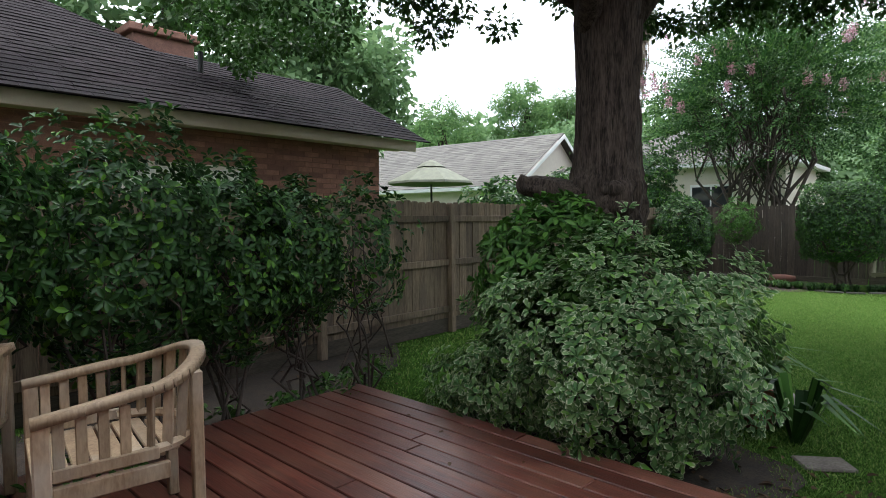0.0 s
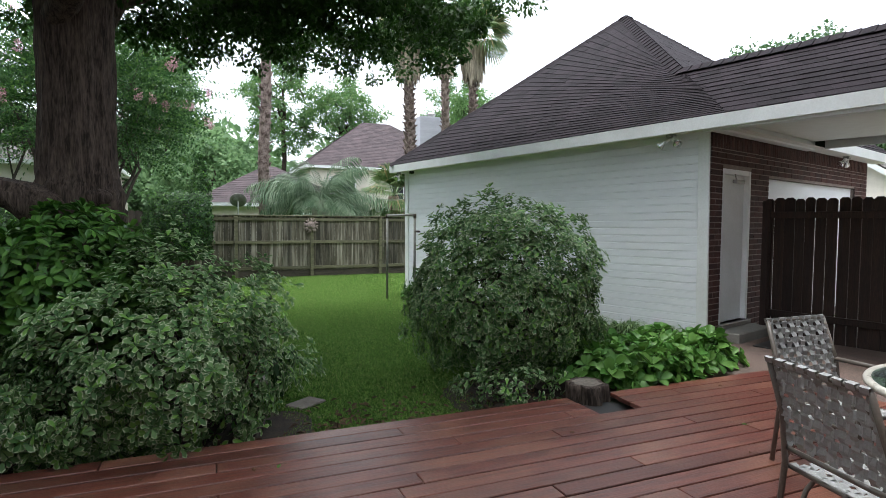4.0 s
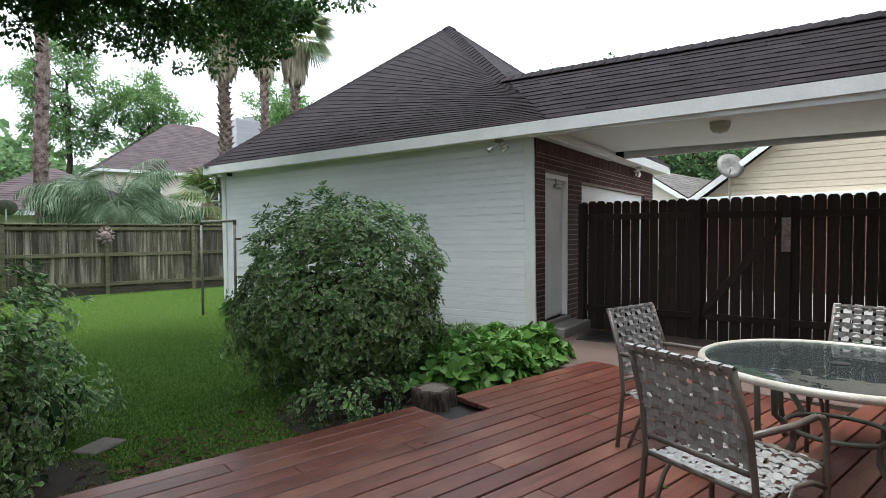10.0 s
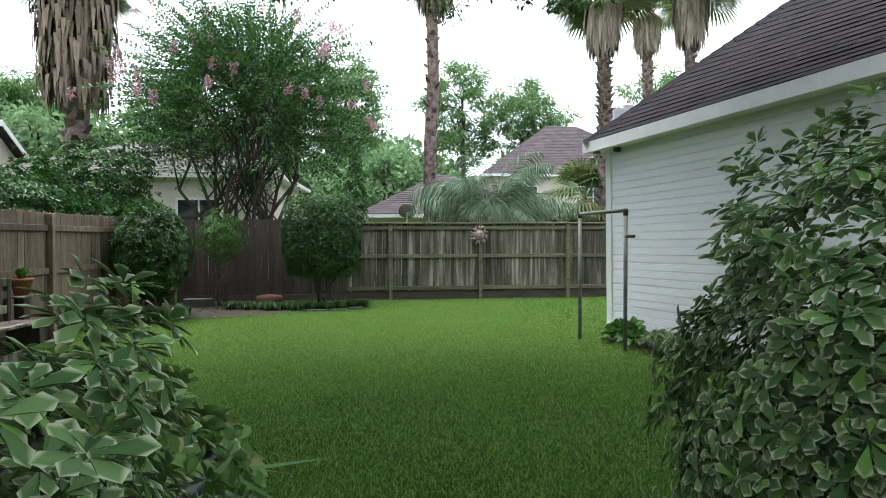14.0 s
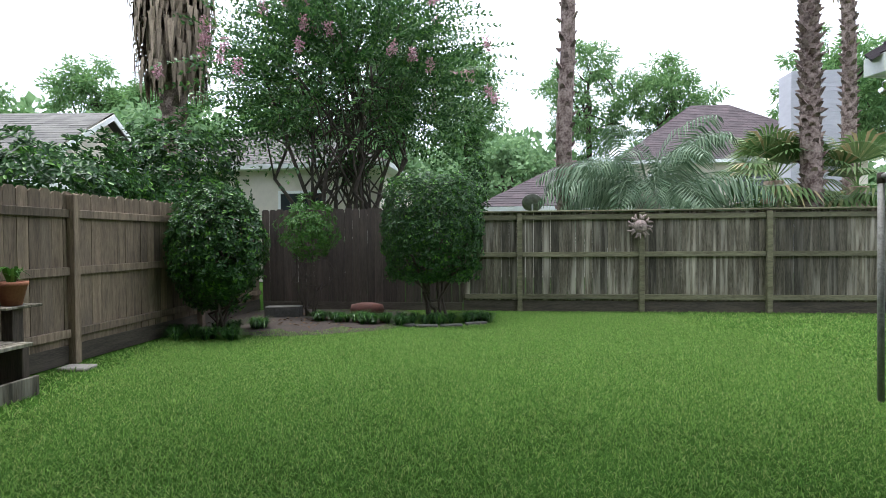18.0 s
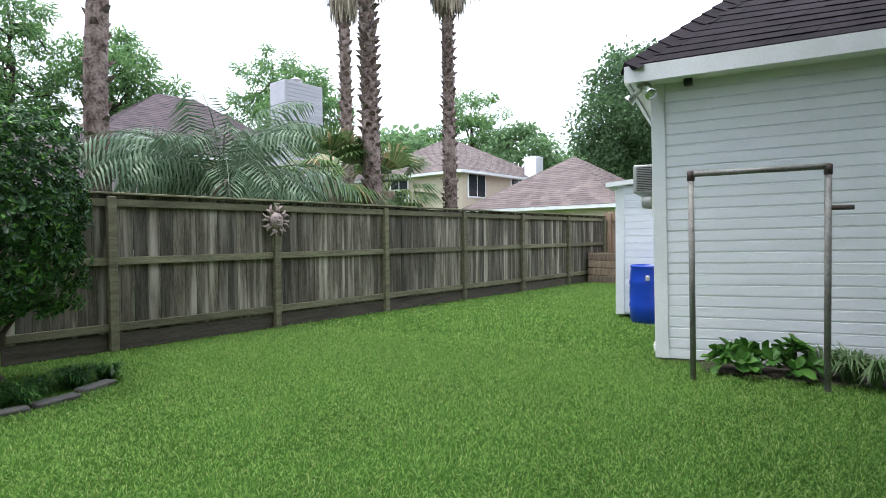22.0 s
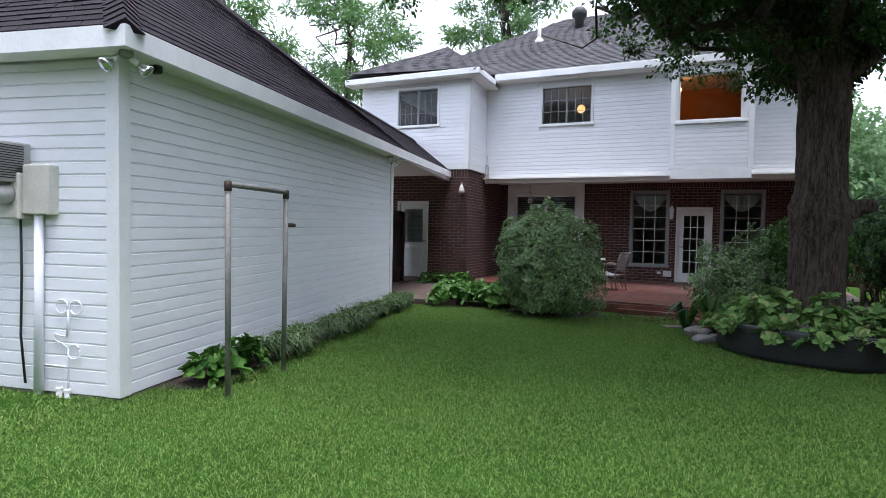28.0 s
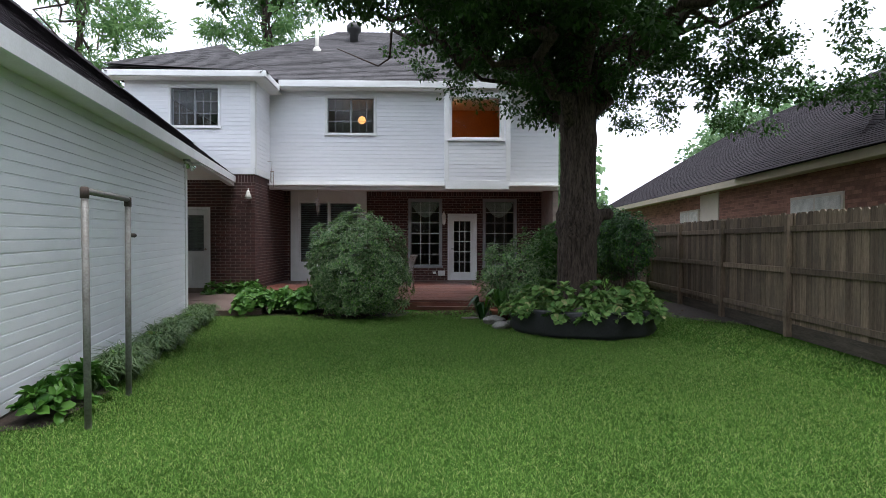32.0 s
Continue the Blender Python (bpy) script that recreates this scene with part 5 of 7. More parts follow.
C = C[(C[:, 0] < 3.4 + 0.3 * np.sin(3 * C[:, 1])) & ((C[:, 0] < 0.9) | (C[:, 2] > 3.55 + 0.78 * (C[:, 0] - 0.9)))]
C = C[(C[:, 0] < 2.6) | (C[:, 2] > 5.5 - 0.41 * C[:, 1]) | (C[:, 1] < -0.5)]
# high clumps stay out of view, added to shade the lawn
high = np.array([0.2, 0.8, 7.6]) + unit(1500, R) * np.sqrt(R.random((1500, 1))) * np.array([6.0, 5.9, 2.6])
high = high[(high[:, 2] > 6.6) & (np.array([lump(c, 6.0, 0.7) for c in high]) > -0.2)]
C = np.concatenate([C, high, *spread])
part("crown", clump_leaves("crown", C, 0.30 * (0.5 + 0.8 * R.random(len(C))), 85, 0.088, 0.052, L_oak, R, 0.45), None, shade)
ring = thing("tree_planter", pose(-6.62, 7.72, 0) @ Matrix.Diagonal((1, 1, 1.4, 1)), "round black rubber planter ring around the tree", "planter")
g = Mesh().lathe([(1.12, 0), (1.16, 0.05), (1.13, 0.1), (1.17, 0.16), (1.14, 0.21), (1.18, 0.27), (1.15, 0.29), (1.08, 0.27), (1.05, 0.05), (1.05, 0.0)], 56)
part("ring", g, M_black, ring, "", None, True)
part("soil", Mesh().lathe([(0.52, 0.18), (1.06, 0.2), (1.06, 0.24), (0.52, 0.26)], 40), M_soil, ring)
vs = [(0.85 * math.cos(a), 0.85 * math.sin(a), 0.33, 0.42 + 0.1 * math.sin(3 * a)) for a in np.linspace(0, 6.1, 16)] + [(1.12 * math.cos(a), 1.12 * math.sin(a), 0.2, 0.22) for a in np.linspace(0.3, 6.2, 13)]
ground_plant("potato_vine", pose(-6.62, 7.72, 0.21), vs, L_sweet, "trailing sweet potato vine filling the tree planter", R, 11, 0.112, 0.075, category="vine")
ground_plant("potato_vine", pose(-6.4, 8.55, 0.35), [(0, 0, 0.15, 0.45), (-0.7, 0.0, 0.15, 0.4), (0.55, -0.2, 0.12, 0.35)], L_sweet, "upright shoots of vine beside the trunk", R, 9, 0.12, 0.08, category="vine")

# clipped variegated shrubs
bush = shrub("variegated_shrub", (-3.12, 5.62, 0), (0, 0, 0.93), (0.97, 0.74, 0.90), L_varieg, "rounded variegated shrub with pale-edged leaves", R, 2900, 8, 0.069, 0.031, 18, stem_r=0.018, floor=0.08, lumpy=0.28, inner=0.35, flat=0.5, tilt=1.05, boxy=0.28, spoon=True)
bush.matrix_basis = pose(-3.12, 5.62, 0, 0, 0, -42)
shrub("variegated_shrub", (-3.62, 4.98, 0), (0, 0, 0.15), (0.55, 0.28, 0.20), L_varieg, "low straggling shoots at the foot of the rounded shrub", R, 110, 8, 0.066, 0.030, 5, stem_r=0.01, floor=0.05, lumpy=0.5, spoon=True).matrix_basis = pose(-3.62, 4.98, 0, 0, 0, -20)
shrub("variegated_shrub", (-6.45, 5.9, 0), (0, 0, 0.62), (1.02, 0.85, 0.80), L_varieg, "wide loose variegated shrub beside the deck", R, 2050, 8, 0.069, 0.031, 14, stem_r=0.018, floor=0.06, lumpy=0.5, inner=0.3, flat=0.45, tilt=1.05, spoon=True)
shrub("variegated_shrub", (-7.32, 5.9, 0), (0, 0, 0.28), (0.55, 0.5, 0.40), L_varieg, "low spreading end of the variegated planting", R, 420, 8, 0.070, 0.033, 7, stem_r=0.014, floor=0.05, lumpy=0.5, spoon=True)
shrub("glossy_shrub", (-6.95, 6.15, 0), (0, 0, 1.15), (0.62, 0.5, 0.58), L_mid, "dark green shrub growing through the variegated one", R, 700, 7, 0.085, 0.036, 6)
strap_plant("crinum_plant", pose(-5.3, 6.45, 0), [(0, 0, 0.55)], "arching strap-leaved plant beside the shrub", R, L_dark, 0.72, 0.028, 60)
# hedge along the side fence by the deck
for i, (hx, hy, hr, hz, hh) in enumerate([(-9.75, 1.9, 0.75, 1.5, 0.9), (-9.4, 3.0, 0.7, 1.5, 0.86), (-9.15, 4.0, 0.62, 1.4, 0.78), (-9.0, 4.75, 0.5, 1.32, 0.7), (-8.9, 5.35, 0.38, 1.3, 0.6)]):
    shrub("hedge_shrub", (hx, hy, 0), (0, 0, hz), (hr, hr, hh), L_dark, "tall green hedge shrub with bare stems below", R, 1500 - 220 * i, 7, 0.06, 0.029, 7, group="hedge along the fence", floor=0.3, lumpy=0.3, stem_r=0.016)
shrub("leggy_shrub", (-8.65, 5.95, 0), (0, 0, 1.35), (0.4, 0.4, 0.6), L_dark, "leggy sparse shrub with bare pale stems", R, 230, 6, 0.06, 0.03, 7, floor=0.75, lumpy=0.5)
ground_plant("seedlings", pose(-9.0, 5.0, 0), [(R.uniform(-0.5, 0.6), R.uniform(-2.6, 1.8), 0.12, 0.25) for _ in range(26)], L_mid, "small leafy seedlings under the hedge", R, 6, 0.07, 0.035)
# fence-corner shrubs
LP = lambda x, y: tuple(LOT @ Vector((x, y, 0)))
shrub("ball_topiary", LP(-3.55, -1.15), (0, 0, 1.5), (0.80, 0.78, 0.84), L_dark, "dark glossy shrub clipped to a block on bare trunks", R, 3000, 7, 0.058, 0.027, 6, inner=0.25, floor=0.66, stem_r=0.03, lumpy=0.08, boxy=0.75)
shrub("ball_topiary", LP(-6.35, -2.9), (0, 0, 1.22), (0.62, 0.6, 0.86), L_dark, "clipped green shrub with bright new shoots", R, 1900, 7, 0.066, 0.03, 6, floor=0.2, stem_r=0.025)
shrub("ball_topiary", LP(-5.72, -0.95), (0, 0, 1.5), (0.45, 0.43, 0.52), L_mid, "small light green shrub on thin stems", R, 480, 7, 0.055, 0.026, 7, floor=0.95, stem_r=0.016, lumpy=0.5)
for x, y in ((-6.35, -2.6), (-6.0, -2.3), (-6.75, -3.1), (-4.9, -1.5), (-4.5, -1.55), (-4.1, -1.6), (-3.6, -1.6), (-3.1, -1.5), (-5.3, -1.4), (-3.4, -1.85), (-3.9, -1.85), (-2.8, -1.35), (-6.5, -3.3), (-6.05, -3.2), (-4.6, -1.75)):
    strap_plant("mondo_grass", LOT @ pose(x, y, 0), [(R.uniform(-0.2, 0.2), R.uniform(-0.15, 0.15), 1.0) for _ in range(6)], "dark tuft of mondo grass on the mulch", R, L_dark, 0.24, 0.0045, 90, group="mondo grass edging")
shrub("fence_shrub", LP(-9.3, -2.5), (0, 0, 1.85), (1.5, 1.7, 1.0), L_dark, "dark leafy shrub behind the fence", R, 2000, 7, 0.10, 0.048, 6, lumpy=0.5)
shrub("fence_shrub", LP(-8.9, 0.3), (0, 0, 2.3), (1.3, 1.2, 1.35), L_dark, "tall dark shrub behind the fence corner", R, 1700, 7, 0.10, 0.048, 6, lumpy=0.5)
shrub("fence_shrub", LP(-9.0, -5.6), (0, 0, 1.6), (1.3, 1.6, 0.85), L_dark, "dark leafy shrub overhanging the side fence", R, 700, 7, 0.12, 0.06, 5, lumpy=0.4)

# ground cover and garage bed
ground_plant("ground_cover", pose(-1.85, 4.55, 0), [(R.uniform(-0.95, 0.9), R.uniform(-0.3, 0.42), 0.28, 0.42) for _ in range(30)], L_bright, "bright green broad-leaved ground cover beside the deck", R, 6, 0.125, 0.088, category="ground cover")
_h = HOUSE @ Vector((0.5, 0.35, 0))
ground_plant("ground_cover", pose(_h.x, _h.y, 0), [(R.uniform(-0.7, 0.5), R.uniform(-0.1, 0.3), 0.2, 0.33) for _ in range(12)], L_mid, "dark green leafy plants at the brick corner", R, 6, 0.13, 0.075, category="ground cover")
for i, y in enumerate(np.linspace(5.3, 10.4, 15)):
    strap_plant("liriope", pose(-0.42 + R.uniform(-0.1, 0.1), float(y), 0), [(R.uniform(-0.15, 0.12), R.uniform(-0.22, 0.22), 1.0) for _ in range(4)], "tuft of green strap-leaved border grass", R, None, 0.40, 0.009, 90, group="border grass along the garage")
for y, s in ((11.2, 0.2), (10.85, 0.19), (9.7, 0.17), (8.6, 0.13), (6.8, 0.13)):
    ground_plant("sweet_potato_plant", pose(-0.42, y, 0), [(0, 0, s, 0.29 if y > 10 else 0.22), (0.1, 0.1, s * 0.8, 0.24 if y > 10 else 0.2)], L_sweet if y < 10 else L_mid, "broad-leaved plant in the garage bed", R, 7, 0.115 if y > 10 else 0.10, 0.075 if y > 10 else 0.07, group="leafy plants along the garage")

# palms
def boot_trunk(name, base, top, r, label, rng, boots=130, skirt=None, bark=None, straw=None):
    """A palm trunk with old leaf bases, and a hanging skirt of dead leaves under a fan crown."""
    t = thing(name, pose(*base), label, "palm tree")
    a, b = Vector((0, 0, -0.05)), Vector(top) - Vector(base)
    g = Mesh()
    n_ = 14
    pts = [a.lerp(b, i / n_) + Vector((math.sin(i * 0.9) * 0.05, math.cos(i * 0.7) * 0.04, 0)) for i in range(n_ + 1)]
    g.tube(pts, [r * (1.15 - 0.3 * i / n_) for i in range(n_ + 1)], 12)
    part("trunk", g, bark or M_palmbark, t, "", None, True)
    g = Mesh()
    for i in range(boots):
        u = (i + rng.random()) / boots
        an = i * 2.4
        c = a.lerp(b, u)
        o = Vector((math.cos(an), math.sin(an), 0))
        w = Vector((-math.sin(an), math.cos(an), 0)) * r * 0.42
        q = c + o * r * (1.1 - 0.3 * u)
        k = len(g.v)
        lift = o * r * rng.uniform(0.15, 0.75) + Vector((0, 0, r * rng.uniform(0.35, 0.9)))
        g.v += [tuple(q - w), tuple(q + w), tuple(q + lift + w * 0.55), tuple(q + lift - w * 0.55), tuple(q - o * 0.05 + Vector((0, 0, r * 0.5)))]
        g.f += [(k, k + 1, k + 2, k + 3), (k + 3, k + 2, k + 4), (k, k + 3, k + 4), (k + 1, k + 4, k + 2)]
    part("leaf_base", g, M_palmbark, t)["kind"] = "stuff"
    if skirt:
        sr, sl = skirt
        g = Mesh()
        for i in range(850):
            an, u = rng.random() * 6.283, rng.random()
            o = Vector((math.cos(an), math.sin(an), 0))
            w = Vector((-math.sin(an), math.cos(an), 0)) * 0.042
            p0 = b + Vector((0, 0, -sl * 0.75 * u)) + o * r
            p1 = p0 + o * sr * (0.35 + 0.5 * rng.random()) * (1 - 0.3 * u) + Vector((0, 0, -0.3))
            p2 = p1 + o * rng.uniform(-0.12, 0.12) + Vector((0, 0, -rng.uniform(0.5, 1.0)))
            k = len(g.v)
            g.v += [tuple(p0 - w * 0.4), tuple(p0 + w * 0.4), tuple(p1 + w * 1.6), tuple(p1 - w * 1.6), tuple(p2)]
            g.f += [(k, k + 1, k + 2, k + 3), (k + 3, k + 2, k + 4)]
        part("dead_leaf_skirt", g, straw or M_straw, t)
        fan_leaves(t, b, 54, 1.35, rng, None, -0.45)
    return t


def fan_leaves(t, b, n_, size, rng, material=None, low=-0.3):
    g = Mesh()
    for i in range(n_):
        an, el = rng.random() * 6.283, rng.uniform(low, 1.2)
        d = Vector((math.cos(an) * math.cos(el), math.sin(an) * math.cos(el), math.sin(el)))
        s = d.cross(Vector((0, 0, 1))).normalized()
        u = s.cross(d)
        hub = b + d * size * 0.55
        w = s * 0.015
        k = len(g.v)
        g.v += [tuple(b - w), tuple(b + w), tuple(hub + w), tuple(hub - w)]
        g.f.append((k, k + 1, k + 2, k + 3))
        for j in range(17):
            f = -1.25 + 2.5 * j / 16
            q = (d * math.cos(f) + s * math.sin(f))
            l_ = size * 0.75 * (0.75 + 0.25 * math.cos(f))
            m_ = hub + q * l_ * 0.6 + u * 0.03
            e = hub + q * l_ + Vector((0, 0, -l_ * 0.28))
            x = q.cross(u) * size * 0.028
            k = len(g.v)
            g.v += [tuple(hub), tuple(m_ + x), tuple(e), tuple(m_ - x)]
            g.f.append((k, k + 1, k + 2, k + 3))
    part("fan_leaves", g, material or L_fan, t)


def feather_palm(name, base, n_, length, label, rng, material, hub=0.6):
    """A palm with arching feather leaves."""
    t = thing(name, pose(*base), label, "palm tree")
    part("trunk", Mesh().lathe([(0.3, 0), (0.32, hub * 0.5), (0.27, hub), (0.12, hub + 0.3)], 16, wob=0.15), M_palmbark, t, "", None, True)
    for i in range(n_):
        an, el = i * 2.399 + rng.normal(0, 0.1), rng.uniform(0.2, 1.5)
        o = Vector((math.cos(an), math.sin(an), 0))
        s = Vector((-math.sin(an), math.cos(an), 0))
        L_ = length * rng.uniform(0.8, 1.1)
        g, pts = Mesh(), []
        ns = 32
        p, e = Vector((0, 0, hub)), el
        for k in range(ns + 1):
            pts.append(p.copy())
            p = p + (o * math.cos(e) + Vector((0, 0, math.sin(e)))) * L_ / ns
            e -= 1.65 / ns * (0.5 + 1.3 * k / ns)
        g.tube(pts, [0.018 * (1 - 0.8 * k / ns) for k in range(ns + 1)], 4)
        for k in range(4, ns):
            d = (pts[k + 1] - pts[k]).normalized()
            up = s.cross(d)
            ll = length * 0.30 * math.sin(math.pi * (0.15 + 0.8 * k / ns))
            for sg in (-1, 1):
                for h in (0.0,):
                    b = pts[k].lerp(pts[k + 1], h)
                    q = (s * sg * 0.8 + d * 0.55 + up * rng.uniform(0.25, 0.5)).normalized()
                    m_ = b + q * ll * 0.55
                    tip = b + q * ll + Vector((0, 0, -ll * 0.45))
                    x = d * 0.023
                    c = len(g.v)
                    g.v += [tuple(b), tuple(m_ + x), tuple(tip), tuple(m_ - x)]
                    g.f.append((c, c + 1, c + 2, c + 3))
        part("frond", g, material, t)
    return t


boot_trunk("fan_palm", LP(-0.95, 4.1), (*LP(-0.75, 4.1)[:2], 10.2), 0.19, "tall thin palm trunk with a few hanging leaf bases", R, 110, (0.6, 1.2))
boot_trunk("fan_palm", (4.63, 18.35, 0), (4.50, 18.4, 8.3), 0.185, "tall fan palm with rough trunk and dead skirt", R, 300, (0.42, 0.9), None, M_straw_pale)
boot_trunk("fan_palm", (6.85, 17.5, 0), (6.8, 17.5, 8.5), 0.15, "tall fan palm with rough trunk behind the fence", R, 300, (0.42, 0.9), None, M_straw_pale)
boot_trunk("fan_palm", (9.55, 22.5, 0), (9.5, 22.57, 10.1), 0.19, "tall slender fan palm farther off", R, 220, (0.42, 0.9), None, M_straw_pale)
boot_trunk("fan_palm", (-9.75, 23.8, 0), (-9.7, 23.8, 9.0), 0.30, "fan palm with a thick skirt of dead leaves", R, 120, (1.05, 4.0))
feather_palm("pindo_palm", (1.72, 19.85, 0), 44, 2.8, "silvery arching pindo palm behind the fence", R, L_palm, 2.1)
for x, y, z in ((3.75, 3.4, 2.6), (5.6, 3.5, 2.45)):
    t = thing("young_fan_palm", pose(*LP(x, y)), "bushy fan palm with browning lower leaves", "palm tree")
    part("trunk", Mesh().lathe([(0.3, 0), (0.26, z * 0.6), (0.2, z)], 12, wob=0.2), M_straw, t, "", None, True)
    fan_leaves(t, Vector((0, 0, z)), 34, 1.25, R, L_fan, -0.9)

# crepe myrtle with pink blossom
cm = thing("crepe_myrtle", pose(*LP(-6.1, 3.0)), "multi-stemmed crepe myrtle with pink blossom", "tree")
C, _ = in_ellipsoid(340, (0.1, 0, 5.3), (2.5, 2.2, 2.5), R, 0.25)
C = C[(C[:, 2] > 3.7) | (R.random(len(C)) < 0.7)]
C = C[np.array([lump(c, 3.0, 0.9) for c in C]) > -0.15]
for i in range(15):
    g = Mesh()
    a = i * 2.4
    q = 0.25 + 0.75 * (i % 5) / 4
    p = limb(g, (0.35 * math.cos(a) * q, 0.35 * math.sin(a) * q, 0), (2.1 * q * math.cos(a), 1.8 * q * math.sin(a), 5.0 + R.normal(0, 0.5)), 0.07, 0.025, R, 8, 0.3, 8)
    for j in range(6):
        b = Mesh()
        limb(b, p[3 + j % 5], C[int(R.integers(len(C)))], 0.026, 0.007, R, 5, 0.4, 5)
        part("branch", b, M_twig, cm, "", None, True)
    part("trunk", g, M_twig, cm, "", None, True)
part("crown", clump_leaves("crown", C, 0.36, 85, 0.095, 0.050, L_myrtle, R, 0.1), None, cm)


def sprays(n, rng, c, r, length, pairs, ln, wd):
    """Long outward twigs with leaves in pairs, thickest in the outer part of a crown."""
    d = unit(n, rng)
    d[:, 2] = np.where(d[:, 2] < -0.75, -d[:, 2] * 0.4, d[:, 2])
    s_ = np.array(c) + d * (0.45 + 0.5 * rng.random((n, 1))) * np.array(r)
    w = d * np.array([1.0, 1.0, 0.55]) + unit(n, rng) * 0.35
    w[:, 2] += 0.22
    w /= np.linalg.norm(w, axis=1, keepdims=True)
    L_ = length * (0.6 + 0.8 * rng.random((n, 1)))
    e1 = np.cross(w, unit(n, rng))
    e1 /= np.linalg.norm(e1, axis=1, keepdims=True)
    P, A, Nn = [], [], []
    for k in range(pairs):
        u = (k + 0.5) / pairs
        b = s_ + w * L_ * u - np.array([0, 0, 0.22]) * L_ * u * u
        for sg in (-1, 1):
            P.append(b)
            A.append(e1 * sg * (1.0 - 0.5 * u) + w * (0.45 + 0.5 * u) + rng.normal(0, 0.12, (n, 3)))
            Nn.append(np.cross(w, e1) + rng.normal(0, 0.2, (n, 3)))
    P, A, Nn = np.concatenate(P), np.concatenate(A), np.concatenate(Nn)
    s2 = 0.7 + 0.5 * rng.random(len(P))
    return P, A, Nn, ln * s2, wd * s2, s_ + w * L_


P, A, Nn, l_, w_, ends = sprays(1450, R, (0.1, 0, 5.2), (2.9, 2.5, 2.6), 1.2, 11, 0.11, 0.055)
part("sprays", leaf_mesh("sprays", P, A, Nn, l_, w_, L_myrtle, broad=False), None, cm)
bl_ = ends[(ends[:, 2] > 4.6)][::16]
bl_ = np.concatenate([bl_ + np.array([0, 0, k]) for k in (0.0, 0.09, 0.18)])
part("blossom", clump_leaves("blossom", bl_, 0.10, 34, 0.046, 0.040, L_pink, R, 0.2), None, cm)

# trees beyond
def pine(base, h, z0, r, rng, label="tall loblolly pine with open tufted crown", clumps=130, per=110):
    return tree("pine_tree", base, h, (base[0], base[1], (z0 + h) / 2), (r, r, (h - z0) / 2), 0.22, L_pine, label, rng, clumps, per, 0.62, 0.34, 0.085, 12, shell=0.35, fork=0.6, group="pines")


for b, h, z0, r in (((8.6, -13.0, 0), 17, 6.5, 3.6), ((0.6, -16.0, 0), 19, 9.5, 3.4), ((13.5, -9, 0), 15, 6, 3.2), ((-3.0, 45, 0), 13.5, 5.5, 2.3), ((2.5, 46, 0), 14.5, 6, 2.6), ((10.5, 44, 0), 14.5, 6.5, 3.4), ((14.8, 41, 0), 13, 6, 2.8), ((23, 38, 0), 14, 5.5, 3.2), ((-16, 44, 0), 11.5, 5.0, 2.4), ((-21, 46, 0), 13, 6.5, 2.6), ((-27, 43, 0), 11, 4.5, 3.4), ((35, 28.8, 0), 12.6, 5, 3.4), ((-8, 38, 0), 10, 2.5, 2.8), ((20, 33, 0), 11, 5, 2.6)):
    pine(b, h, z0, r, R)
OAKL = "broad leafy tree beyond the neighbouring roofs"
L_oak_far = leaf_mat("far_oak_leaf", (0.050, 0.105, 0.042), (0.115, 0.20, 0.085), rough=0.6, trans=0.4)
tree("broadleaf_tree", (29.6, 14.2, 0), 12.6, (29.6, 14.2, 8.3), (5.6, 5.6, 4.1), 0.35, L_oak_far, "dense dark live oak beyond the side fence", R, 420, 90, 1.0, 0.26, 0.15, 10, group="trees beyond the fence", shell=0.4)
for b, h, z0, r in (((34, 24.5, 0), 9.0, 3.0, 3.0), ((-19, 12, 0), 11.0, 3.5, 4.4), ((-23, 6, 0), 12.0, 3.5, 4.8), ((-26, -9, 0), 9, 2.5, 4.5), ((-18.5, 17.0, 0), 8.5, 3, 3.3), ((26, 2.5, 0), 9.0, 2.5, 4.5), ((30, 8, 0), 9.5, 2.5, 5), ((33, -3, 0), 9, 2.5, 5), ((-14, -16, 0), 8.5, 2.5, 4.2), ((40, 21, 0), 8, 2, 4.5), ((-13, 33, 0), 6.5, 1.5, 3.4), ((-4.5, 33, 0), 5.8, 1.0, 2.6), ((3, 38, 0), 6, 1.0, 3.2)):
    tree("broadleaf_tree", b, h, (b[0], b[1], (z0 + h) / 2 + 0.4), (r, r, (h - z0) / 2), 0.3, L_far, OAKL, R, 190, 70, 0.8, 0.30, 0.18, 8, group="trees beyond the fence")
shrub("conical_shrub", LP(-3.0, 1.3), (0, 0, 1.9), (0.28, 0.28, 1.6), L_dark, "slim upright conifer behind the fence", R, 420, 6, 0.09, 0.03, 2, lumpy=0.1)
for i, (b, h) in enumerate((((-33, 52, 0), 12), ((-12, 60, 0), 12), ((8, 62, 0), 12), ((30, 58, 0), 12), ((48, 40, 0), 13), ((52, 15, 0), 13), ((50, -12, 0), 13), ((-45, 30, 0), 12), ((-48, 5, 0), 12), ((-45, -20, 0), 12), ((-20, -40, 0), 14), ((10, -42, 0), 14), ((35, -35, 0), 14))):
    C, _ = in_ellipsoid(260, (0, 0, h * 0.42), (13, 8, h * 0.5), R, 0.5)
    t = tagged(part("far_trees", clump_leaves("far_trees", C[C[:, 2] > 0.3], 1.5, 60, 0.8, 0.55, L_far, R), None, None, "", pose(*b, 0, 0, i * 47)), "far band of trees closing the view", "trees", "", "stuff")

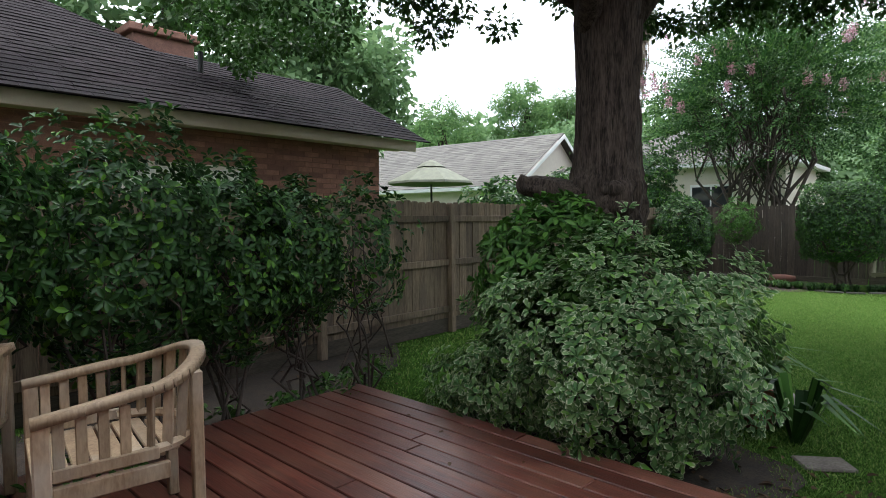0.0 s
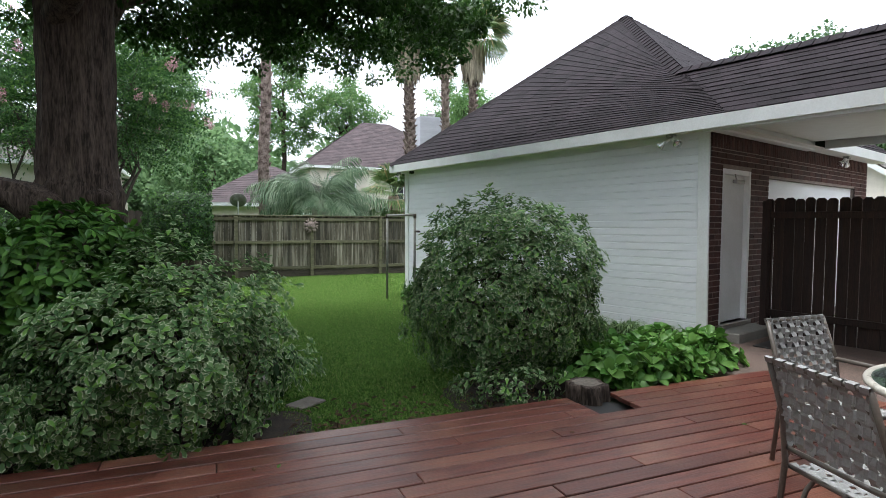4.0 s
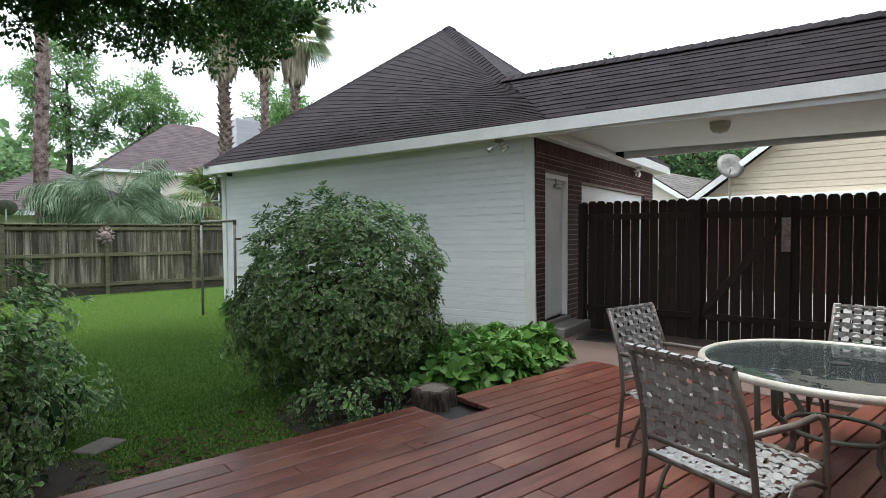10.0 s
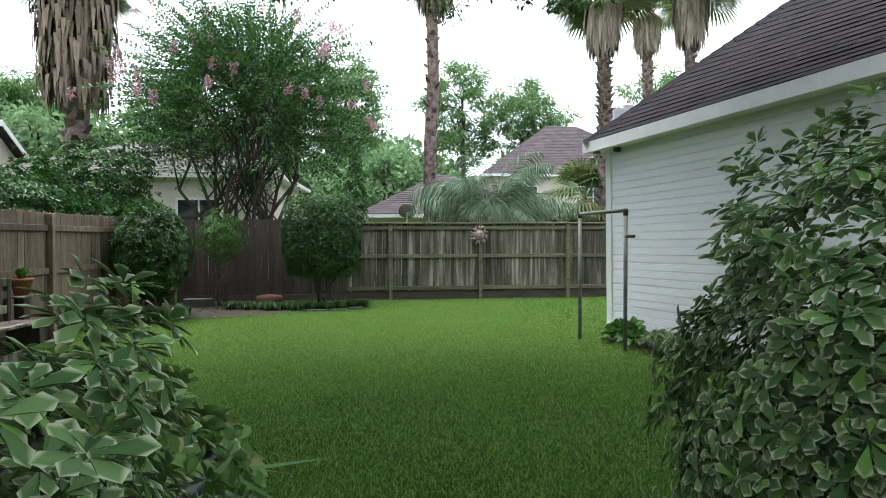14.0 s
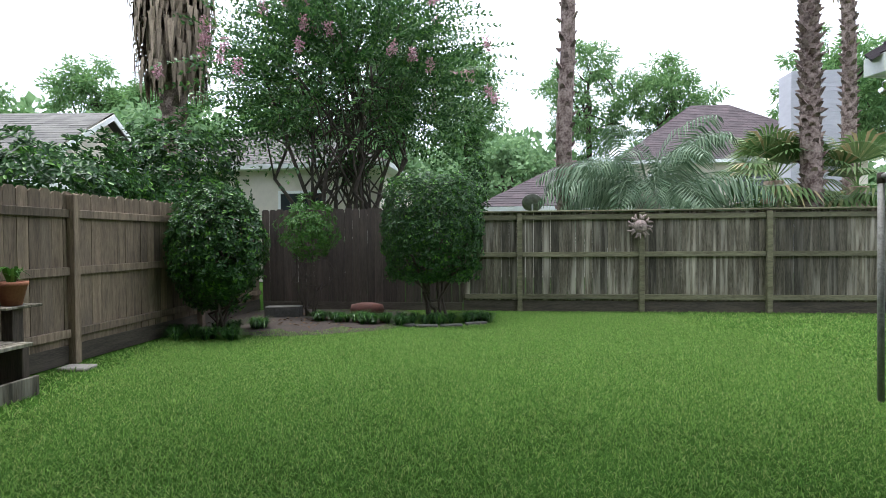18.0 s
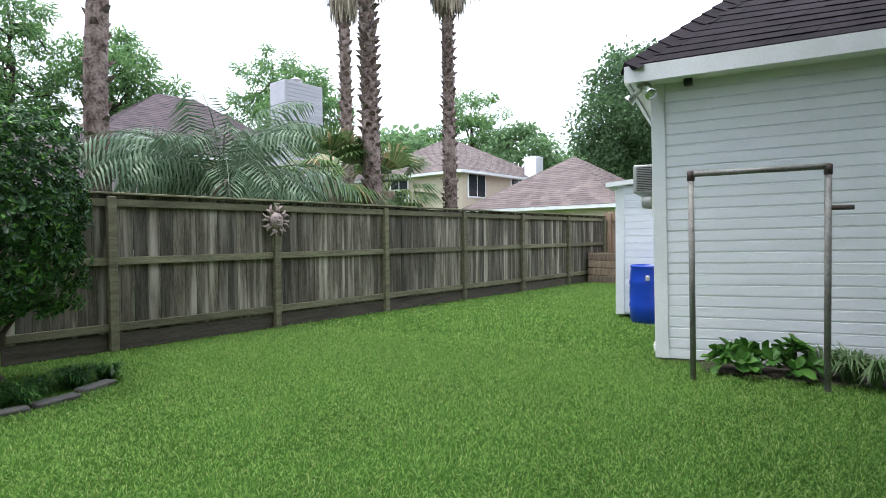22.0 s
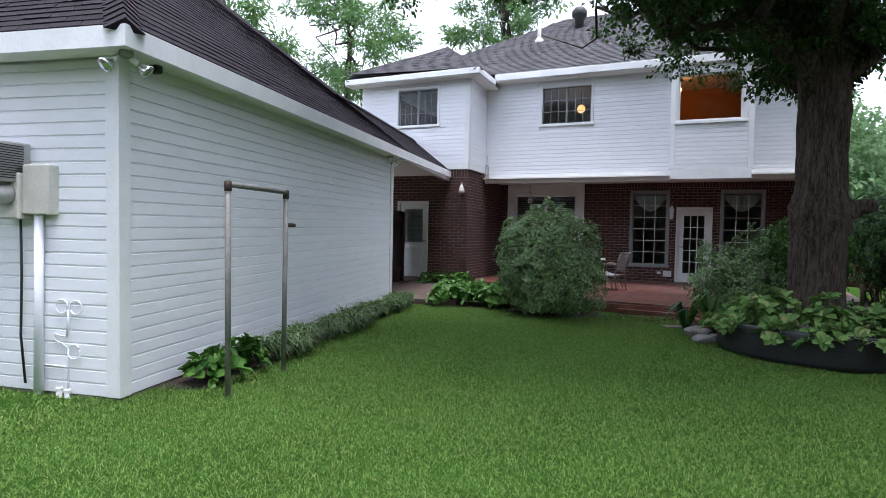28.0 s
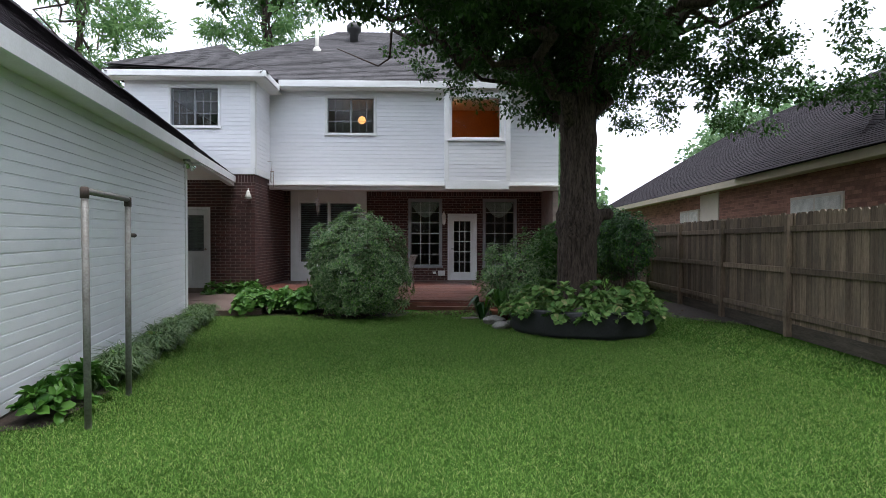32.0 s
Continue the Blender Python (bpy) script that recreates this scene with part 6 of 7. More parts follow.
# ---- deck furniture ----
def patio_chair(m):
    """An aluminium-tube armchair with woven straps; its front looks along local +y."""
    c = thing("patio_chair", m, "taupe metal patio armchair with woven grey straps", "chair", "chairs round the glass table")
    w, sh = 0.27, 0.40
    for s in (-1, 1):
        x = s * w
        part("front_leg", Mesh().tube([(x * 1.02, 0.26, 0.0), (x, 0.25, sh), (x, 0.25, 0.54), (x, 0.22, 0.60), (x, 0.16, 0.615)], 0.014, 8), M_tube, c, "", None, True)
        part("back_leg", Mesh().tube([(x, -0.26, 0.0), (x, -0.22, sh - 0.03), (x * 0.97, -0.25, 0.6), (x * 0.93, -0.34, 0.86)], 0.014, 8), M_tube, c, "", None, True)
        part("arm", Mesh().tube([(x, 0.17, 0.613), (x, 0.0, 0.60), (x * 0.97, -0.25, 0.60)], 0.015, 8), M_tube, c, "", None, True)
        part("brace", Mesh().tube([(x, 0.25, 0.30), (x, 0.14, 0.345), (x, 0.02, 0.35), (x, -0.1, 0.22), (x, -0.18, 0.02)], 0.012, 8), M_tube, c, "", None, True)
    for nm, k, y, z in (("seat_bar", 1, 0.23, sh), ("seat_bar", 1, -0.2, sh - 0.05), ("back_bar", 0.93, -0.34, 0.86), ("back_bar", 1, -0.22, 0.44)):
        part(nm, Mesh().tube([(-w * k, y, z), (w * k, y, z)], 0.0125, 6), M_tube, c, "", None, True)
    sag = lambda u: -0.035 * math.sin(math.pi * u)
    n = 9
    for i in range(n):
        x = -w + 0.03 + (2 * w - 0.06) * i / (n - 1)
        g = Mesh()
        q = [(0.24 - 0.45 * k / 16, sh + 0.008 + sag(k / 16) - 0.05 * k / 16 + 0.006 * (1 if (k + i) % 2 else -1)) for k in range(17)]
        for (y0, z0), (y1, z1) in zip(q, q[1:]):
            g.face((x - 0.021, y0, z0), (x + 0.021, y0, z0), (x + 0.021, y1, z1), (x - 0.021, y1, z1))
        part("seat_strap", g, M_strap, c)
        g = Mesh()
        q = [(-0.225 - 0.115 * (k / 14) ** 1.3 + 0.006 * (1 if (k + i) % 2 else -1), 0.46 + 0.42 * k / 14) for k in range(15)] + [(-0.36, 0.875), (-0.352, 0.85)]
        for (y0, z0), (y1, z1) in zip(q, q[1:]):
            g.face((x - 0.021, y0, z0), (x + 0.021, y0, z0), (x + 0.021, y1, z1), (x - 0.021, y1, z1))
        part("back_strap", g, M_strap, c)
    for k in range(8):
        u = (k + 0.5) / 8
        y, z = 0.24 - 0.45 * u, sh + 0.008 + sag(u) - 0.05 * u
        g = Mesh()
        q = [(-w + 2 * w * i / 18, z + 0.006 * (1 if (k + i) % 2 else -1)) for i in range(19)]
        for (x0, z0), (x1, z1) in zip(q, q[1:]):
            g.face((x0, y - 0.021, z0), (x1, y - 0.021, z1), (x1, y + 0.021, z1), (x0, y + 0.021, z0))
        part("seat_strap", g, M_strap, c)
        if k < 7:
            u = (k + 0.6) / 7
            y, z = -0.225 - 0.115 * u ** 1.3, 0.46 + 0.42 * u
            g = Mesh()
            q = [(-w * 0.95 + 1.9 * w * i / 18, y + 0.006 * (1 if (k + i) % 2 else -1)) for i in range(19)]
            for (x0, y0), (x1, y1) in zip(q, q[1:]):
                g.face((x0, y0, z - 0.02), (x1, y1, z - 0.02), (x1, y1, z + 0.02), (x0, y0, z + 0.02))
            part("back_strap", g, M_strap, c)
    return c


DZ = 0.203


def facing(x, y, tx, ty):
    return pose(x, y, DZ, 0, 0, math.degrees(math.atan2(-(tx - x), ty - y)))


TC = (-3.66, 1.62)
ch = patio_chair(facing(-4.43, 2.03, *TC))
copy_thing(ch, facing(-3.88, 0.95, -3.72, 1.8))
copy_thing(ch, facing(-2.82, 1.45, *TC))
copy_thing(ch, facing(-3.40, 2.45, *TC))
tb = thing("patio_table", pose(*TC, DZ), "round glass-topped patio table with a cream rim", "table")
M_tglass = bpy.data.materials.new("table_glass")
M_tglass.use_nodes = True
_n, _l = M_tglass.node_tree.nodes, M_tglass.node_tree.links
_fr, _tr, _gl, _mx = _n.new("ShaderNodeFresnel"), _n.new("ShaderNodeBsdfTransparent"), _n.new("ShaderNodeBsdfGlossy"), _n.new("ShaderNodeMixShader")
_fr.inputs["IOR"].default_value = 1.6
_tr.inputs[0].default_value = (0.50, 0.58, 0.57, 1)
_gl.inputs["Roughness"].default_value = 0.03
_tn, _tb2 = _n.new("ShaderNodeTexNoise"), _n.new("ShaderNodeBump")
_tn.inputs["Scale"].default_value = 6
_tb2.inputs["Strength"].default_value, _tb2.inputs["Distance"].default_value = 0.25, 0.01
_l.new(_tn.outputs[0], _tb2.inputs["Height"])
_l.new(_tb2.outputs[0], _gl.inputs["Normal"])
_l.new(_fr.outputs[0], _mx.inputs[0])
_l.new(_tr.outputs[0], _mx.inputs[1])
_l.new(_gl.outputs[0], _mx.inputs[2])
_df, _m2 = _n.new("ShaderNodeBsdfDiffuse"), _n.new("ShaderNodeMixShader")
_df.inputs[0].default_value = (0.42, 0.47, 0.47, 1)
_m2.inputs[0].default_value = 0.05
_l.new(_mx.outputs[0], _m2.inputs[1])
_l.new(_df.outputs[0], _m2.inputs[2])
_l.new(_m2.outputs[0], _n["Material Output"].inputs[0])
part("glass_top", Mesh().lathe([(0.03, 0.690), (0.635, 0.690), (0.635, 0.697), (0.03, 0.697)], 56), M_tglass, tb)
part("umbrella_ring", Mesh().lathe([(0.025, 0.685), (0.045, 0.685), (0.045, 0.703), (0.025, 0.703)], 20), M_dark, tb)
tor = Mesh()
tor.tube([(0.645 * math.cos(a), 0.645 * math.sin(a), 0.685) for a in [2 * math.pi * i / 56 for i in range(57)]], 0.021, 10, False)
part("rim", tor, M_rim, tb, "", None, True)
tor = Mesh()
tor.tube([(0.24 * math.cos(a), 0.24 * math.sin(a), 0.36) for a in [2 * math.pi * i / 36 for i in range(37)]], 0.013, 8, False)
part("leg_ring", tor, M_tube, tb, "", None, True)
foot = Mesh().box(-0.035, -0.035, 0.0, 0.035, 0.035, 0.006).data("foot_tile", M_white)
for k in range(4):
    m = pose(0, 0, 0, 0, 0, 45 + 90 * k - 6)
    part("leg", Mesh().tube([(0.36, 0, 0.67), (0.35, 0, 0.45), (0.25, 0, 0.36), (0.25, 0, 0.28), (0.33, 0, 0.18), (0.38, 0, 0.1), (0.47, 0, 0.008)], 0.016, 8), M_tube, tb, "", m, True)
    part("leg", Mesh().tube([(0.45, 0, 0.67), (0.44, 0, 0.35), (0.40, 0, 0.18)], 0.015, 8), M_tube, tb, "", m, True)
    part("foot_tile", foot, None, tb, "white foot tile", m @ pose(0.47, 0, 0.0))


def teak_chair(m):
    """A round-backed slatted armchair; its front looks along local +y."""
    c = thing("teak_chair", m, "weathered teak armchair with a curved slatted back", "chair", "teak chairs on the deck")
    rail = []
    for i in range(25):
        a = math.pi + math.pi * i / 24
        rail.append((0.31 * math.cos(a) * 1.02, -0.10 + 0.30 * math.sin(a), 0.70 + 0.10 * (math.sin(math.pi * i / 24)) ** 2))
    rail = [(-0.335, 0.27, 0.655), (-0.33, 0.1, 0.675)] + rail + [(0.33, 0.1, 0.675), (0.335, 0.27, 0.655)]
    g = Mesh()
    for (p, q) in zip(rail, rail[1:]):
        d = Vector(q) - Vector(p)
        s = d.cross(Vector((0, 0, 1))).normalized() * 0.036
        u = Vector((0, 0, 0.022))
        k = len(g.v)
        for e in (p, q):
            e = Vector(e)
            g.v += [tuple(e - s - u * 0.6), tuple(e + s - u * 0.6), tuple(e + s * 0.8 + u), tuple(e - s * 0.8 + u)]
        g.f += [(k, k + 1, k + 5, k + 4), (k + 1, k + 2, k + 6, k + 5), (k + 2, k + 3, k + 7, k + 6), (k + 3, k, k + 4, k + 7)]
    k = len(g.v)
    g.f += [(3, 2, 1, 0), (k - 4, k - 3, k - 2, k - 1)]
    part("arm_rail", g, M_teak, c, "thick rounded arm and back rail", None, True)
    for s in (-1, 1):
        part("front_leg", Mesh().box(s * 0.33 - 0.03, 0.21, 0, s * 0.33 + 0.03, 0.27, 0.65, 0.006), M_teak, c)
        part("back_leg", Mesh().box(s * 0.24 - 0.025, -0.36, 0, s * 0.24 + 0.025, -0.31, 0.74, 0.006), M_teak, c)
        part("side_rail", Mesh().box(s * 0.33 - 0.016, -0.2, 0.33, s * 0.33 + 0.016, 0.21, 0.40, 0.004).box(s * 0.33 - 0.014, -0.16, 0.42, s * 0.33 + 0.014, 0.21, 0.47, 0.004), M_teak, c)
    low = []
    for i in range(17):
        a = math.pi + math.pi * i / 16
        low.append((0.30 * math.cos(a), -0.10 + 0.27 * math.sin(a), 0.445))
    g = Mesh()
    g.tube(low, 0.022, 6)
    part("lower_rail", g, M_teak, c)
    allp = rail[1:-1]
    for i in range(1, 24, 2):
        p = Vector(allp[i + 1])
        a = math.pi + math.pi * (i) / 24
        b = Vector((0.30 * math.cos(a), -0.10 + 0.27 * math.sin(a), 0.44))
        d = (p - b)
        m_ = Matrix.Translation(b) @ d.to_track_quat("Z", "Y").to_matrix().to_4x4()
        ang = math.atan2(b.y + 0.1, b.x)
        part("back_slat", Mesh().box(-0.008, -0.021, 0, 0.008, 0.021, d.length, 0.003), M_teak, c, "", m_ @ pose(0, 0, 0, 0, 0, math.degrees(ang)))
    for s in (-1, 1):
        for k in range(4):
            y = -0.04 + 0.075 * k
            part("side_slat", Mesh().box(s * 0.325 - 0.008, y - 0.02, 0.46, s * 0.325 + 0.008, y + 0.02, 0.665, 0.003), M_teak, c)
    for k in range(8):
        y = 0.24 - 0.068 * k
        hw = 0.30 if k < 5 else 0.30 * math.sqrt(max(0.05, 1 - ((k - 4) / 4.6) ** 2))
        part("seat_slat", Mesh().box(-hw, y - 0.028, 0.40, hw, y + 0.028, 0.42, 0.004), M_teak, c)
    part("apron", Mesh().box(-0.30, 0.225, 0.31, 0.30, 0.255, 0.395, 0.004), M_teak, c)
    return c


tk = teak_chair(pose(-8.18, 3.31, DZ, 0, 0, 156))
copy_thing(tk, pose(-9.05, 2.92, DZ, 0, 0, 140))

# ---- small things in the yard ----
st = thing("tree_stump", pose(-3.32, 4.40, 0), "weathered cut tree stump set in the deck edge", "stump")
part("stump_bark", Mesh().lathe([(0.25, 0), (0.2, 0.05), (0.185, 0.1), (0.178, 0.16), (0.172, 0.22), (0.17, 0.27), (0.155, 0.278)], 60, wob=0.3), M_bark, st, "", None, True)
part("cut_face", Mesh().lathe([(0.154, 0.277), (0.02, 0.281)], 30, wob=0.3), M_cut, st)


def paver(x, y, rz, w=0.36, d=0.30, h=0.03, label="square concrete stepping stone sunk in the lawn", material=None):
    return tagged(part("stepping_stone", Mesh().box(-w / 2, -d / 2, -0.01, w / 2, d / 2, h, 0.012), material or M_concrete, None, "", pose(x, y, 0.004, 0, 0, rz)), label, "paver")


paver(-5.17, 6.13, 20, 0.32, 0.22, 0.010, material=M_slab)
paver(-7.75, 14.0, -12, 0.3, 0.22, label="flat pale stone by the fence post")


def rock(x, y, r, label, seed, sz=0.5):
    bm = bmesh.new()
    bmesh.ops.create_icosphere(bm, subdivisions=3, radius=r)
    for v in bm.verts:
        q = 1 + 0.28 * noise.noise(v.co * 2.2 / r * 0.5 + Vector((seed, 0, 0))) + 0.08 * noise.noise(v.co * 9)
        v.co = Vector((v.co.x * q, v.co.y * q * 0.8, v.co.z * q * sz))
    me = bpy.data.meshes.new("rock")
    bm.to_mesh(me)
    bm.free()
    me.materials.append(M_stone)
    return tagged(part("rock", me, None, None, "", pose(x, y, r * sz * 0.6)), label, "rock")


rock(-5.38, 6.95, 0.2, "grey flat-topped stone beside the shrub", 1)
rock(-5.35, 7.45, 0.15, "rough grey stone by the planter", 2)
rock(-5.55, 7.2, 0.12, "small grey stone by the planter", 3)
pt = thing("flower_pot", pose(-5.55, 6.75, 0), "terracotta pot with strap leaves", "pot")
part("pot", Mesh().lathe([(0.12, 0), (0.16, 0.2), (0.18, 0.2), (0.18, 0.25), (0.15, 0.25), (0.13, 0.06)], 24), M_terra, pt, "", None, True)
strap_plant("potted_iris", pose(-5.55, 6.75, 0.22), [(0, 0, 0.5)], "green strap leaves growing in a pot", R, L_mid, 0.6, 0.02, 60)

# steel pipe frame in the lawn
pf = thing("pipe_frame", pose(0, 0, 0), "weathered steel pipe frame standing by the garage", "pipe frame")
PA, PB = (-0.755, 11.62), (-0.742, 10.62)
part("upright_pipe", Mesh().tube([(PA[0] - 0.01, PA[1] - 0.02, -0.1), (*PA, 1.79)], 0.025, 12), M_pipe, pf, "", None, True)
part("upright_pipe", Mesh().tube([(PB[0], PB[1], -0.1), (*PB, 1.80)], 0.025, 12), M_pipe, pf, "", None, True)
part("cross_pipe", Mesh().tube([(*PA, 1.79), (*PB, 1.80)], 0.025, 12), M_pipe, pf, "", None, True)
for p in (PA, PB):
    part("elbow", Mesh().lathe([(0.02, -0.06), (0.031, -0.056), (0.031, 0.022), (0.02, 0.03)], 12, (*p, 1.79)), M_iron_dark, pf, "rusty elbow joint", None, True)
part("stub_pipe", Mesh().tube([(PB[0], PB[1] - 0.02, 1.47), (PB[0] - 0.005, PB[1] - 0.17, 1.47)], 0.02, 10), M_iron_dark, pf, "short rusty stub")

# sun ornament on the fence
so = thing("sun_ornament", LOT @ pose(-0.01, -0.11, 1.52) @ Matrix.Scale(1.15, 4), "rusted iron sun face hung on the fence post", "wall ornament")
part("sun_disc", Mesh().lathe([(0.02, 0.05), (0.075, 0.038), (0.10, 0.012), (0.108, 0.0), (0.10, -0.01)], 28), M_rust, so, "", pose(0, 0, 0, 90, 0, 0), True)
for i in range(16):
    a = 2 * math.pi * i / 16
    o, s = Vector((math.cos(a), 0, math.sin(a))), Vector((-math.sin(a), 0, math.cos(a)))
    b = 0.03 if i % 2 else -0.02
    g = Mesh().tube([tuple(o * 0.105), tuple(o * 0.14 + s * b * 0.6), tuple(o * 0.175 + s * b * 0.2), tuple(o * (0.205 if i % 2 else 0.185) - s * b * 0.6)], [0.02, 0.021, 0.015, 0.003], 6)
    part("ray", g, M_rust, so, "", None, True)
g = Mesh().tube([(0, -0.05, 0.02), (0, -0.062, -0.015)], [0.008, 0.014], 6)
for s in (-1, 1):
    g.tube([(s * 0.055, -0.04, 0.035), (s * 0.035, -0.05, 0.045), (s * 0.015, -0.045, 0.035)], 0.006, 5)
g.tube([(-0.035, -0.042, -0.045), (0, -0.052, -0.05), (0.035, -0.042, -0.045)], 0.007, 5)
part("relief", g, M_rust, so, "", None, True)

# garage end: barrel, shed, air conditioner, meter
br = thing("barrel", pose(2.55, 12.30, 0) @ Matrix.Scale(0.94, 4), "bright blue plastic drum beside the garage", "barrel")
part("drum", Mesh().lathe([(0.26, 0), (0.285, 0.02), (0.295, 0.2), (0.305, 0.28), (0.297, 0.31), (0.30, 0.45), (0.297, 0.58), (0.305, 0.61), (0.295, 0.66), (0.28, 0.84), (0.288, 0.86), (0.288, 0.885), (0.27, 0.885), (0.262, 0.5), (0.25, 0.05)], 36), M_blue, br, "", None, True)
part("lug", Mesh().box(-0.32, -0.03, 0.66, -0.28, 0.03, 0.74, 0.01).box(0.28, -0.03, 0.62, 0.31, 0.03, 0.84, 0.008), M_grey, br)
sx, sy0, sy1 = 2.9, GN + 0.02, 12.80
sd = thing("lean_to_shed", pose(0, 0, 0), "white lap-sided lean-to shed against the garage", "shed")
sm = wallm((sx, sy1), (sx, sy0))
w_ = part("side_wall", solid(sy1 - sy0, 0.05, 2.02, 0.08), M_paint, sd, "", sm)
lap_siding(w_, sy1 - sy0, 0.08, 2.0)
w_ = part("front_wall", solid(1.0, 0.05, 1.96, 0.08), M_paint, sd, "", wallm((sx + 1.0, sy1), (sx, sy1)))
lap_siding(w_, 1.0, 0.08, 1.94)
part("back_wall", Mesh().box(sx + 0.9, sy0, 0.05, sx + 1.0, sy1 - 0.09, 1.96), M_paint, sd)
part("corner_board", Mesh().box(sx - 0.03, sy1 - 0.10, 0.05, sx - 0.0, sy1 + 0.03, 1.98, 0.004).box(sx - 0.03, sy0, 0.05, sx, sy0 + 0.09, 2.06, 0.004), M_trim, sd)
g = Mesh()
g.prism([(sx - 0.12, sy0), (sx + 1.1, sy0), (sx + 1.1, sy1 + 0.16), (sx - 0.12, sy1 + 0.16)], lambda x, y: 2.09 - 0.09 * (y - sy0), lambda x, y: 2.16 - 0.09 * (y - sy0))
part("shed_roof", g, M_trim, sd)
ac = thing("air_conditioner", pose(1.22, GN, 1.76), "grey window air conditioner in the garage wall", "air conditioner")
part("case", Mesh().box(-0.34, 0.0, 0.0, 0.34, 0.36, 0.33, 0.012), M_grey, ac)
lv = Mesh().box(0, 0, 0, 0.008, 0.24, 0.008).data("louvre", M_dark)
for s in (-1, 1):
    for k in range(14):
        part("louvre", lv, None, ac, "", pose(s * 0.342 - 0.004, 0.08, 0.03 + k * 0.02))
for k in range(16):
    part("louvre", Mesh().box(-0.26 + k * 0.033, 0.357, 0.05, -0.25 + k * 0.033, 0.364, 0.31), M_dark, ac)
mt = thing("electric_meter", pose(0.76, GN, 1.48), "cream electric meter box with glass dial", "meter")
part("box", Mesh().box(-0.17, 0.0, 0.02, 0.09, 0.12, 0.43, 0.01).box(0.09, 0.0, -0.02, 0.30, 0.15, 0.36, 0.012), M_cream, mt)
part("dial", Mesh().lathe([(0.085, 0), (0.085, 0.03), (0.078, 0.1), (0.06, 0.12), (0.01, 0.125)], 24), M_grey, mt, "round glass meter dial", pose(0.2, 0.15, 0.18, -90, 0, 0), True)
part("conduit", Mesh().tube([(-0.02, 0.06, 0.02), (-0.02, 0.06, -1.48)], 0.035, 12), M_paint, mt, "white conduit pipe", None, True)
part("cable", Mesh().tube([(0.17, 0.06, 0.0), (0.17, 0.05, -0.5), (0.165, 0.06, -1.0), (0.14, 0.04, -1.4)], 0.010, 6), M_dark, mt, "black cable", None, True)
# white cable hanging in loops on the end wall
tr_ = thing("wire_trellis", pose(0.47, GN + 0.035, 0.0), "looped white cable on the garage wall", "ornament")
ring_pts = lambda cx, cz, r, a0, a1: [(cx + r * math.cos(a), 0, cz + r * math.sin(a)) for a in [a0 + (a1 - a0) * k / 20 for k in range(21)]]
g = Mesh().tube([(0.0, 0, 0.02), (0.0, 0, 0.30), (-0.005, 0, 0.40)] , 0.006, 6).tube([(0.01, 0, 0.50), (0.0, 0, 0.62), (0.0, 0, 0.72)], 0.009, 6)
g.tube(ring_pts(0.065, 0.745, 0.058, -2.6, 3.4), 0.007, 6).tube(ring_pts(-0.075, 0.742, 0.058, 5.8, -0.3), 0.007, 6)
g.tube(ring_pts(-0.055, 0.375, 0.062, 2.8, 8.9), 0.007, 6).tube([(-0.005, 0, 0.40), (0.06, 0, 0.44), (0.12, 0, 0.455), (0.155, 0, 0.49), (0.13, 0, 0.515), (0.06, 0, 0.50), (0.01, 0, 0.50)], 0.006, 6)
g.tube([(0.02, 0, 0.245), (0.14, 0, 0.25), (0.30, 0, 0.25)], 0.006, 6)
part("scroll", g, M_paint, tr_, "", None, True)


M_chrome = mat("silvered_bulb", (0.75, 0.76, 0.76), (0.66, 0.67, 0.67), 0.18, 0.9, bump=0.0)


def floodlight(m, label="twin floodlight with silvered bulbs under the eave"):
    f = thing("floodlight", m, label, "outdoor lamp")
    part("base_plate", Mesh().box(-0.05, -0.05, -0.045, 0.05, 0.05, 0.0, 0.008), M_grey, f)
    for s in (-1, 1):
        a = pose(s * 0.035, 0, -0.05, 0, s * 128, s * 25)
        part("socket", Mesh().lathe([(0.018, 0.0), (0.026, 0.01), (0.026, 0.07), (0.02, 0.075)], 16), M_white, f, "", a, True)
        part("bulb", Mesh().lathe([(0.02, 0.07), (0.024, 0.085), (0.045, 0.12), (0.058, 0.15), (0.06, 0.16), (0.05, 0.168), (0.01, 0.174)], 20), M_chrome, f, "silvered reflector bulb", a, True)
    return f


floodlight(pose(-0.15, GN + 0.12, eave_z(0, GN + 0.12) - 0.150, 0, 0, 50))
floodlight(pose(-0.13, GS + 0.5, eave_z(0, GS + 0.5) - 0.150, 0, 0, 80), "twin floodlight with silvered bulbs above the garage wall")
floodlight(pose(4.6, GS - 0.15, eave_z(0, GS - 0.15) - 0.150, 0, 0, 0), "twin floodlight with silvered bulbs over the door")
sc = thing("security_camera", pose(-0.04, GN - 0.28, SOF - 0.12), "small black camera under the eave", "camera")
part("housing", Mesh().box(-0.09, -0.04, -0.04, 0.0, 0.04, 0.04, 0.012), M_dark, sc)
part("bracket", Mesh().tube([(-0.04, 0, 0.03), (-0.04, 0, 0.12)], 0.012), M_dark, sc)
cl = thing("ceiling_light", pose(1.0, 2.85, 3.0), "frosted glass ceiling light of the passage", "ceiling light")
part("mount", Mesh().lathe([(0.13, 0), (0.13, -0.025), (0.11, -0.03)], 24), M_cream, cl, "", None, True)
part("glass_shade", Mesh().lathe([(0.125, -0.03), (0.12, -0.08), (0.09, -0.125), (0.03, -0.14), (0.01, -0.15)], 20, wob=0.06), M_cream, cl, "faceted glass shade", None, True)
_b = HOUSE @ pose(0.14, 0.10, 2.66)
wb = thing("wall_bell_lamp", _b, "small cream bell-shaped lamp on the brick corner", "wall lamp")
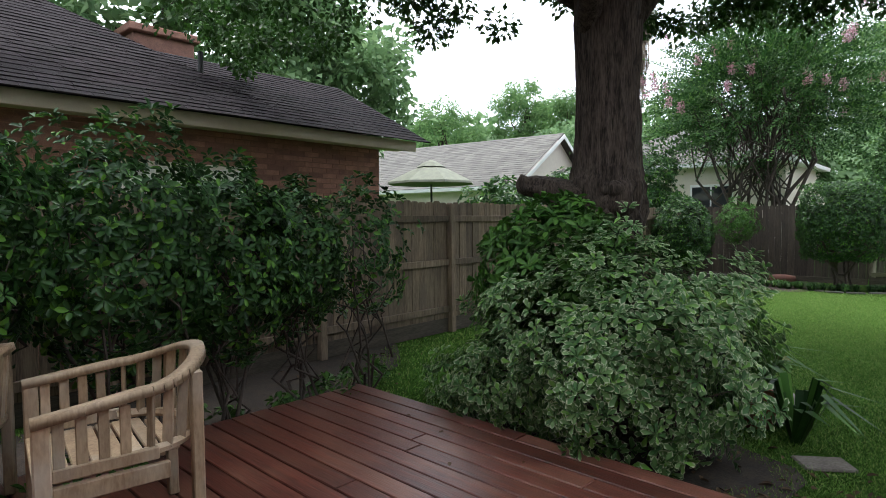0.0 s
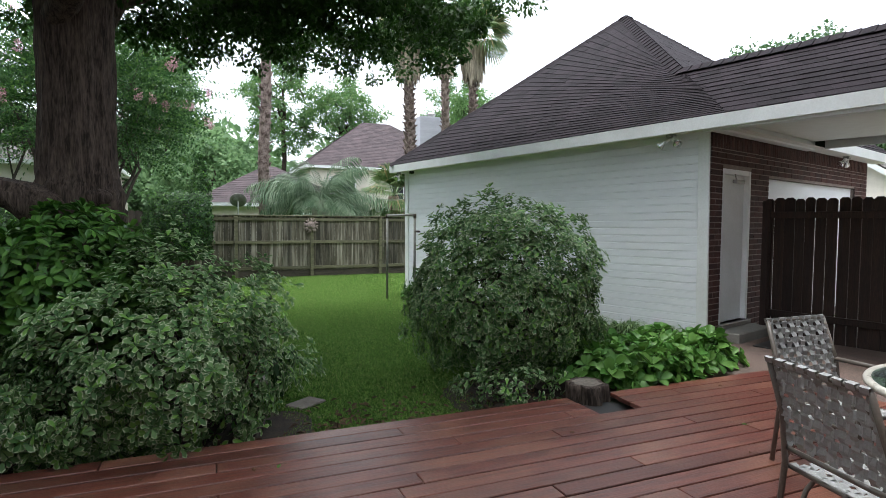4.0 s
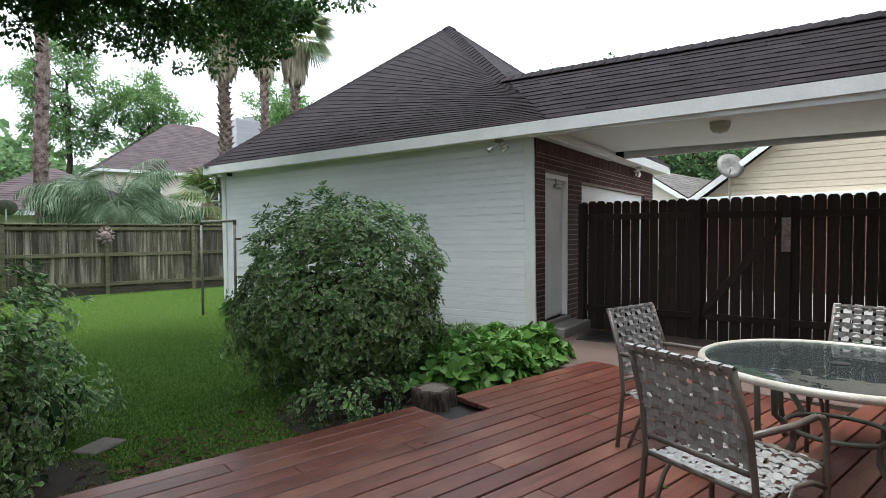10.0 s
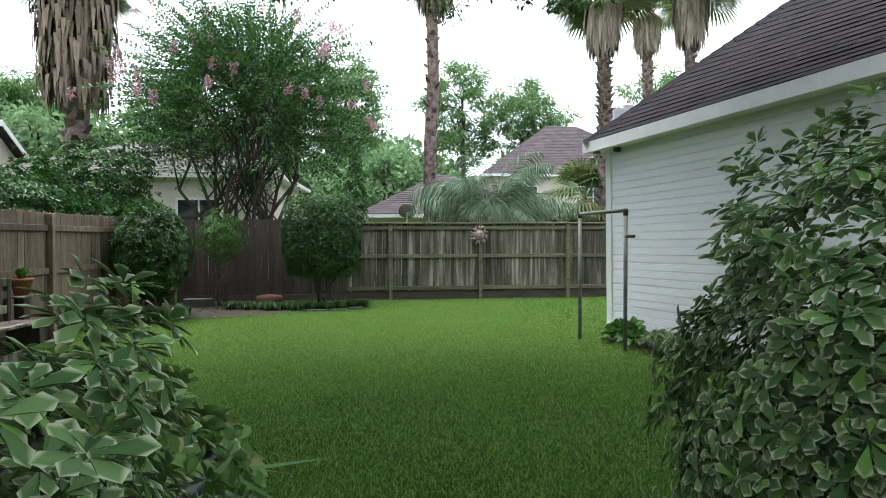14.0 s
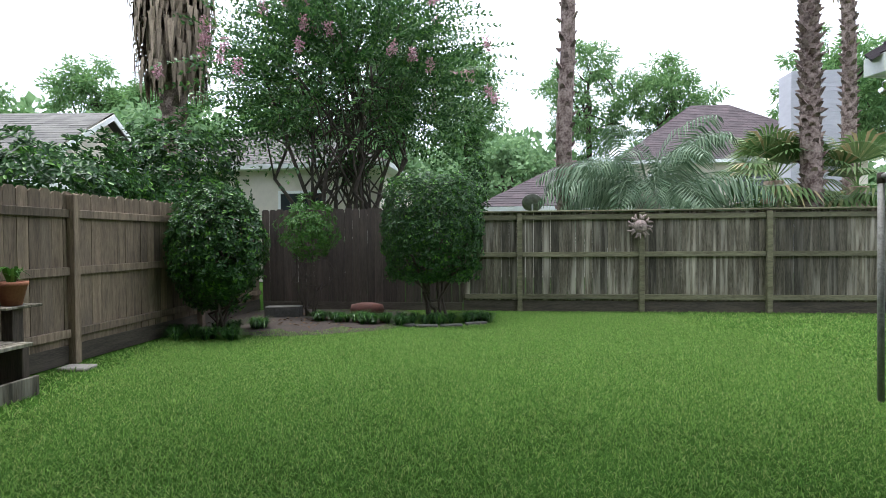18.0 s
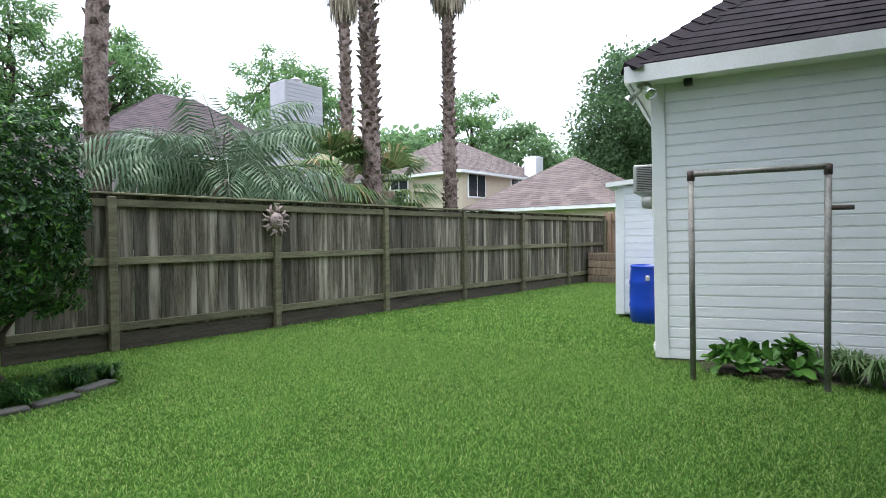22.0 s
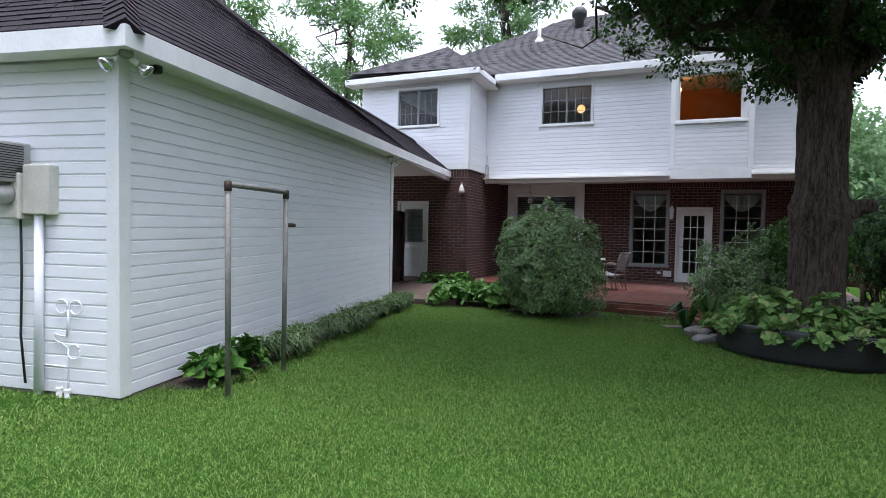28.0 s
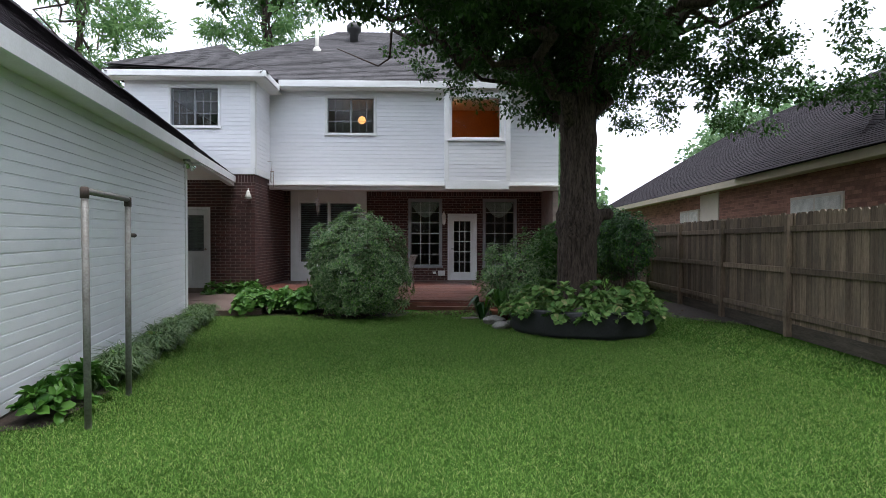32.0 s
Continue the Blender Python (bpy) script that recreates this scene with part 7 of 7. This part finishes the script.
part("shade", Mesh().lathe([(0.095, -0.15), (0.07, -0.06), (0.045, 0.02), (0.03, 0.07), (0.01, 0.08)], 18), M_cream, wb, "", None, True)
part("arm", Mesh().tube([(0, 0, 0.07), (0, -0.0, 0.12), (0, -0.10, 0.12)], 0.01), M_cream, wb)
_m = ml @ pose(4.96, -0.06, 2.2)
ln_ = thing("porch_lantern", _m, "white wall lantern beside the french door", "wall lamp")
part("lantern_body", Mesh().lathe([(0.03, -0.24), (0.05, -0.2), (0.06, 0.0), (0.075, 0.03), (0.02, 0.12), (0.005, 0.17)], 6), M_white, ln_)
part("backplate", Mesh().box(-0.04, 0.03, -0.15, 0.04, 0.06, 0.12, 0.008).tube([(0, 0.04, 0.06), (0, 0.0, 0.1)], 0.012), M_white, ln_)
# wind chimes
for mm, lab in ((HOUSE @ pose(-0.14, -1.10, 3.62), "iron wind chime hung by the brick wall"), (HOUSE @ pose(-1.35, UY + 0.02, UB), "wind chime hung under the overhang")):
    wc = thing("wind_chime", mm, lab, "wind chime")
    part("hanger", Mesh().tube([(0.14, 0, 0.02), (0, 0, 0.02), (0.01, 0, -0.25)], 0.006, 5).lathe([(0.05, -0.25), (0.055, -0.265), (0.02, -0.275)], 12), M_rust, wc)
    for k in range(5):
        a = k * 1.257
        part("chime_tube", Mesh().tube([(0.045 * math.cos(a), 0.045 * math.sin(a), -0.28), (0.045 * math.cos(a), 0.045 * math.sin(a), -0.55 - 0.05 * k)], 0.006, 6), M_rust, wc)
for x, h in ((0.44, 0.05), (0.52, 0.06)):
    st = thing("drain_stub", pose(x, GN + 0.07, 0), "cream plastic pipe stub at the foot of the garage wall", "pipe")
    part("pipe", Mesh().tube([(0, 0, -0.05), (0, 0, h)], 0.022, 12), M_soffit, st, "", None, True)
    part("cap", Mesh().lathe([(0.001, h), (0.027, h), (0.027, h + 0.02), (0.001, h + 0.022)], 12), M_soffit, st)
# outlet and rain pipe
tagged(part("wall_outlet", Mesh().box(4.62, -0.04, 0.42, 4.72, -0.005, 0.49, 0.005).box(4.78, -0.08, 0.36, 5.0, -0.005, 0.52, 0.01), M_white, None, "", ml), "white outdoor outlet with a cover", "outlet")
structure("downspout", Mesh().tube([(0.1, GN + 0.04, SOF - 0.1), (0.1, GN + 0.04, SOF - 0.12)], 0.02), M_paint, None, "short white pipe under the eave", "pipe")
# warm lamps inside the rooms; the second is unseen, added to light the amber room
for (x, y, z), e in (((-2.45, -2.6, 5.12), 1.0), ((-5.02, -1.95, 5.3), 7.0)):
    p = HOUSE @ Vector((x, y, z))
    lp = thing("pendant_lamp", pose(*p), "warm lit pendant lamp inside a room", "lamp")
    sh = part("shade", Mesh().lathe([(0.02, 0.12), (0.09, 0.08), (0.12, 0.0), (0.09, -0.08), (0.02, -0.12)], 18), None, lp, "glowing amber shade", None, True)
    lm = bpy.data.materials.new("warm_lamp_glow")
    lm.use_nodes = True
    b = lm.node_tree.nodes["Principled BSDF"]
    b.inputs["Emission Color"].default_value = (1.0, 0.42, 0.12, 1)
    b.inputs["Emission Strength"].default_value = e
    sh.data.materials.append(lm)
    part("cord", Mesh().tube([(0, 0, 0.1), (0, 0, MT - 0.06 - p.z)], 0.006, 5), M_dark, lp)
# bench with pots by the side fence
bn = thing("potting_bench", LOT @ pose(-6.60, -6.55, 0, 0, 0, 90), "weathered wooden bench with a slatted back", "bench")
for y in (-0.14, 0.0, 0.14):
    part("seat_board", Mesh().box(-0.6, y - 0.06, 0.42, 0.6, y + 0.06, 0.455, 0.005), M_fence, bn)
for x in (-0.52, 0.52):
    part("leg", Mesh().box(x - 0.035, -0.2, 0, x + 0.035, 0.2, 0.42, 0.006), M_fence_dark, bn)
    part("back_post", Mesh().box(x - 0.03, 0.17, 0.42, x + 0.03, 0.23, 0.98, 0.006), M_fence_dark, bn)
for z in (0.6, 0.78, 0.93):
    part("back_board", Mesh().box(-0.58, 0.18, z - 0.05, 0.58, 0.205, z + 0.05, 0.005), M_fence, bn)
part("front_board", Mesh().box(-0.6, -0.25, 0.0, 0.6, -0.215, 0.17, 0.006), M_fence, bn, "weathered plank along the foot")
ps = thing("pot_stand", LOT @ pose(-6.82, -5.72, 0), "small wooden post with a board for a pot", "stand")
part("stand_post", Mesh().box(-0.06, -0.06, 0, 0.06, 0.06, 0.715, 0.006), M_fence_dark, ps)
part("stand_board", Mesh().box(-0.13, -0.2, 0.715, 0.13, 0.2, 0.74, 0.005), M_fence, ps)
for mtx, r_, mtl, z in ((LOT @ pose(-6.62, -6.95, 0), 0.14, M_dark, 0.455), (LOT @ pose(-6.82, -5.72, 0), 0.12, M_terra, 0.74)):
    m = mtx @ pose(0, 0, z)
    tagged(part("plant_pot", Mesh().lathe([(r_ * 0.65, 0), (r_, r_ * 1.5), (r_ * 1.1, r_ * 1.5), (r_ * 1.1, r_ * 1.8), (r_ * 0.9, r_ * 1.8), (r_ * 0.8, r_ * 1.2)], 22), mtl, None, "", m, True), "round dark plant pot standing on the bench" if mtl is M_dark else "terracotta pot standing on a wooden stand", "pot")
    strap_plant("pot_plant", m @ pose(0, 0, r_ * 1.6), [(0, 0, 0.8)], "small green plant growing in a pot", R, L_mid, 0.24, 0.012, 50)
# fence-corner clutter
tagged(part("concrete_block", Mesh().box(-0.3, -0.12, 0, 0.3, 0.12, 0.19, 0.01), M_edge, None, "", LOT @ pose(-6.15, -1.05, 0, 0, 0, 8)), "grey concrete block on the mulch", "block")
tagged(part("clay_trough", Mesh().lathe([(0.26, 0), (0.3, 0.08), (0.27, 0.17), (0.12, 0.2)], 24), M_oldclay, None, "", LOT @ pose(-4.7, -1.0, 0.05) @ Matrix.Diagonal((1, 0.55, 1, 1)), True), "overturned terracotta planter under the shrub", "planter")
for i in range(4):
    tagged(part("edging_block", Mesh().box(-0.17, -0.06, 0, 0.17, 0.06, 0.07, 0.012), M_edge, None, "", LOT @ pose(-3.9 + 0.36 * i, -2.0 + 0.08 * (i - 1) ** 2, -0.03, 0, 0, (i - 1) * 14)), "grey concrete edging block round the bed", "edging", "edging of the corner bed")
cb = thing("compost_bin", LOT @ pose(10.1, -0.62, 0), "slatted wooden compost bin by the far fence", "bin")
for k in range(4):
    for a in ((-0.6, -0.5, 0.6, -0.47), (-0.6, 0.47, 0.6, 0.5), (-0.6, -0.47, -0.57, 0.47), (0.57, -0.47, 0.6, 0.47)):
        part("board", Mesh().box(a[0], a[1], 0.02 + 0.2 * k, a[2], a[3], 0.19 + 0.2 * k, 0.005), M_fence_side, cb)

tagged(part("leaning_board", Mesh().box(-0.1, -0.012, 0, 0.1, 0.012, 0.82, 0.004), M_paint, None, "", LOT @ pose(10.35, -1.42, 0, -14, 0, 0)), "white board leaning on the compost bin", "board")

# ---- neighbouring houses ----
def home(m, w, d, wall_h, rise, label, wall_mat, roof_mat, hip=True, over=0.4, windows=(), inset=None, gable_mat=None):
    """A house far off: walls, shingled roof, eaves and windows (side, along, z0, z1, width)."""
    h = thing("neighbour_house", m, label, "house")
    part("wall", Mesh().box(-w / 2, -d / 2, 0, w / 2, d / 2, wall_h), wall_mat, h)
    a, b, e = w / 2 + over, d / 2 + over, wall_h - 0.05
    part("eave", Mesh().box(-a, -b, e, a, b, e + 0.16, 0.01), M_trim, h)
    z, s = e + 0.16, (d / 2 if hip else -over) if inset is None else inset
    q0, q1 = (-w / 2 + s, 0, z + rise), (w / 2 - s, 0, z + rise)
    sl = [((-a, -b, z), (a, -b, z), q1, q0), ((a, b, z), (-a, b, z), q0, q1)]
    if hip:
        sl += [((a, -b, z), (a, b, z), q1, q1), ((-a, b, z), (-a, -b, z), q0, q0)]
    else:
        for x in (-w / 2, w / 2 - 0.1):
            g = Mesh()
            g.v = [(x + u, y, q) for u in (0, 0.1) for y, q in ((-d / 2, z), (d / 2, z), (0, z + rise * 0.96))]
            g.f = [(0, 2, 1), (3, 4, 5), (0, 1, 4, 3), (1, 2, 5, 4), (2, 0, 3, 5)]
            gb = part("gable", g, gable_mat or wall_mat, h)
            for k in range(int(rise / 0.17) if gable_mat and x < 0 else 0):
                hw = d / 2 * (1 - (k + 1) * 0.17 / (rise * 0.96))
                if hw > 0.1:
                    part("siding_board", Mesh().box(x - 0.022, -hw, z + k * 0.17, x, hw, z + k * 0.17 + 0.155), gable_mat, gb)
        for x in (-w / 2 - over, w / 2 + over):
            for y in (-b, b):
                v0, v1, u = Vector((x, y, z - 0.05)), Vector((x, 0, z + rise - 0.05)), Vector((0, 0, -0.2))
                g, o = Mesh(), Vector((math.copysign(0.03, x), 0, 0))
                g.v = [tuple(q) for q in (v0, v1, v1 + u, v0 + u, v0 + o, v1 + o, v1 + u + o, v0 + u + o)]
                g.f = [(0, 1, 2, 3), (7, 6, 5, 4), (0, 4, 5, 1), (1, 5, 6, 2), (2, 6, 7, 3), (3, 7, 4, 0)]
                part("barge_board", g, M_trim, h)
    g = Mesh()
    for q in sl:
        shingles(g, *q, 0.22, 0.5)
    r_ = part("roof", g, roof_mat, h)
    for side, al, z0, z1, ww in windows:
        mm = {"s": pose(al, -d / 2, z0), "n": pose(al, d / 2, z0, 0, 0, 180), "e": pose(w / 2, al, z0, 0, 0, 90), "w": pose(-w / 2, al, z0, 0, 0, -90)}[side]
        wn_ = part("window", Mesh().box(-ww / 2 - 0.09, -0.05, -0.09, ww / 2 + 0.09, 0.02, z1 - z0 + 0.09, 0.01), M_trim, h, "", mm)
        part("pane", Mesh().box(-ww / 2, -0.056, 0, -0.03, -0.045, z1 - z0).box(0.03, -0.056, 0, ww / 2, -0.045, z1 - z0), M_glassdark, wn_)
    return h


# west neighbour: brick walls and a long dark hip roof
nm_ = LOT @ wallm((-9.05, -30.0), (-9.05, -9.75))
nh = thing("neighbour_house", nm_, "brick house with a dark shingled hip roof beyond the side fence", "house")
hl = [(3.4, 5.2, 1.2, 2.3), (9.8, 11.2, 1.25, 2.35), (16.2, 17.8, 1.25, 2.3)]
w_ = part("wall", solid(20.25, 0, 2.85, 0.15, hl), M_brick_nb, nh)
brickwork(w_, 20.25, 0.02, 2.8, hl, 0, M_brick_nb, False)
for a, b, z0, z1 in hl:
    wn_ = part("window", Mesh().box(a - 0.06, -0.04, z0 - 0.06, b + 0.06, 0.03, z1 + 0.06, 0.006), M_beige, nh)
    part("pane", Mesh().box(a, -0.05, z0, (a + b) / 2 - 0.03, -0.042, z1).box((a + b) / 2 + 0.03, -0.05, z0, b, -0.042, z1), M_cloth, wn_)
part("trim_panel", Mesh().box(11.35, -0.03, 0.2, 12.6, 0.0, 2.8, 0.005), M_beige, nh)
part("wall", Mesh().box(0, 8.0, 0, 18.65, 8.15, 2.85).box(20.1, 0.15, 0, 20.25, 4.1, 2.85).box(18.5, 4.1, 0, 20.25, 4.25, 2.85).box(18.5, 4.25, 0, 18.65, 8.0, 2.85).box(0, 0.15, 0, 0.15, 8.0, 2.85), M_brick_nb, nh)
part("fascia", Mesh().box(-0.45, -0.46, 2.78, 20.7, -0.42, 2.95, 0.005), M_tan, nh)
part("soffit", Mesh().box(-0.4, -0.42, 2.82, 20.66, 0.0, 2.84), M_tan, nh)
g = Mesh()
E0, E1, E2, E3 = (-0.45, -0.46, 2.95), (18.7, -0.46, 2.95), (18.7, 8.6, 2.95), (-0.45, 8.6, 2.95)
Q0, Q1 = (4.5, 4.1, 6.05), (14.0, 4.1, 6.05)
for q in ((E0, E1, Q1, Q0), (E1, E2, Q1, Q1), (E2, E3, Q0, Q1), (E3, E0, Q0, Q0)):
    shingles(g, *q)
part("roof", g, M_shingle, nh)["kind"] = "stuff"
g = Mesh()
for q in (((14.5, -0.62, 2.93), (20.9, -0.62, 2.93), (20.9, 1.95, 4.28), (14.5, 1.95, 4.28)), ((20.9, 4.5, 2.93), (14.5, 4.5, 2.93), (14.5, 1.95, 4.28), (20.9, 1.95, 4.28))):
    shingles(g, *q)
part("roof_projection", g, M_shingle, nh)["kind"] = "stuff"
part("gable", Mesh().prism([(20.1, 0.0), (20.25, 0.0), (20.25, 1.95), (20.1, 1.95)], 2.8, lambda x, y: 2.9 + 0.66 * y).prism([(20.1, 1.95), (20.25, 1.95), (20.25, 4.1), (20.1, 4.1)], 2.8, lambda x, y: 4.187 - 0.6 * (y - 1.95)), M_brick_nb, nh)
part("vent_pipe", Mesh().tube([(17.6, 0.9, 3.6), (17.6, 0.9, 4.1)], 0.04).tube([(9.0, 3.2, 5.3), (9.0, 3.2, 5.9)], 0.05), M_dark, nh)
part("chimney", Mesh().box(18.0, 4.6, 4.0, 19.2, 5.6, 5.35, 0.02).box(17.9, 4.5, 5.35, 19.3, 5.7, 5.5, 0.02), M_brick_nb, nh)
# north-west neighbour with umbrella
home(pose(-19.5, 29.0, 0, 0, 0, -8), 12.5, 8.5, 2.9, 2.6, "pale house with a light grey gabled roof", M_beige, M_shingle_g, False, windows=(("e", 0, 1.0, 2.0, 1.2),))
um = thing("patio_umbrella", pose(-13.3, 15.8, 0.08), "faded green canvas patio umbrella beyond the fence", "umbrella")
part("canopy", Mesh().lathe([(1.25, 2.52), (1.23, 2.58), (0.62, 2.88), (0.34, 3.0)], 8), M_canvas, um)
part("vent_cap", Mesh().lathe([(0.42, 3.0), (0.2, 3.14), (0.03, 3.2)], 8), M_canvas, um)
part("pole", Mesh().tube([(0, 0, 0), (0, 0, 3.2)], 0.03), M_dark, um)
# north neighbours
home(pose(-7.5, 30.5, 0, 0, 0, -15), 9, 8, 3.6, 2.0, "pale two-storey house behind the crepe myrtle", M_beige, M_shingle_g, True, windows=(("s", 2, 1.6, 2.8, 1.4), ("s", -2, 1.6, 2.8, 1.4)))
home(pose(14.3, 36.5, 0, 0, 0, -15), 11, 9, 4.9, 3.6, "two-storey house with a brown hip roof", M_beige, M_shingle_p, True, windows=(("s", -3.5, 3.0, 4.3, 1.5), ("s", 0.5, 3.0, 4.3, 1.5), ("s", 3.5, 3.0, 4.3, 1.4)))
home(pose(3.4, 28.8, 0, 0, 0, -15), 6.5, 6, 2.3, 1.9, "low wing with a brown shingled roof", M_beige, M_shingle_p, True, windows=(("s", 1.2, 1.0, 1.9, 0.9),))
chm = thing("siding_chimney", pose(11.6, 26.4, 0, 0, 0, -15), "white lap-sided chimney of the house behind", "chimney")
part("chimney_body", Mesh().box(-0.85, -0.5, 0, 0.85, 0.5, 7.3, 0.01), M_lilac, chm)
for k in range(31):
    part("siding_board", Mesh().box(-0.87, -0.52, 2.65 + k * 0.15, 0.87, -0.5, 2.79 + k * 0.15), M_lilac, chm)
part("flue_cap", Mesh().lathe([(0.2, 7.3), (0.2, 7.45), (0.28, 7.5), (0.05, 7.62)], 14), M_grey, chm)
home(pose(26.0, 26.6, 0, 0, 0, -15), 8.6, 9, 4.6, 2.8, "two-storey tan house with a grey-brown hip roof", M_tan, M_shingle_b, True, windows=(("s", -3, 3.4, 4.6, 1.4), ("s", 1, 3.4, 4.6, 1.4), ("w", 0, 3.4, 4.6, 1.3)))
home(pose(22.6, 17.95, 0, 0, 0, -15), 7.6, 7.6, 2.45, 2.7, "single-storey house with a brown hip roof", M_tan, M_shingle_b, True)
ds = thing("satellite_dish", pose(*LP(-1.5, 8.5)[:2], 2.05), "grey satellite dish beyond the back fence", "satellite dish")
part("dish", Mesh().lathe([(0.02, 0.0), (0.2, 0.03), (0.34, 0.09), (0.35, 0.1), (0.2, 0.045), (0.02, 0.015)], 24), M_pipe, ds, "", pose(0, 0, 0.4, 55, 0, 160), True)
part("mast", Mesh().tube([(0, 0, -2.05), (0, 0, 0.4)], 0.03), M_grey, ds)
# east neighbour across the drive
home(pose(15.0, -0.3, 0, 0, 0, -10), 9.5, 8.4, 2.45, 3.3, "tan sided house with a gabled roof across the drive", M_brick_nb, M_shingle_g, False, 0.35, gable_mat=M_tan)
home(pose(22.0, 7.2, 0, 0, 0, -10), 10, 4.4, 2.4, 1.7, "low house with a light shingled roof farther along", M_beige, M_shingle_g, False)
ds = thing("satellite_dish", pose(10.4, 3.95, 0), "grey satellite dish on the neighbouring eave", "satellite dish")
part("dish", Mesh().lathe([(0.02, 0.0), (0.2, 0.03), (0.36, 0.09), (0.37, 0.1), (0.2, 0.045), (0.02, 0.015)], 24), M_pipe, ds, "", pose(0, 0, 3.35, 70, 0, -60), True)
part("mast", Mesh().tube([(0.2, 0, 2.4), (0.1, 0, 2.9), (0, 0, 3.35)], 0.025).tube([(0, 0, 3.15), (-0.35, -0.1, 3.3)], 0.015), M_grey, ds)
chm = thing("siding_chimney", pose(26.7, 21.3, 0, 0, 0, -15), "small white chimney between the far roofs", "chimney")
part("chimney_body", Mesh().box(-0.42, -0.4, 0, 0.42, 0.4, 5.95, 0.02), M_paint, chm)
# vents on the main roof
vt = thing("roof_vent", HOUSE @ pose(-1.95, -4.6, 8.2), "black turbine vent on the house roof", "roof vent")
part("turbine", Mesh().lathe([(0.14, -0.2), (0.14, 0.25), (0.24, 0.35), (0.25, 0.5), (0.15, 0.62), (0.02, 0.66)], 18), M_dark, vt, "", None, True)
vt = thing("roof_vent", HOUSE @ pose(-0.9, -3.6, 7.5), "cream vent stack on the house roof", "roof vent")
part("vent_pipe", Mesh().tube([(0, 0, -0.2), (0, 0, 0.75)], 0.06).lathe([(0.14, -0.1), (0.14, 0.08), (0.07, 0.16)], 14), M_cream, vt, "", None, True)

# ---- grass and litter ----
def grass(name, n, box, ln, wd, rng, keep, label, material=None, lean=0.8):
    x0, y0, x1, y1 = box
    P = np.stack([rng.uniform(x0, x1, n), rng.uniform(y0, y1, n), np.full(n, -0.004)], 1)
    P = P[keep(P[:, 0], P[:, 1])]
    m = len(P)
    A = np.stack([rng.normal(0, lean, m), rng.normal(0, lean, m), np.ones(m)], 1)
    Nn = np.stack([-A[:, 0], -A[:, 1], 0.4 + 0 * A[:, 0]], 1) + unit(m, rng) * 0.4
    s = 0.5 + 0.8 * rng.random(m)
    me = leaf_mesh(name, P, A, Nn, ln * s, wd * (0.7 + 0.6 * rng.random(m)), material or L_grass, 0.15, False)
    return tagged(part(name, me, None), label, "grass", "", "stuff")


_Li = LOT.inverted()
_Di = DECK.inverted()


def lawn_zone(x, y):
    """Inside the fences, off the beds, the deck, the path and the garage."""
    lx, ly = _Li[0][0] * x + _Li[0][1] * y + _Li[0][3], _Li[1][0] * x + _Li[1][1] * y + _Li[1][3]
    dx, dy = _Di[0][0] * x + _Di[0][1] * y + _Di[0][3], _Di[1][0] * x + _Di[1][1] * y + _Di[1][3]
    ok = (lx > -6.9) & (ly < -0.08) & (ly > -20)
    ok &= ~((x > -0.42) & (y > 4.8) & (y < 11.45)) & ~((x > -0.02) & (y < 11.97))
    ok &= ~((dx > -5.3) & (dy < 0.08)) & ~((x > -1.5) & (y < 5.0))
    for cx, cy, rx, ry in ((-3.2, 5.2, 0.8, 0.5), (-6.6, 5.75, 1.1, 0.75), (-9.65, 4.7, 0.75, 3.2), (-6.62, 7.72, 1.18, 1.18), (_c.x, _c.y, 1.8, 1.45), (-5.17, 6.13, 0.2, 0.17)):
        ok &= ((x - cx) / rx) ** 2 + ((y - cy) / ry) ** 2 > 0.85 + 0.3 * np.sin(7 * x) * np.cos(6 * y)
    return ok


grass("grass", 800000, (-7.4, 5.0, 0.4, 18.5), 0.038, 0.0047, R, lawn_zone, "dense short green lawn grass")
grass("grass", 90000, (0.0, 12.0, 11.0, 17.2), 0.052, 0.010, R, lawn_zone, "lawn grass in the side yard")
grass("grass", 80000, (-11, 3.5, -7.2, 17.5), 0.055, 0.008, R, lawn_zone, "shaded lawn grass by the side fence")
n = 900
zones = [(-2.95, 5.0, 1.5, 0.7), (-6.3, 5.2, 1.8, 0.6), (-9.2, 4.5, 1.0, 2.8), (_c.x, _c.y, 1.6, 1.2), (-5.0, 5.4, 1.0, 0.5)]
P = np.concatenate([np.stack([R.normal(cx, rx * 0.5, n // 5), R.normal(cy, ry * 0.5, n // 5), R.uniform(0.015, 0.035, n // 5)], 1) for cx, cy, rx, ry in zones])
A = unit(len(P), R)
A[:, 2] *= 0.25
Nn = unit(len(P), R) * 0.4
Nn[:, 2] += 1
_dy = _Di[1][0] * P[:, 0] + _Di[1][1] * P[:, 1] + _Di[1][3]
P, A, Nn = P[_dy > 0.06], A[_dy > 0.06], Nn[_dy > 0.06]
tagged(part("leaf_litter", leaf_mesh("leaf_litter", P, A, Nn, R.uniform(0.04, 0.08, len(P)), R.uniform(0.02, 0.04, len(P)), L_litter), None), "dry brown fallen leaves on the soil", "leaf litter", "", "stuff")
for i in range(26):
    q = DECK @ Vector((R.uniform(-4.6, 2.0), R.uniform(-3.0, -0.2), 0.204))
    a = R.random() * 6.283
    me = leaf_mesh("fallen_leaf", np.array([[0, 0, 0.003]]), np.array([[1.0, 0, 0.03]]), np.array([[0, 0, 1.0]]), 0.045, 0.025, L_litter if i % 4 else L_mid, 0.2)
    tagged(part("fallen_leaf", me, None, None, "", pose(q.x, q.y, q.z, 0, 0, math.degrees(a))), "small fallen leaf on the deck boards", "leaf", "leaves on the deck")
